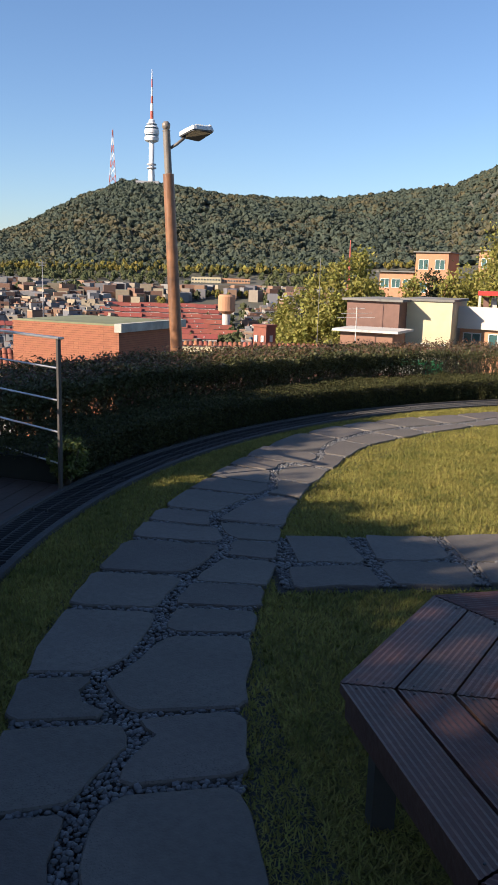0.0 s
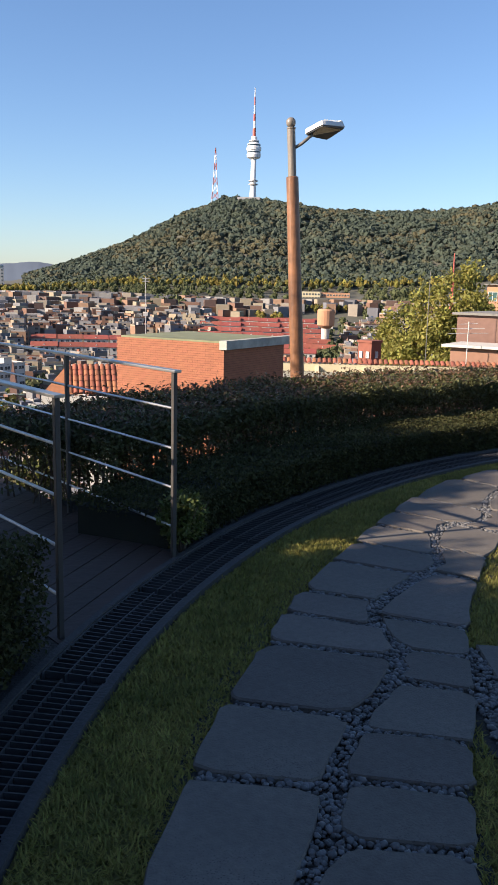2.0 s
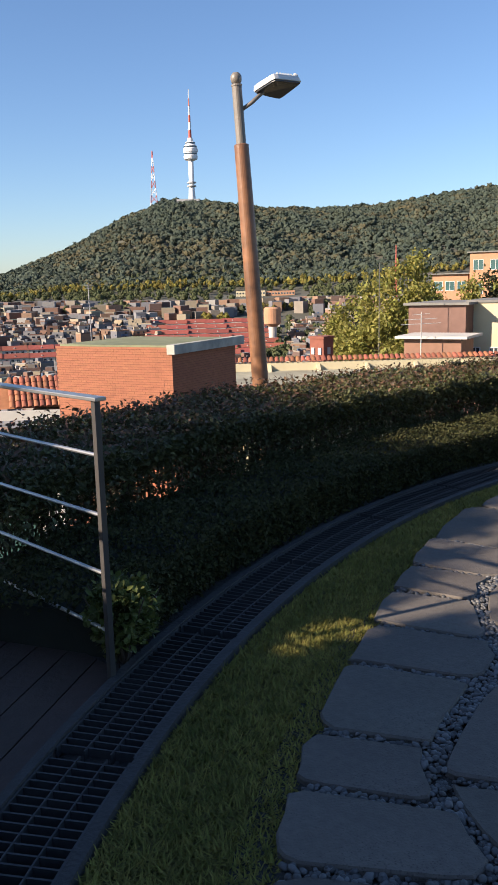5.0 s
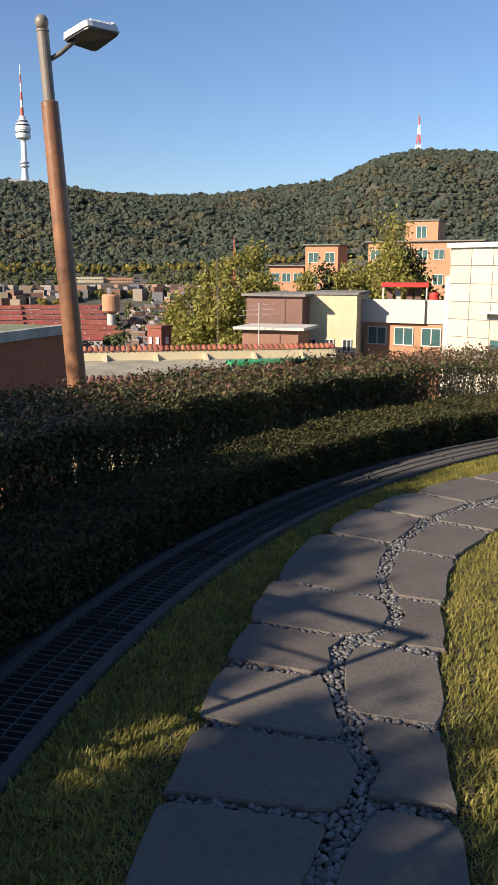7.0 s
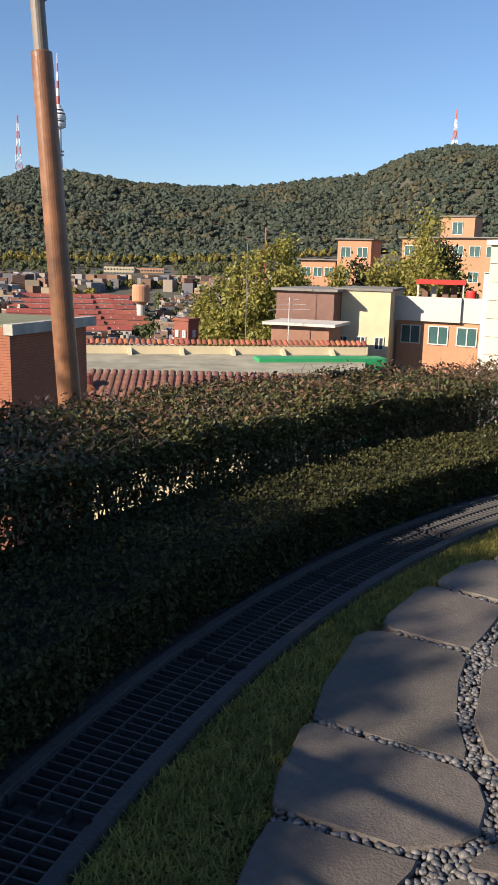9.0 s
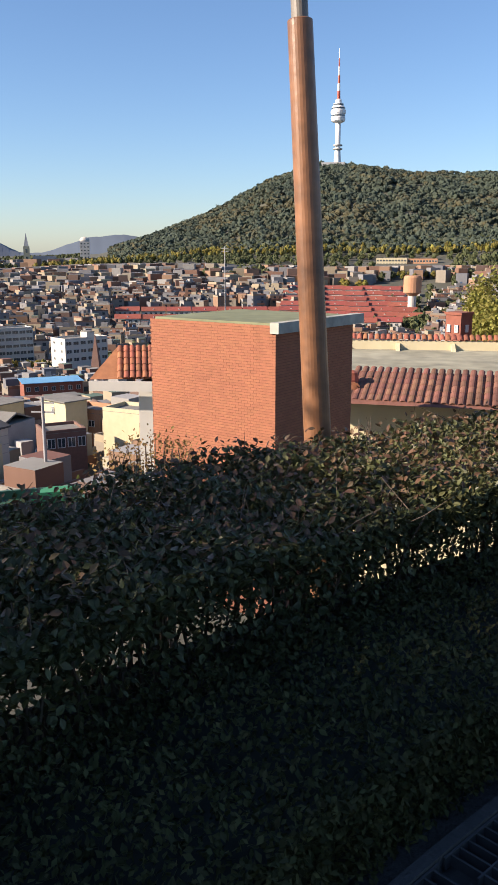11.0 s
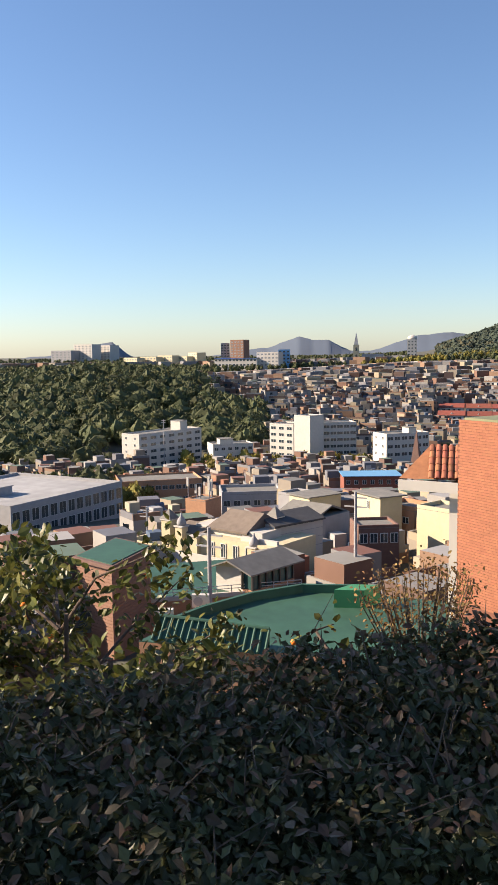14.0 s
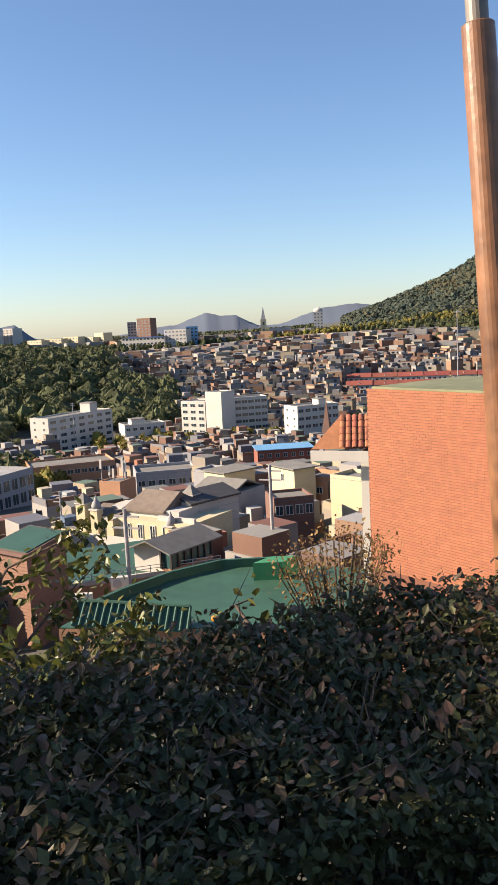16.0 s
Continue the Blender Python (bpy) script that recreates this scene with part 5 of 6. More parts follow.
for lb, l, r, zt, h, dp, fr, hut in (
        ("white six-storey apartment block with long window rows", (-35.6, 300), (-31.3, 325), -27.8, 13, 9, (5, 7, 3.0, 1.2, 0.6, 2.5), (8, 1, 4, 5, 3.6)),
        ("cream six-storey apartment wing with a lit gable", (-26.55, 318), (-24.9, 311), -26.0, 13, 10, (5, 3, 2.4, 1.2, 0.6, 2.5), None),
        ("grey-white apartment wing with long window rows", (-23.75, 313), (-20.56, 318), -25.6, 13, 9, (5, 7, 2.3, 1.2, 0.6, 2.5), None),
        ("white four-storey apartment block in two halves", (-18.5, 279), (-15.66, 288), -26.5, 9, 9, (3, 6, 2.1, 1.2, 0.6, 2.7), (3, 2, 3, 4, 2))):
    facing("apartment_block", lb, l, r, zt, h, dp, M_WHITEW, front=fr, side=(fr[0], 2, 0.9, 0.9, 0.7, fr[5]), hut=hut, group="apartment blocks")
facing("stair_tower", "white stair tower of the apartment block", (-24.85, 311), (-23.75, 306), -22.4, 16, 8, M_WHITEW)
facing("white_school", "low white school with flat roofs", (-30.5, 300), (-27.7, 304), -32.0, 7, 9, M_WHITEW, front=(2, 6, 1.5, 1.1, 0.8, 3.0), hut=(-2, 2, 5, 5, 2))
facing("yellow_house", "yellow rendered tower house with a dark eaved roof", (-20.53, 97.5), (-18.9, 93.5), -14.9, 5.5, 3, M_CREAM, roof=M_ROOFGR, roof_over=0.4, parapet=0, front=(2, 1, 0.5, 0.9, 0.7, 2.2))
facing("orange_wing", "orange rendered wing with a small balcony", (-18.85, 98.5), (-16.57, 95), -16.7, 4, 4, M_SANDBR, front=(1, 2, 0.9, 0.8, 0.8, 2.5))
facing("cream_house", "cream house with a round-arched stair window", (-25.2, 101), (-23.8, 98), -15.8, 6, 5, M_CREAM, roof_over=0.3, parapet=0, front=(2, 1, 0.8, 1.2, 0.8, 2.5))
facing("grey_house", "grey house with an arched window", (-23.8, 100), (-22.5, 103), -16.2, 6, 5, M_GREYW, parapet=0.3, front=(2, 1, 0.8, 1.3, 0.8, 2.5))
gh = facing("dark_roof_house", "pale grey house under a dark pitched roof", (-26.2, 89), (-23.0, 85), -15.6, 4, 5, M_GREYW, parapet=0)
part("pitched_roof", gable(4.9, 5, 4.0, 1.0).mesh("pitched_roof", M_ROOFGR), gh, "dark slate pitched roof")
facing("water_house", "small cream flat-roofed house", (-36.6, 82), (-34.0, 78), -17.2, 3, 4, M_CREAM, front=(1, 2, 0.8, 0.8, 0.8, 2.5))
facing("dark_glass_house", "dark house with a glazed roof room", (-20.4, 80), (-17.6, 81), -15.6, 3, 4, M_BROWN, parapet=0.3, front=(1, 4, 0.8, 1.0, 0.5, 2.5))
facing("stone_house", "pale stone house below the scaffold", (-16.4, 86), (-13.6, 83), -14.6, 5, 4, M_CREAM, parapet=0.4)


def villa():
    a, b = at(-33.9, 77), at(-26.4, 68.8)
    m = (a + b) / 2
    t = thing("villa", "cream villa with little capped turrets and a brown-grey gable roof", "house", m=pose(m.x, m.y, -16.8, 0, 0, math.degrees(math.atan2(b.y - a.y, b.x - a.x))))
    w = (b - a).length
    part("wall", Acc().box(-w / 2, w / 2, 0, 6.5, -6, 1.9).mesh("wall", M_CREAM), t)
    part("upper_wall", Acc().box(-w / 2 + 2.6, w / 2 - 2.2, 1.4, 6.0, 1.9, 2.6).mesh("upper_wall", M_WHITEW), t)
    # main roof: its gable end looks along the front
    v = [(-2.2, 1.1, 2.5), (2.6, 1.1, 2.5), (2.6, 3.7, 3.9), (-1.4, 3.7, 3.9), (2.6, 6.3, 2.5), (-2.2, 6.3, 2.5)]
    v += [(p[0], p[1], p[2] - 0.16) for p in v]
    f = [(0, 1, 2, 3), (3, 2, 4, 5), (0, 3, 5), (1, 4, 2), (0, 6, 7, 1), (1, 7, 10, 4), (4, 10, 11, 5), (5, 11, 6, 0), (6, 11, 10, 7)]
    part("roof", Acc().add(v, f).mesh("roof", M_BROWNROOF), t, "brown-grey shingled gable roof")
    part("lean_to_roof", Acc().add([(-w / 2 + 0.9, 0.1, 2.0), (-w / 2 + 4.3, 0.1, 2.0), (-w / 2 + 4.3, 2.2, 2.6), (-w / 2 + 0.9, 2.2, 2.6), (-w / 2 + 0.9, 0.1, 1.9), (-w / 2 + 4.3, 0.1, 1.9), (-w / 2 + 4.3, 2.2, 1.9), (-w / 2 + 0.9, 2.2, 1.9)], [(0, 1, 2, 3), (4, 5, 1, 0), (5, 6, 2, 1), (7, 4, 0, 3), (6, 7, 3, 2)]).mesh("lean_to_roof", M_BROWNROOF), t)
    part("gable_front", Acc().prism([(2.3, 0.6), (w / 2, 0.6), (w / 2, 0.9), (2.3, 0.9)], 1.9, 2.3).mesh("gable_front", M_WHITEW), t)
    part("terrace_wall", Acc().box(-w / 2 - 0.3, w / 2, -1.2, -1.0, -1.4, 0.5).mesh("terrace_wall", M_WHITEW), t, "white terrace wall before the house")
    for u, y, h, onion in ((-w / 2 + 0.6, -0.1, 3.0, 0), (-w / 2 + 2.1, -0.1, 2.5, 1), (w / 2 - 2.2, 0.2, 1.6, 1), (w / 2 - 3.6, 5.2, 3.3, 0), (-w / 2 + 3.9, -0.05, 1.8, 2)):
        s0 = 0.55 if onion == 0 else 0.42
        tt = part("turret", Acc().box(u - s0, u + s0, y - s0, y + s0, -2.0, h).mesh("turret", M_CREAM), t)
        part("cornice", Acc().box(u - s0 - 0.1, u + s0 + 0.1, y - s0 - 0.1, y + s0 + 0.1, h, h + 0.12).mesh("cornice", M_WHITEW), tt)
        if onion == 0:
            part("cap", Acc().prism([(u - s0 - 0.12, y - s0 - 0.12), (u + s0 + 0.12, y - s0 - 0.12), (u + s0 + 0.12, y + s0 + 0.12), (u - s0 - 0.12, y + s0 + 0.12)], h + 0.12, h + 1.0, inset=0.97).mesh("cap", M_ROOFGR), tt, "little grey pyramid roof")
        elif onion == 1:
            part("cap", Acc().lathe([(0.40, h + 0.12), (0.46, h + 0.35), (0.36, h + 0.65), (0.14, h + 0.95), (0.05, h + 1.3)], 12, c=(u, y)).mesh("cap", M_GREYW, smooth=True), tt, "pale onion-shaped cap")
    fm, pm = window_mesh(0.6, 1.3, M_GLASS)
    for u in (-w / 2 + 1.35, -w / 2 + 3.0, -0.6, 0.8, 2.2, 3.6):
        for z in (0.9, -1.6):
            wd = part("window", fm, t, m=pose(u, 0, z))
            part("pane", pm, wd)
    # white wing with a tall round arch and a flat dark roof
    c, d = at(-26.25, 73), at(-22.9, 77)
    q = (c + d) / 2
    ww = (d - c).length
    g = thing("villa_wing", "white wing with a round-arched end under a dark slate roof", "house", m=pose(q.x, q.y, -16.8, 0, 0, math.degrees(math.atan2(d.y - c.y, d.x - c.x))))
    part("wall", Acc().box(-ww / 2, ww / 2, 0, 4.5, -6, 2.9).mesh("wall", M_WHITEW), g)
    part("roof", gable(ww, 4.5, 2.9, 0.75, 0.2).mesh("roof", M_SLATE), g, "dark slate roof")
    part("arch", Acc().add([(-ww / 2 + 0.9 + 0.65 * math.cos(math.pi * k / 8), -0.04, 1.2 + 0.65 * math.sin(math.pi * k / 8)) for k in range(9)] + [(-ww / 2 + 0.25, -0.04, -1.2), (-ww / 2 + 1.55, -0.04, -1.2)], [(10, 0, 1, 2, 3, 4, 5, 6, 7, 8, 9)]).mesh("arch", M_GLASS), g, "dark arched opening")
    for k in range(3):
        part("course", Acc().box(-ww / 2 - 0.03, ww / 2 + 0.03, -0.03, 0, 0.4 + 0.8 * k, 0.44 + 0.8 * k).mesh("course", M_GREYW), g)


M_BROWNROOF = mat("brown_shingle_roof", (0.155, 0.125, 0.10), 0.9, 0.3, 2.0)
M_SLATE = mat("dark_slate_roof", (0.055, 0.055, 0.058), 0.75, 0.3, 2.0)
villa()


def pavilion():
    C, L, R = at(-27.9, 51.5), at(-30.5, 53.2), at(-24.9, 54.6)
    t = thing("roof_pavilion", "white roof pavilion with a grey gable roof and glazed side", "pavilion")

    def q(u, v, z):
        p = C + (L - C) * u + (R - C) * v
        return (p.x, p.y, z)

    def slab_of(u0, u1, v0, v1, z0, z1):
        return Acc().prism([q(u0, v0, 0)[:2], q(u1, v0, 0)[:2], q(u1, v1, 0)[:2], q(u0, v1, 0)[:2]], z0, z1)

    Z0, Z1, Z2 = -13.85, -12.25, -11.72
    part("wall", slab_of(0.28, 1, 0.02, 1, Z0, Z1).mesh("wall", M_WHITEW), t)
    part("gable_end", Acc().add([q(0, 0.02, Z1), q(1, 0.02, Z1), q(0.5, 0.02, Z2), q(0, 0.06, Z1), q(1, 0.06, Z1), q(0.5, 0.06, Z2)], [(0, 1, 2), (5, 4, 3), (0, 2, 5, 3), (1, 4, 5, 2), (0, 3, 4, 1)]).mesh("gable_end", M_CREAM), t, "cream gable end")
    part("base", slab_of(0.0, 0.28, 0.02, 1, Z0, Z0 + 0.3).mesh("base", M_SANDBR), t, "low brick base")
    part("glazing", slab_of(0.03, 0.27, 0.04, 0.98, Z0 + 0.3, Z1).mesh("glazing", M_TEAL), t, "dark teal glass")
    for k in range(7):
        v0 = 0.0 + 0.96 * k / 6
        part("mullion", slab_of(-0.01, 0.03, v0, v0 + 0.025, Z0 + 0.3, Z1).mesh("mullion", M_POST), t)
    part("mullion", slab_of(0.26, 0.30, 0.0, 0.025, Z0 + 0.3, Z1).mesh("mullion", M_POST), t)
    o = 0.14
    v = [q(-o, -o, Z1 - 0.12), q(0.5, -o, Z2 + 0.1), q(1 + o, -o, Z1 - 0.12), q(-o, 1 + o, Z1 - 0.12), q(0.5, 1 + o, Z2 + 0.1), q(1 + o, 1 + o, Z1 - 0.12)]
    v += [(p[0], p[1], p[2] - 0.1) for p in v]
    part("roof", Acc().add(v, [(0, 1, 4, 3), (1, 2, 5, 4), (6, 9, 10, 7), (7, 10, 11, 8), (0, 6, 7, 1), (1, 7, 8, 2), (3, 4, 10, 9), (4, 5, 11, 10), (0, 3, 9, 6), (2, 8, 11, 5)]).mesh("roof", M_ROOFGR), t, "grey metal gable roof")
    c, d = at(-35.6, 51), at(-24.4, 53)
    mm = (c + d) / 2
    ww = (d - c).length
    tt = thing("roof_terrace", "green-coated roof terrace over an orange brick storey", "terrace", m=pose(mm.x, mm.y, -13.85, 0, 0, math.degrees(math.atan2(d.y - c.y, d.x - c.x))))
    part("wall", Acc().box(-ww / 2, ww / 2, 0, 9, -8, -0.1).mesh("wall", M_SANDBR), tt, "orange brick storey")
    part("floor", Acc().box(-ww / 2, ww / 2, 0, 9, -0.1, 0.0).mesh("floor", M_GREENDK), tt, "green waterproof floor")
    part("kerb", Acc().box(-ww / 2 - 0.05, ww / 2 + 0.05, -0.1, 0.1, -0.1, 0.18).mesh("kerb", M_WHITEW), tt)
    for z in (0.4, 0.6):
        part("rail", Acc().box(-ww / 2, ww / 2, -0.02, 0.02, z, z + 0.04).mesh("rail", M_FRAME), tt)
    for k in range(12):
        u = -ww / 2 + ww * k / 11
        part("post", Acc().box(u - 0.025, u + 0.025, -0.02, 0.02, 0.18, 0.64).mesh("post", M_FRAME), tt)


pavilion()


def green_roof():
    t = thing("green_roof_house", "house with a green-coated roof and green tiled eave", "house")
    Z = -10.2
    ring = [at(-36, 33.5), at(-14, 31), at(-14, 39), at(-20, 40), at(-24.4, 40), at(-28, 38.6), at(-31.5, 36.6), at(-34.5, 34.6)]
    ring = [(p.x, p.y) for p in ring]
    part("wall", Acc().prism(ring, -18, Z - 0.05).mesh("wall", M_SANDBR), t)
    part("roof", Acc().prism(ring, Z - 0.05, Z).mesh("roof", M_GREENDK), t, "weathered green waterproofed roof")
    for k in range(3, 7):
        p, q = Vector((*ring[k], 0)), Vector((*ring[k + 1], 0))
        n = (q - p).normalized().cross(Vector((0, 0, 1))) * 0.2
        part("parapet", Acc().prism([(p.x, p.y), (q.x, q.y), (q.x - n.x, q.y - n.y), (p.x - n.x, p.y - n.y)], Z, Z + 0.42).mesh("parapet", M_GREENDK), t, "green parapet with a rounded coping")
    # tiled eave: ribs running down towards the garden
    a, b = at(-34.5, 33.4), at(-26.7, 32.2)
    d = (b - a)
    L = d.length
    d.normalize()
    out = Vector((d.y, -d.x, 0))
    part("eave", Acc().add([(a.x, a.y, Z + 1.0), (b.x, b.y, Z + 0.7), (b.x + out.x, b.y + out.y, Z + 0.05), (a.x + out.x, a.y + out.y, Z + 0.35), (a.x, a.y, Z - 0.2), (b.x, b.y, Z - 0.2)], [(0, 1, 2, 3), (0, 4, 5, 1), (3, 2, 5, 4)]).mesh("eave", M_GREENDK), t, "green tiled eave")
    for k in range(17):
        p = a + d * (L * k / 16)
        part("tile_rib", Acc().tube([(p.x, p.y, Z + 1.05 - 0.3 * k / 16), (p.x + out.x, p.y + out.y, Z + 0.4 - 0.3 * k / 16)], 0.06, 8).mesh("tile_rib", M_GREENDK), t)
    part("ridge", Acc().tube([(a.x, a.y, Z + 1.07), (b.x, b.y, Z + 0.77)], 0.09, 8).mesh("ridge", M_GREENDK), t)
    c, e = at(-22.1, 37.5), at(-20.0, 37.5)
    g = Acc().prism([(c.x, c.y), (e.x, e.y), (e.x + 0.4, e.y + 1.2), (c.x + 0.4, c.y + 1.2)], Z, Z + 0.85)
    tagged(new("green_tank_box", g.mesh("green_tank_box", mat("bright_green_steel", (0.05, 0.21, 0.09), 0.5, 0.15, 1.5))), "bright green steel box on the flat roof", "box")


green_roof()


def aircon(x, y, z, rot):
    t = thing("air_conditioner", "white outdoor air-conditioning unit with a round fan", "air conditioner", "outdoor units on roofs", m=pose(x, y, z, 0, 0, rot))
    part("casing", Acc().box(-0.4, 0.4, 0, 0.3, 0, 0.6).mesh("casing", M_WHITEW), t)
    part("fan_grille", Acc().lathe([(0.22, 0), (0.22, 0.02), (0.02, 0.03)], 16).mesh("fan_grille", M_GREYW), t, m=pose(-0.1, 0, 0.3, 90, 0, 0))


p = at(-34.2, 35.6)
aircon(p.x, p.y, -10.2, 25)
p = at(-31.6, 37.6)
aircon(p.x, p.y, -10.2, 25)


def utility_pole(az, d, z0, z1, eye=EYE_A, r=0.14, cat="utility pole", arm=True):
    p = at(az, d, eye)
    t = thing("utility_pole", "concrete utility pole with short cross-arms", cat, "utility poles", m=pose(p.x, p.y, 0))
    part("shaft", Acc().tube([(0, 0, z0), (0, 0, z1)], [r * 1.2, r * 0.8], 10).mesh("shaft", M_GREYW), t)
    if arm:
        for z in (z1 - 0.5, z1 - 1.2):
            part("cross_arm", Acc().box(-0.9, 0.9, -0.05, 0.05, z, z + 0.1).mesh("cross_arm", M_GREYW), t)


utility_pole(-30.9, 48, -20, -8.6)
utility_pole(-20.6, 62, -22, -8.9)
utility_pole(-35.2, 90, -25, -15.0)
utility_pole(-7.5, 200, -36, 3.0, EYE_C, 0.12)
utility_pole(-33.9, 300, -45, -22)

# antennas on the orange block
pr2 = np.random.default_rng(9)
for k in range(9):
    p = at(-32.3 + 1.9 * pr2.random(), 115.5 + 2.5 * pr2.random())
    t = thing("phone_antenna", "grey mobile-phone antenna panel on a pole", "antenna", "antennas on the orange block", m=pose(p.x, p.y, -19.0))
    h = pr2.uniform(1.6, 3.0)
    part("mast", Acc().tube([(0, 0, -0.1), (0, 0, h)], 0.06, 6).mesh("mast", M_GREYW), t)
    part("panel", Acc().box(-0.16, 0.16, -0.2, -0.06, h - 1.3, h).mesh("panel", M_WHITEW), t)

# far skyline
# window glass with distance haze put in as a paler base colour
M_FARGLASS = mat("far_window_haze_tint", (0.15, 0.17, 0.19), 0.3, 0.2, 0.3)
facing("tower_block", "pale glass tower block on the skyline", (-41.3, 1600), (-40.0, 1570), 9, 60, 25, M_GREYW, glass=M_FARGLASS, front=(9, 5, 4, 2.4, 2, 4.5))
facing("tower_block", "pair of white tower blocks on the skyline", (-39.8, 1600), (-38.6, 1570), 20, 60, 25, M_WHITEW, glass=M_FARGLASS, front=(9, 5, 4, 2.4, 2, 4.5))
facing("tower_block", "white tower block on the skyline", (-38.5, 1620), (-37.4, 1590), 18, 60, 25, M_WHITEW, glass=M_FARGLASS, front=(9, 5, 4, 2.4, 2, 4.5))
facing("brown_tower", "brown office tower on the skyline", (-29.2, 1100), (-28.3, 1090), 18, 30, 16, M_BROWN2, glass=M_FARGLASS, front=(6, 4, 2.6, 1.8, 1.5, 3.6))
facing("grey_tower", "grey office tower on the skyline", (-29.85, 1110), (-29.25, 1110), 14, 28, 14, M_GREYW, front=(6, 3, 2.6, 1.8, 1.5, 3.6))
facing("school_hall", "white school hall with a bright blue roof", (-30.3, 905), (-27.4, 888), -4.5, 14, 16, M_WHITEW, roof=mat("bright_blue_roof", (0.03, 0.14, 0.6), 0.5, 0.1, 0.5), roof_over=0.8, parapet=0, front=(2, 12, 2.6, 2.0, 1.0, 5.0))
facing("white_block", "white school block beside the blue roof", (-27.4, 895), (-25.9, 885), 1.5, 18, 14, M_WHITEW, glass=M_FARGLASS, front=(4, 6, 2.4, 1.8, 1.0, 3.8))
facing("blue_block", "blue and white office block", (-25.9, 905), (-25.1, 905), 4, 20, 12, M_BLUE, front=(4, 3, 2.4, 1.8, 1.0, 3.8))
for az0, az1, zt in ((-36.5, -35.6, -4), (-35.4, -34.3, -3), (-34.2, -33.2, -1.5), (-33.1, -32.2, -3), (-32.1, -31.5, 2)):
    facing("cream_slab_block", "cream slab apartment block on the skyline", (az0, 1150), (az1, 1130), zt, 26, 14, M_CREAM, glass=M_FARGLASS, front=(5, 5, 2.6, 1.8, 1.2, 3.6), group="slab blocks on the skyline")
ch = facing("church_tower", "stone church tower with a pointed spire", (-20.78, 960), (-20.38, 960), 9, 26, 7, M_CREAM, parapet=0, front=(2, 1, 2, 4, 3, 8), cat="church")
part("spire", Acc().prism([(-2.6, 1), (2.6, 1), (2.6, 6), (-2.6, 6)], 26, 40, inset=0.97).mesh("spire", M_TOWERG), ch, "grey pointed spire")
facing("church_nave", "long grey church nave", (-20.2, 962), (-18.7, 962), -2, 12, 14, M_GREYW, cat="church")
wt = facing("white_tower", "white tower block with a round top", (-17.15, 1044), (-16.5, 1044), 15, 26, 11, M_WHITEW, front=(5, 3, 1.8, 1.6, 1.5, 4))
part("dome", Acc().lathe([(5.5, 26), (6, 28), (5, 30), (2, 31.5), (0.3, 32)], 20, c=(0, 5.5)).mesh("dome", M_WHITEW), wt)
sp = at(-16.49, 262)
s_t = thing("church_spire", "dark pointed church spire among the houses", "church", m=pose(sp.x, sp.y, -40))
part("tower", Acc().box(-1.6, 1.6, -1.6, 1.6, -3, 6).mesh("tower", M_REDBR), s_t)
part("spire", Acc().prism([(-1.5, -1.5), (1.5, -1.5), (1.5, 1.5), (-1.5, 1.5)], 6, 17, inset=0.97).mesh("spire", M_BROWN), s_t)


# red-roofed terraces in the middle distance
def terrace_house():
    t = thing("terrace_house", "white terrace house with a red pitched roof and dormer", "house", "red-roofed terraces")
    part("wall", Acc().box(-7, 7, 0, 9, -6, 5.5).mesh("wall", M_WHITEW), t)
    part("roof", gable(14, 9, 5.5, 2.3, 0.5).mesh("roof", M_REDROOF), t, "red tiled pitched roof")
    v = [(-0.8, 0.9, 5.7), (0.8, 0.9, 5.7), (0, 0.9, 6.9), (-0.8, 3.2, 5.7), (0.8, 3.2, 5.7), (0, 3.2, 6.9)]
    part("dormer", Acc().add(v, [(0, 1, 2), (3, 5, 4), (0, 2, 5, 3), (1, 4, 5, 2), (0, 3, 4, 1)]).mesh("dormer", M_WHITEW), t, "white gabled dormer")
    fm, pm = window_mesh(1.6, 1.3, M_GLASS)
    for u in (-4.5, -1.5, 1.5, 4.5):
        for z in (4.0, 1.2):
            wd = part("window", fm, t, m=pose(u, 0, z))
            part("pane", pm, wd)
    return t


th = None
for d0 in range(452, 600, 24):
    for k in range(-1, 6):
        az = -1.5 + k * (14.6 / d0) * 57.3 * 1.02 * 0.9
        if az > 5.2:
            continue
        p = at(az, d0 + 3 * (k % 2))
        m = pose(p.x, p.y, float(terrain(p.x, p.y)) + 0.2, 0, 0, -az * 0.3 - 4)
        if th is None:
            th = terrace_house()
            th.matrix_basis = m
        else:
            copy_thing(th, m)
for d0 in (470, 505):
    for k in range(8):
        az = -14.2 + k * 1.75
        if az > -2:
            continue
        p = at(az, d0)
        copy_thing(th, pose(p.x, p.y, float(terrain(p.x, p.y)) - 0.5, 0, 0, 12))
wtk = at(5.15, 520, EYE_B)
t = thing("water_tower", "brick-banded water tower on a white stem", "water tower", m=pose(wtk.x, wtk.y, -42))
part("stem", Acc().lathe([(3.2, -4), (2.4, 10), (2.6, 18)], 16).mesh("stem", M_WHITEW), t)
part("drum", Acc().lathe([(2.6, 18), (5.4, 20), (5.4, 29), (4.6, 30)], 20).mesh("drum", M_SANDBR), t)
facing("cream_school", "long cream school at the foot of the hill", (2.7, 800), (4.7, 800), -3.9, 12, 12, M_CREAM, eye=EYE_B, front=(3, 10, 1.8, 1.6, 1.0, 3.4))
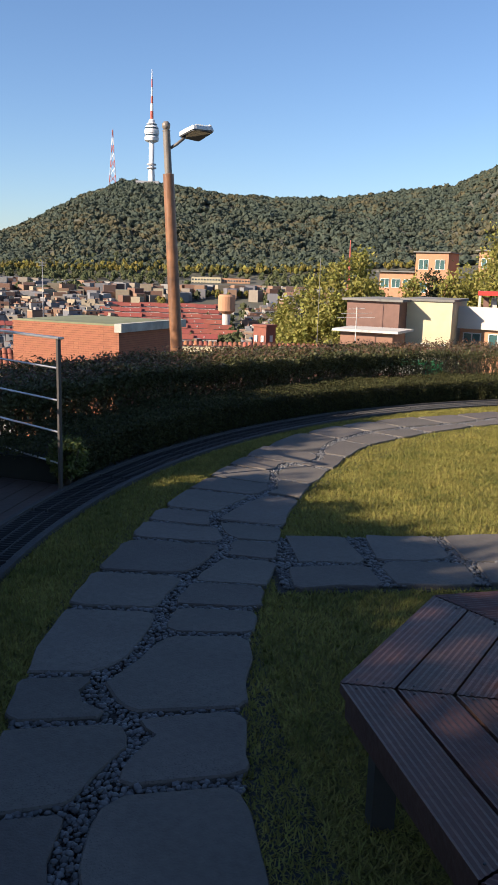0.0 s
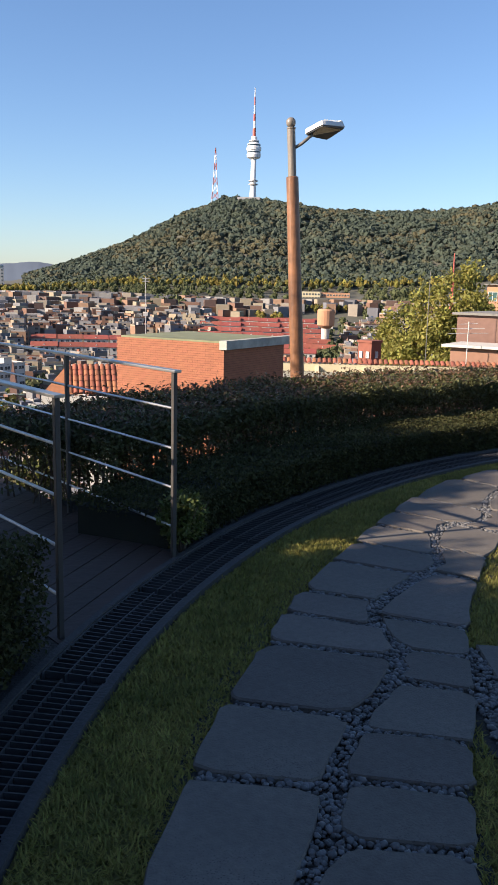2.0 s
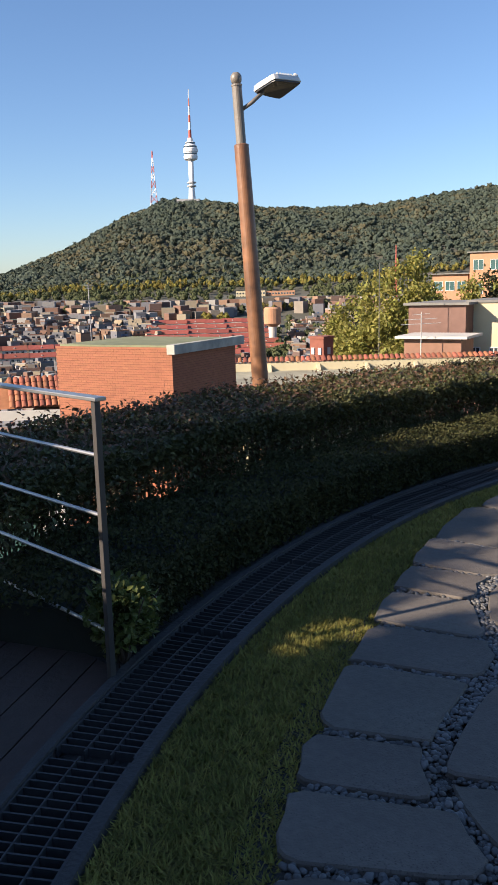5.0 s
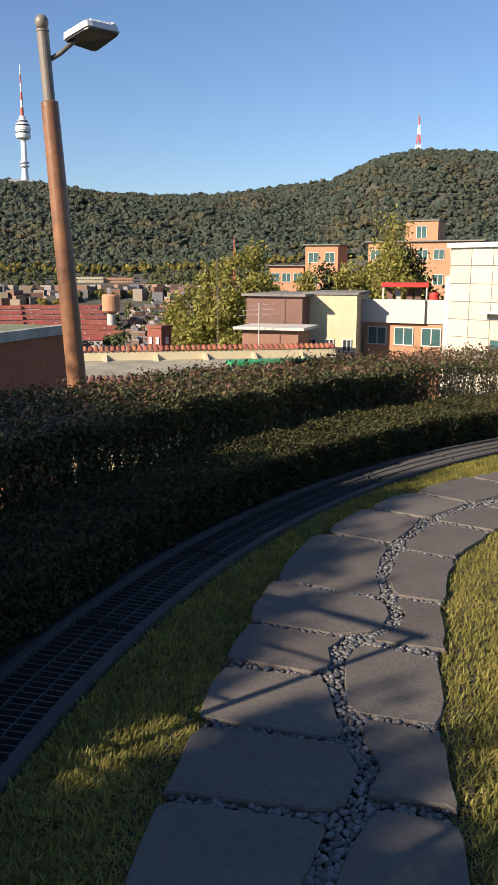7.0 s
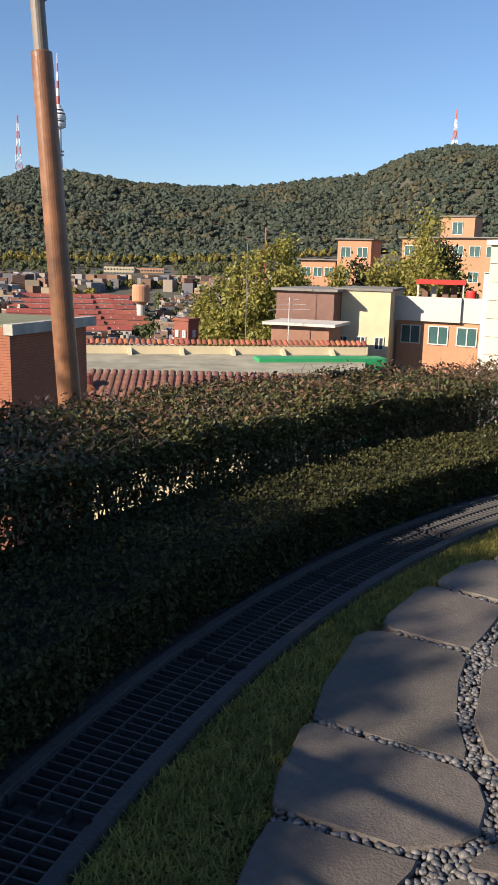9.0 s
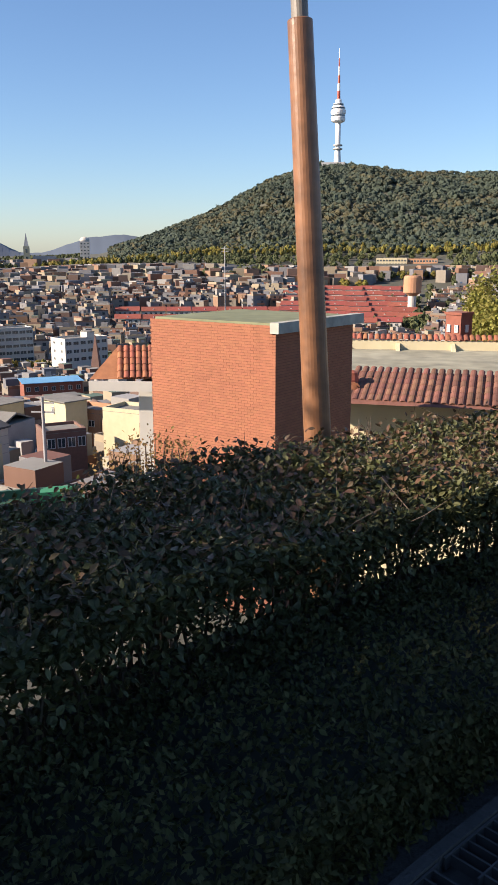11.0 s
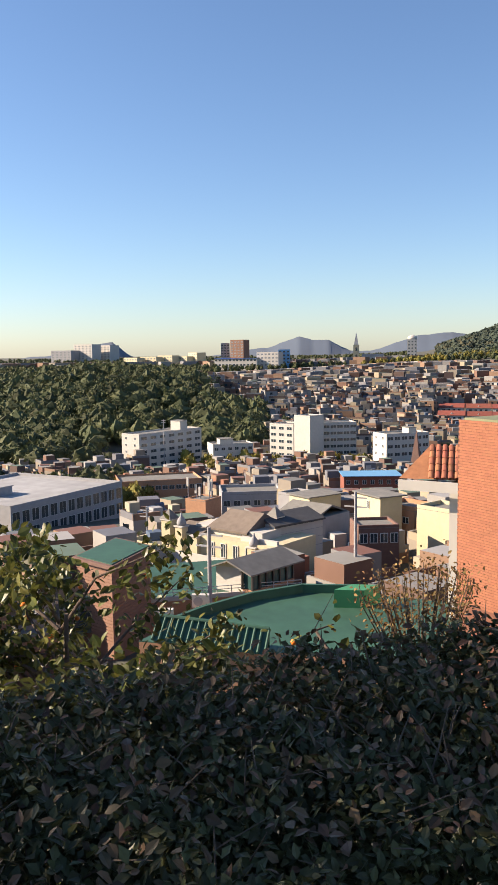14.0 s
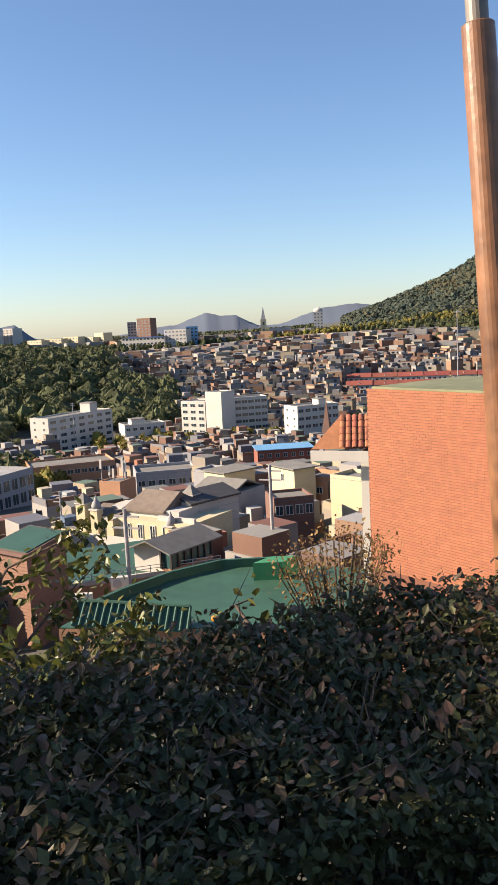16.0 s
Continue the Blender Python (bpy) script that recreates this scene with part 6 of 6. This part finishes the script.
facing("pink_school", "long pinkish school wing at the foot of the hill", (4.75, 803), (6.7, 803), -4.5, 11, 12, M_SANDBR, eye=EYE_B, front=(3, 10, 1.8, 1.6, 1.0, 3.4))


# right-hand neighbours
def clay_tiles(parent, a, b, za, zb, out, rows, m, name="roof_tile"):
    """Rows of half-round tiles on a slope from the line a-b outwards and down."""
    d = b - a
    n = max(2, int(d.length / 0.27))
    d.normalize()
    nrm = Vector((0, 0, 1)).cross(d) * -1
    if nrm.dot(out) < 0:
        nrm = -nrm
    run = out.length / rows
    drop = (zb - za) / rows
    me = None
    pts = [(0.125 * math.cos(math.pi * k / 6), 0.09 * math.sin(math.pi * k / 6)) for k in range(7)]
    v = [(x, 0, z) for x, z in pts] + [(x * 0.9, run * 1.12, z * 0.9) for x, z in pts] + [(x * 0.8, 0, z * 0.75) for x, z in pts]
    f = [(k, k + 1, k + 8, k + 7) for k in range(6)] + [(k + 14, k + 15, k + 1, k) for k in range(6)]
    me = mesh_of(name, v, f, [m], smooth=False)
    slope = math.degrees(math.atan2(-drop, run))
    yaw = math.degrees(math.atan2(nrm.y, nrm.x)) + 90
    for r in range(rows):
        for k in range(n):
            q = a + d * ((k + 0.5) * (b - a).length / n) + nrm * (run * (r + 1))
            part(name, me, parent, m=pose(q.x, q.y, za + drop * (r + 1), slope, 0, yaw))


def roof_terrace_house():
    E = EYE_C
    Z = -2.9
    t = thing("roof_terrace_house", "house with a grey roof terrace and clay-tiled edges", "house")
    A, B, C, D = at(-2.0, 31, E), at(21, 31, E), at(21, 42, E), at(-2.0, 40, E)
    ring = [(p.x, p.y) for p in (A, B, C, D)]
    part("wall", Acc().prism(ring, -14, Z - 0.05).mesh("wall", M_CREAM), t)
    part("roof", Acc().prism(ring, Z - 0.05, Z).mesh("roof", mat("stained_roof_slab", (0.27, 0.26, 0.19), 0.9, 0.4, 1.2, 0.2, coarse=0.3)), t, "stained grey-green roof slab")
    u = (C - D).normalized()
    n = Vector((u.y, -u.x, 0))
    part("parapet", Acc().prism([(D.x, D.y), (C.x, C.y), (C.x + n.x * 0.2, C.y + n.y * 0.2), (D.x + n.x * 0.2, D.y + n.y * 0.2)], Z, Z + 0.42).mesh("parapet", M_CREAM), t, "cream parapet")
    for k in range(6):
        q = D + u * ((C - D).length * (k + 0.7) / 6.5)
        part("bracket", Acc().add([(q.x, q.y, Z), (q.x, q.y, Z + 0.4), (q.x + n.x * 0.9, q.y + n.y * 0.9, Z), (q.x + u.x * 0.18, q.y + u.y * 0.18, Z), (q.x + u.x * 0.18, q.y + u.y * 0.18, Z + 0.4), (q.x + u.x * 0.18 + n.x * 0.9, q.y + u.y * 0.18 + n.y * 0.9, Z)], [(0, 1, 2), (3, 5, 4), (0, 3, 4, 1), (1, 4, 5, 2), (0, 2, 5, 3)]).mesh("bracket", M_CREAM), t)
    clay_tiles(t, D + n * -0.25, C + n * -0.25, Z + 0.62, Z + 0.44, n * 0.5, 1, M_TILE, "coping_tile")
    # front slope
    u2 = (B - A).normalized()
    n2 = Vector((u2.y, -u2.x, 0))
    part("slope", Acc().add([(A.x, A.y, Z + 0.22), (B.x, B.y, Z + 0.22), (B.x + n2.x * 2.4, B.y + n2.y * 2.4, Z - 0.6), (A.x + n2.x * 2.4, A.y + n2.y * 2.4, Z - 0.6), (A.x, A.y, Z - 1), (B.x, B.y, Z - 1)], [(0, 1, 2, 3), (0, 4, 5, 1), (3, 2, 5, 4), (0, 3, 4), (1, 5, 2)]).mesh("slope", M_TILEDK), t, "brown tiled roof slope")
    clay_tiles(t, at(1.5, 31, E), B, Z + 0.28, Z - 0.54, n2 * 2.4, 6, M_TILEDK)
    hip = at(1.2, 29.6, E)
    o = thing("ridge_ornament", "orange clay ridge-end ornament on the tiled roof", "ornament", m=pose(hip.x, hip.y, Z - 0.05))
    part("block", Acc().lathe([(0.26, -0.3), (0.28, 0.1), (0.24, 0.35), (0.1, 0.42)], 12).mesh("block", M_TILE), o)
    part("rosette", Acc().lathe([(0.24, 0), (0.24, 0.08), (0.16, 0.08), (0.16, 0.12), (0.05, 0.14)], 14).mesh("rosette", M_TILE), o, m=pose(0.1, -0.25, -0.2, 90, 0, 0))
    a2, b2 = at(-1.5, 29.4, E), at(1.0, 29.4, E)
    clay_tiles(t, a2, b2, Z - 0.25, Z - 0.75, Vector((0, -1.2, 0)), 2, M_TILE, "eave_tile")
    part("eave_board", Acc().box(a2.x, b2.x, a2.y - 1.25, a2.y - 1.15, Z - 1.15, Z - 0.8).mesh("eave_board", M_WHITEW), t)


roof_terrace_house()


def side_tile_roof():
    t = thing("tiled_porch", "clay-tiled porch roof with a white eave", "porch")
    a, b = at(-15.6, 38.5), at(-11.0, 38.5)
    part("slab", Acc().add([(a.x, a.y, -2.75), (b.x, b.y, -2.75), (b.x + 0.3, b.y - 2.0, -4.0), (a.x - 0.8, a.y - 2.0, -4.0), (a.x, a.y, -4.2), (b.x, b.y, -4.2)], [(0, 1, 2, 3), (0, 4, 5, 1), (3, 2, 5, 4), (0, 3, 4), (1, 5, 2)]).mesh("slab", M_TILE), t)
    clay_tiles(t, a, b, -2.7, -3.95, Vector((0, -2.0, 0)), 5, M_TILE)
    part("eave_board", Acc().box(a.x - 0.8, b.x + 0.3, a.y - 2.15, a.y - 2.0, -4.5, -4.05).mesh("eave_board", M_WHITEW), t)
    part("wall", Acc().box(a.x + 1.3, b.x, a.y - 1.4, a.y + 1, -14, -4.2).mesh("wall", M_WHITEW), t)


side_tile_roof()
rb = facing("brick_chimney_house", "small red brick roof hut with two dark openings", (7.55, 49), (8.5, 48.4), -1.7, 3, 1.0, M_REDBR, eye=EYE_B, roof=M_REDBR, roof_over=0.06, parapet=0, front=(1, 2, 0.22, 0.4, 0.55, 2), side=(1, 1, 0.22, 0.4, 0.55, 2))
hb = facing("brown_house", "brown-clad house with a dark mono-pitch roof", (14.34, 49.6), (18.15, 48.5), 0.12, 6, 6, M_BROWN, eye=EYE_B, roof=M_ROOFGR, roof_over=0.25, parapet=0)
hc = facing("cream_cottage", "cream rendered house with small barred windows", (18.25, 50), (21.85, 49.5), 0.2, 7, 6, M_CREAM, eye=EYE_B, roof=M_ROOFGR, roof_over=0.1, parapet=0, front=(1, 3, 0.55, 0.75, 2.6, 2.4))
ht = facing("roof_hut", "tan roof hut under a thick white slab", (14.05, 45.5), (17.9, 44.6), -1.55, 5, 2.6, M_BROWN2, eye=EYE_B, roof=M_WHITEW, roof_over=0.4, parapet=0, front=(1, 1, 0.5, 0.6, 1.8, 2))
tb = facing("balcony_house", "sand-coloured house with a white balcony front and teal glass", (22.4, 52), (27.8, 50.5), -1.5, 6, 6, M_SANDBR, eye=EYE_B, parapet=0, front=(1, 3, 1.2, 1.1, 0.25, 3), glass=M_TEAL)
part("balcony_front", Acc().box(-2.6, 1.3, -0.3, -0.1, 6.0, 7.4).box(1.3, 2.45, -0.1, 0.1, 6.0, 7.4).mesh("balcony_front", M_WHITEW), tb, "plain white balcony panel")
aw = at(25.0, 52.5, EYE_B)
t = thing("red_awning", "red awning on four white posts over hung laundry", "awning", m=pose(aw.x, aw.y, -0.1, 0, 0, -25))
part("canopy", Acc().box(-1.4, 1.4, -0.9, 0.9, 0.72, 0.98).mesh("canopy", M_RED), t)
for px, py in ((-1.3, -0.8), (1.3, -0.8), (-1.3, 0.8), (1.3, 0.8)):
    part("post", Acc().box(px - 0.04, px + 0.04, py - 0.04, py + 0.04, -1.4, 0.72).mesh("post", M_WHITEW), t)
for px in (-0.9, -0.4, 0.3, 0.8):
    part("laundry", Acc().box(px - 0.18, px + 0.18, -0.03, 0.03, -0.3, 0.6).mesh("laundry", M_BROWN if px != -0.4 else M_WHITEW), t)
bt = at(26.95, 51, EYE_B)
solid("red_barrel", Acc().lathe([(0.28, -1.5), (0.3, 0.2), (0.27, 0.3), (0.05, 0.34)], 14, c=(bt.x, bt.y)).mesh("red_barrel", M_RED), "red plastic water barrel on the balcony", "barrel")


M_PANEL = mat("pale_stone_panel", (0.47, 0.43, 0.335), 0.7, 0.12, 1.5, rand=0.07)


def panel_building():
    E = EYE_B
    a, b = at(27.9, 46, E), at(33.5, 43, E)
    m = (a + b) / 2
    w = (b - a).length
    t = thing("stone_clad_building", "pale stone-clad building with large square panels", "building", m=pose(m.x, m.y, 0, 0, 0, math.degrees(math.atan2(b.y - a.y, b.x - a.x))))
    part("wall", Acc().box(-w / 2, w / 2, 0.03, 8, -12, 2.75).mesh("wall", M_ROOFGR), t)
    part("cornice", Acc().box(-w / 2 - 0.15, w / 2 + 0.15, -0.2, 8, 2.75, 3.0).mesh("cornice", M_WHITEW), t)
    ph = 0.92
    for r in range(8):
        for c in range(4):
            x0, x1 = -w / 2 + w * c / 4 + 0.016, -w / 2 + w * (c + 1) / 4 - 0.016
            z1 = 2.74 - ph * r
            part("panel", Acc().box(x0, x1, -0.01, 0.03, z1 - ph + 0.034, z1).mesh("panel", M_PANEL), t)
    part("canopy", Acc().box(-0.2, w / 2, -0.7, -0.02, -0.55, -0.4).mesh("canopy", M_WHITEW), t)
    part("window", Acc().box(0.1, w / 2, -0.05, -0.015, -2.6, -1.9).mesh("window", M_TEAL), t)
    part("pilaster", Acc().box(-w / 2 - 0.6, -w / 2, 0.4, 2, -12, 1.3).mesh("pilaster", M_WHITEW), t)


panel_building()
facing("brick_villa", "sand-orange brick villa with flat roofs above the trees", (18.3, 110), (20.5, 109), 4.9, 14, 6, M_SANDBR, eye=EYE_B, roof_over=0.3, parapet=0, front=(4, 2, 1.3, 1.3, 0.9, 3.0), glass=M_TEAL)
facing("brick_villa", "low sand-orange brick wing with a dark roof", (15.9, 112), (18.2, 111), 2.3, 12, 6, M_SANDBR, eye=EYE_B, roof_over=0.4, parapet=0, front=(2, 3, 1.2, 1.2, 0.9, 3.0), glass=M_TEAL)
facing("brick_apartment", "sand-orange brick apartment house with a roof tower", (22.5, 108), (29.8, 104), 5.2, 16, 10, M_SANDBR, eye=EYE_B, roof_over=0.4, parapet=0, front=(4, 7, 1.3, 1.3, 0.9, 3.0), glass=M_TEAL)
facing("brick_roof_tower", "square sand-orange roof tower with one window", (24.9, 108), (27.0, 107), 7.75, 3, 4, M_SANDBR, eye=EYE_B, roof_over=0.2, parapet=0, front=(1, 1, 1.3, 1.5, 0.6, 3.0), glass=M_TEAL)
tp = at(17.5, 40, EYE_B)
solid("green_tarpaulin", Acc().box(tp.x - 3.0, tp.x + 3.2, tp.y, tp.y + 1.2, -8, -2.72).mesh("green_tarpaulin", mat("green_sheet", (0.03, 0.28, 0.10), 0.5, 0.15, 2)), "bright green sheeting along a roof edge", "sheeting")
ap = at(12.34, 46, EYE_B)
t = thing("antenna_pole", "thin roof antenna pole", "antenna", m=pose(ap.x, ap.y, 0))
part("pole", Acc().tube([(0, 0, -4), (0, 0, 2.55)], 0.02, 6).mesh("pole", M_ROOFGR), t)
ay = at(15.2, 44, EYE_B)
t = thing("tv_antenna", "old spindly television antenna", "antenna", m=pose(ay.x, ay.y, 0))
part("pole", Acc().tube([(0, 0, -3.6), (0, 0, -0.1)], 0.025, 6).mesh("pole", M_FRAME), t)
for z, l in ((-0.25, 0.5), (-0.5, 0.9), (-0.75, 1.1)):
    part("arm", Acc().tube([(-l, 0, z), (l, 0.1, z + 0.05)], 0.015, 6).mesh("arm", M_FRAME), t)
lattice_mast("lattice_mast", "red steel lattice mast below the hill", *at(13.5, 300, EYE_B)[:2], -12, 14.1, 0.5, 5)


# ---- trees ----
vr = np.random.default_rng(55)


def tree(name, label, x, y, z0, h, spread, leaf_m, n, leaf, tall=1.0, group=""):
    """Tapered trunk, limbs, and a crown of loose leaf clumps along the limbs."""
    t = thing(name, label, "tree", group, m=pose(x, y, z0))
    acc = Acc()
    acc.tube([(0, 0, -0.5), (0.02 * h, 0, h * 0.3), (0, 0.02 * h, h * 0.62), (0, 0, h * 0.97)], [0.035 * h * 0.6, 0.026 * h * 0.6, 0.016 * h * 0.6, 0.01], 8)
    part("trunk", acc.mesh("trunk", M_BARK), t)
    cl = []
    nl = 16
    for k in range(nl):
        a = 2.4 * k + vr.normal(0, 0.2)
        zb = h * (0.22 + 0.6 * k / nl)
        ln = spread * (1.0 - 0.72 * (k / nl) ** 1.4) * vr.uniform(0.7, 1.1)
        up = ln * vr.uniform(0.35, 0.9) * tall
        p0, p1 = Vector((0, 0, zb)), Vector((math.cos(a) * ln, math.sin(a) * ln, zb + up))
        pm = (p0 + p1) / 2 + Vector((0, 0, 0.08 * ln))
        part("limb", Acc().tube([p0, pm, p1], [0.010 * h, 0.006 * h, 0.002 * h], 5, close=False).mesh("limb", M_BARK), t)
        for s in (0.45, 0.7, 0.9, 1.05):
            cl.append(p0.lerp(p1, s) + Vector(vr.normal(0, 0.06 * spread, 3)))
    for k in range(6):
        cl.append(Vector((vr.normal(0, 0.1 * spread), vr.normal(0, 0.1 * spread), h * (0.85 + 0.03 * k))))
    c = np.array(cl)
    which = vr.integers(0, len(c), n)
    p = c[which] + vr.normal(0, 0.13 * spread, (n, 3)) * np.array([1, 1, 0.8])
    v, f = leaf_cloud(p, np.full(n, leaf), vr, 1.3, (LEAF4_V, LEAF4_F))
    part("crown", mesh_of("crown", v, f, [leaf_m]), t)
    return t


for az, d, ztop, sp, m in ((10.0, 78, -0.6, 3.6, M_GINKGO), (11.6, 74, 1.0, 4.0, M_GINKGO), (13.2, 72, 2.2, 4.0, M_GINKGO), (14.8, 73, 3.4, 4.0, M_GINKGO), (15.9, 78, 0.6, 3.4, M_GINKGO), (18.4, 80, 1.0, 3.8, M_GINKGO), (20.0, 82, 1.6, 4.0, M_TREEDK), (21.4, 80, 1.2, 3.8, M_GINKGO), (22.4, 82, 0.8, 3.6, M_GINKGO), (23.9, 84, 6.0, 5.4, M_GINKGO), (24.6, 78, 3.0, 4.2, M_GINKGO), (25.3, 80, 3.4, 3.4, M_TREEDK), (9.2, 92, -2.5, 3.6, M_GINKGO), (10.8, 100, -1.0, 4.4, M_TREEDK)):
    p = at(az, d, EYE_B)
    z0 = float(terrain(p.x, p.y))
    tree("ginkgo_tree" if m is M_GINKGO else "evergreen_tree", "tall yellow-green ginkgo tree between houses" if m is M_GINKGO else "dark green tree between houses", p.x, p.y, z0, ztop - z0, sp, m, 7500, 0.40, group="trees among the houses")


def persimmon(x, y, z0, h, seed, leafn, fruits, spread):
    r = np.random.default_rng(seed)
    t = thing("persimmon_tree", "persimmon tree with glossy leaves and orange fruit", "tree", "persimmon trees below the hedge", m=pose(x, y, z0))
    part("trunk", Acc().tube([(0, 0, -0.5), (0.1, 0, h * 0.35), (-0.05, 0.1, h * 0.6), (0.1, 0.0, h * 0.85)], [0.10, 0.08, 0.055, 0.02], 8).mesh("trunk", M_BARK), t)
    tips = []
    for k in range(26):
        a = r.uniform(0, 2 * np.pi)
        zb = h * r.uniform(0.5, 0.84)
        ln = spread * r.uniform(0.5, 1.0)
        p0 = Vector((0, 0, zb))
        p1 = Vector((math.cos(a) * ln, math.sin(a) * ln, min(zb + ln * r.uniform(0.1, 0.8), h)))
        pm = (p0 + p1) / 2 + Vector((r.normal(0, 0.08), r.normal(0, 0.08), 0.1))
        part("branch", Acc().tube([p0, pm, p1], [0.022, 0.014, 0.005], 6, close=False).mesh("branch", M_BARK), t)
        tips += [p0.lerp(p1, s) for s in (0.55, 0.75, 0.9, 1.0)]
    c = np.array(tips)
    p = c[r.integers(0, len(c), leafn)] + r.normal(0, 0.12, (leafn, 3))
    v, f = leaf_cloud(p, np.full(leafn, 0.12), r, 1.2)
    part("leaves", mesh_of("persimmon_leaves", v, f, [M_PERS]), t)["kind"] = "stuff"
    fm = Acc().lathe([(0.005, -0.026), (0.022, -0.02), (0.033, 0), (0.028, 0.018), (0.01, 0.026), (0.004, 0.026)], 12).mesh("fruit", M_FRUIT, smooth=True)
    for k in range(fruits):
        q = c[r.integers(0, len(c))] + r.normal(0, 0.06, 3) - np.array([0, 0, 0.06])
        part("fruit", fm, t, m=pose(*q, r.uniform(-15, 15), r.uniform(-15, 15), 0))


M_PERS = leaf_mat("persimmon_leaf", (0.11, 0.105, 0.025), (0.045, 0.06, 0.012), 0.4, 0.5, 0.25)
persimmon(-3.9, 14.6, -6.9, 7.0, 4, 3600, 18, 1.8)
persimmon(-5.2, 13.9, -6.9, 6.9, 6, 3200, 12, 1.6)
persimmon(-0.95, 14.7, -7.0, 7.15, 8, 150, 6, 0.55)
persimmon(-2.45, 13.7, -6.9, 6.8, 12, 2200, 9, 0.95)


def dry_shrub(x, y, z0, z1, spread):
    """A twiggy shrub that has lost most of its leaves."""
    r = np.random.default_rng(19)
    t = thing("dry_shrub", "half-bare shrub with brown withered leaves and thin twigs", "shrub", m=pose(x, y, 0))
    tips = []
    for k in range(40):
        a, ln = r.uniform(0, 2 * np.pi), spread * r.uniform(0.3, 1.0)
        zt = z1 - (z1 - z0) * 0.55 * (ln / spread) ** 1.5 * r.uniform(0.4, 1.0)
        p0, p1 = Vector((r.normal(0, 0.08), r.normal(0, 0.08), z0 - 5.8)), Vector((math.cos(a) * ln, math.sin(a) * ln, zt))
        pm = Vector((p1.x * 0.45, p1.y * 0.45, z0 - 0.3))
        part("branch", Acc().tube([p0, pm, p0.lerp(p1, 0.93) * 0.3 + p1 * 0.7 + Vector((0, 0, 0.05)), p1], [0.014, 0.010, 0.005, 0.002], 5, close=False).mesh("branch", M_TWIG), t)
        tips += [pm.lerp(p1, q) for q in (0.45, 0.6, 0.75, 0.9, 1.0)]
    c = np.array(tips)
    p = c[r.integers(0, len(c), 1500)] + r.normal(0, 0.07, (1500, 3))
    v, f = leaf_cloud(p, np.full(len(p), 0.042), r, 1.2)
    part("leaves", mesh_of("withered_leaves", v, f, [M_DRYLEAF]), t)["kind"] = "stuff"


M_DRYLEAF = leaf_mat("withered_leaf", (0.23, 0.135, 0.055), (0.13, 0.10, 0.035), 0.7, 0.4, 0.3)
dry_shrub(-0.5, 15.6, -0.9, -0.32, 0.62)

# woods and gardens among the far houses
cr = np.random.default_rng(66)
grp = [(-33.1, 420, 40, 60), (-29.5, 400, 30, 60), (-27, 390, 26, 60), (-14.9, 300, 16, 50), (-12.5, 330, 14, 40), (3.2, 420, 24, 50), (6.5, 480, 26, 60), (8.5, 560, 40, 80), (-6, 720, 30, 40), (-7.2, 800, 26, 50), (10, 700, 60, 80), (-40, 215, 14, 30), (-38, 240, 16, 30), (-43, 230, 20, 40), (-24, 330, 12, 16), (13, 400, 60, 120), (20, 420, 80, 140), (26, 300, 60, 120)]
allp = []
for az, d, w, n in grp:
    c = at(az, d)
    allp.append(np.stack([cr.normal(c.x, w / 2, n), cr.normal(c.y, w / 2, n)], -1))
p = np.concatenate(allp + [np.array(belt)])
v, f = crowns(on_ground(p, 3.5), cr.uniform(2.4, 4.8, len(p)), 34, cr, 1.1, 0.46)
solid("town_woods", mesh_of("town_woods", v, f, [M_PARK]), "dark green tree clumps between the houses", "woods", kind="stuff")
p = np.concatenate([np.stack([cr.normal(at(a, d).x, 9, 14), cr.normal(at(a, d).y, 9, 14)], -1) for a, d in ((-27, 360), (-41, 212), (-39, 205), (-37.6, 208), (-25.4, 300), (-22.5, 300), (-30, 300), (5, 690), (1, 640))])
v, f = crowns(on_ground(p, 3.5), cr.uniform(1.6, 3.2, len(p)), 80, cr, 1.3, 0.4)
solid("yellow_trees", mesh_of("yellow_trees", v, f, [M_TREEYL]), "yellowing autumn street trees", "trees", kind="stuff")
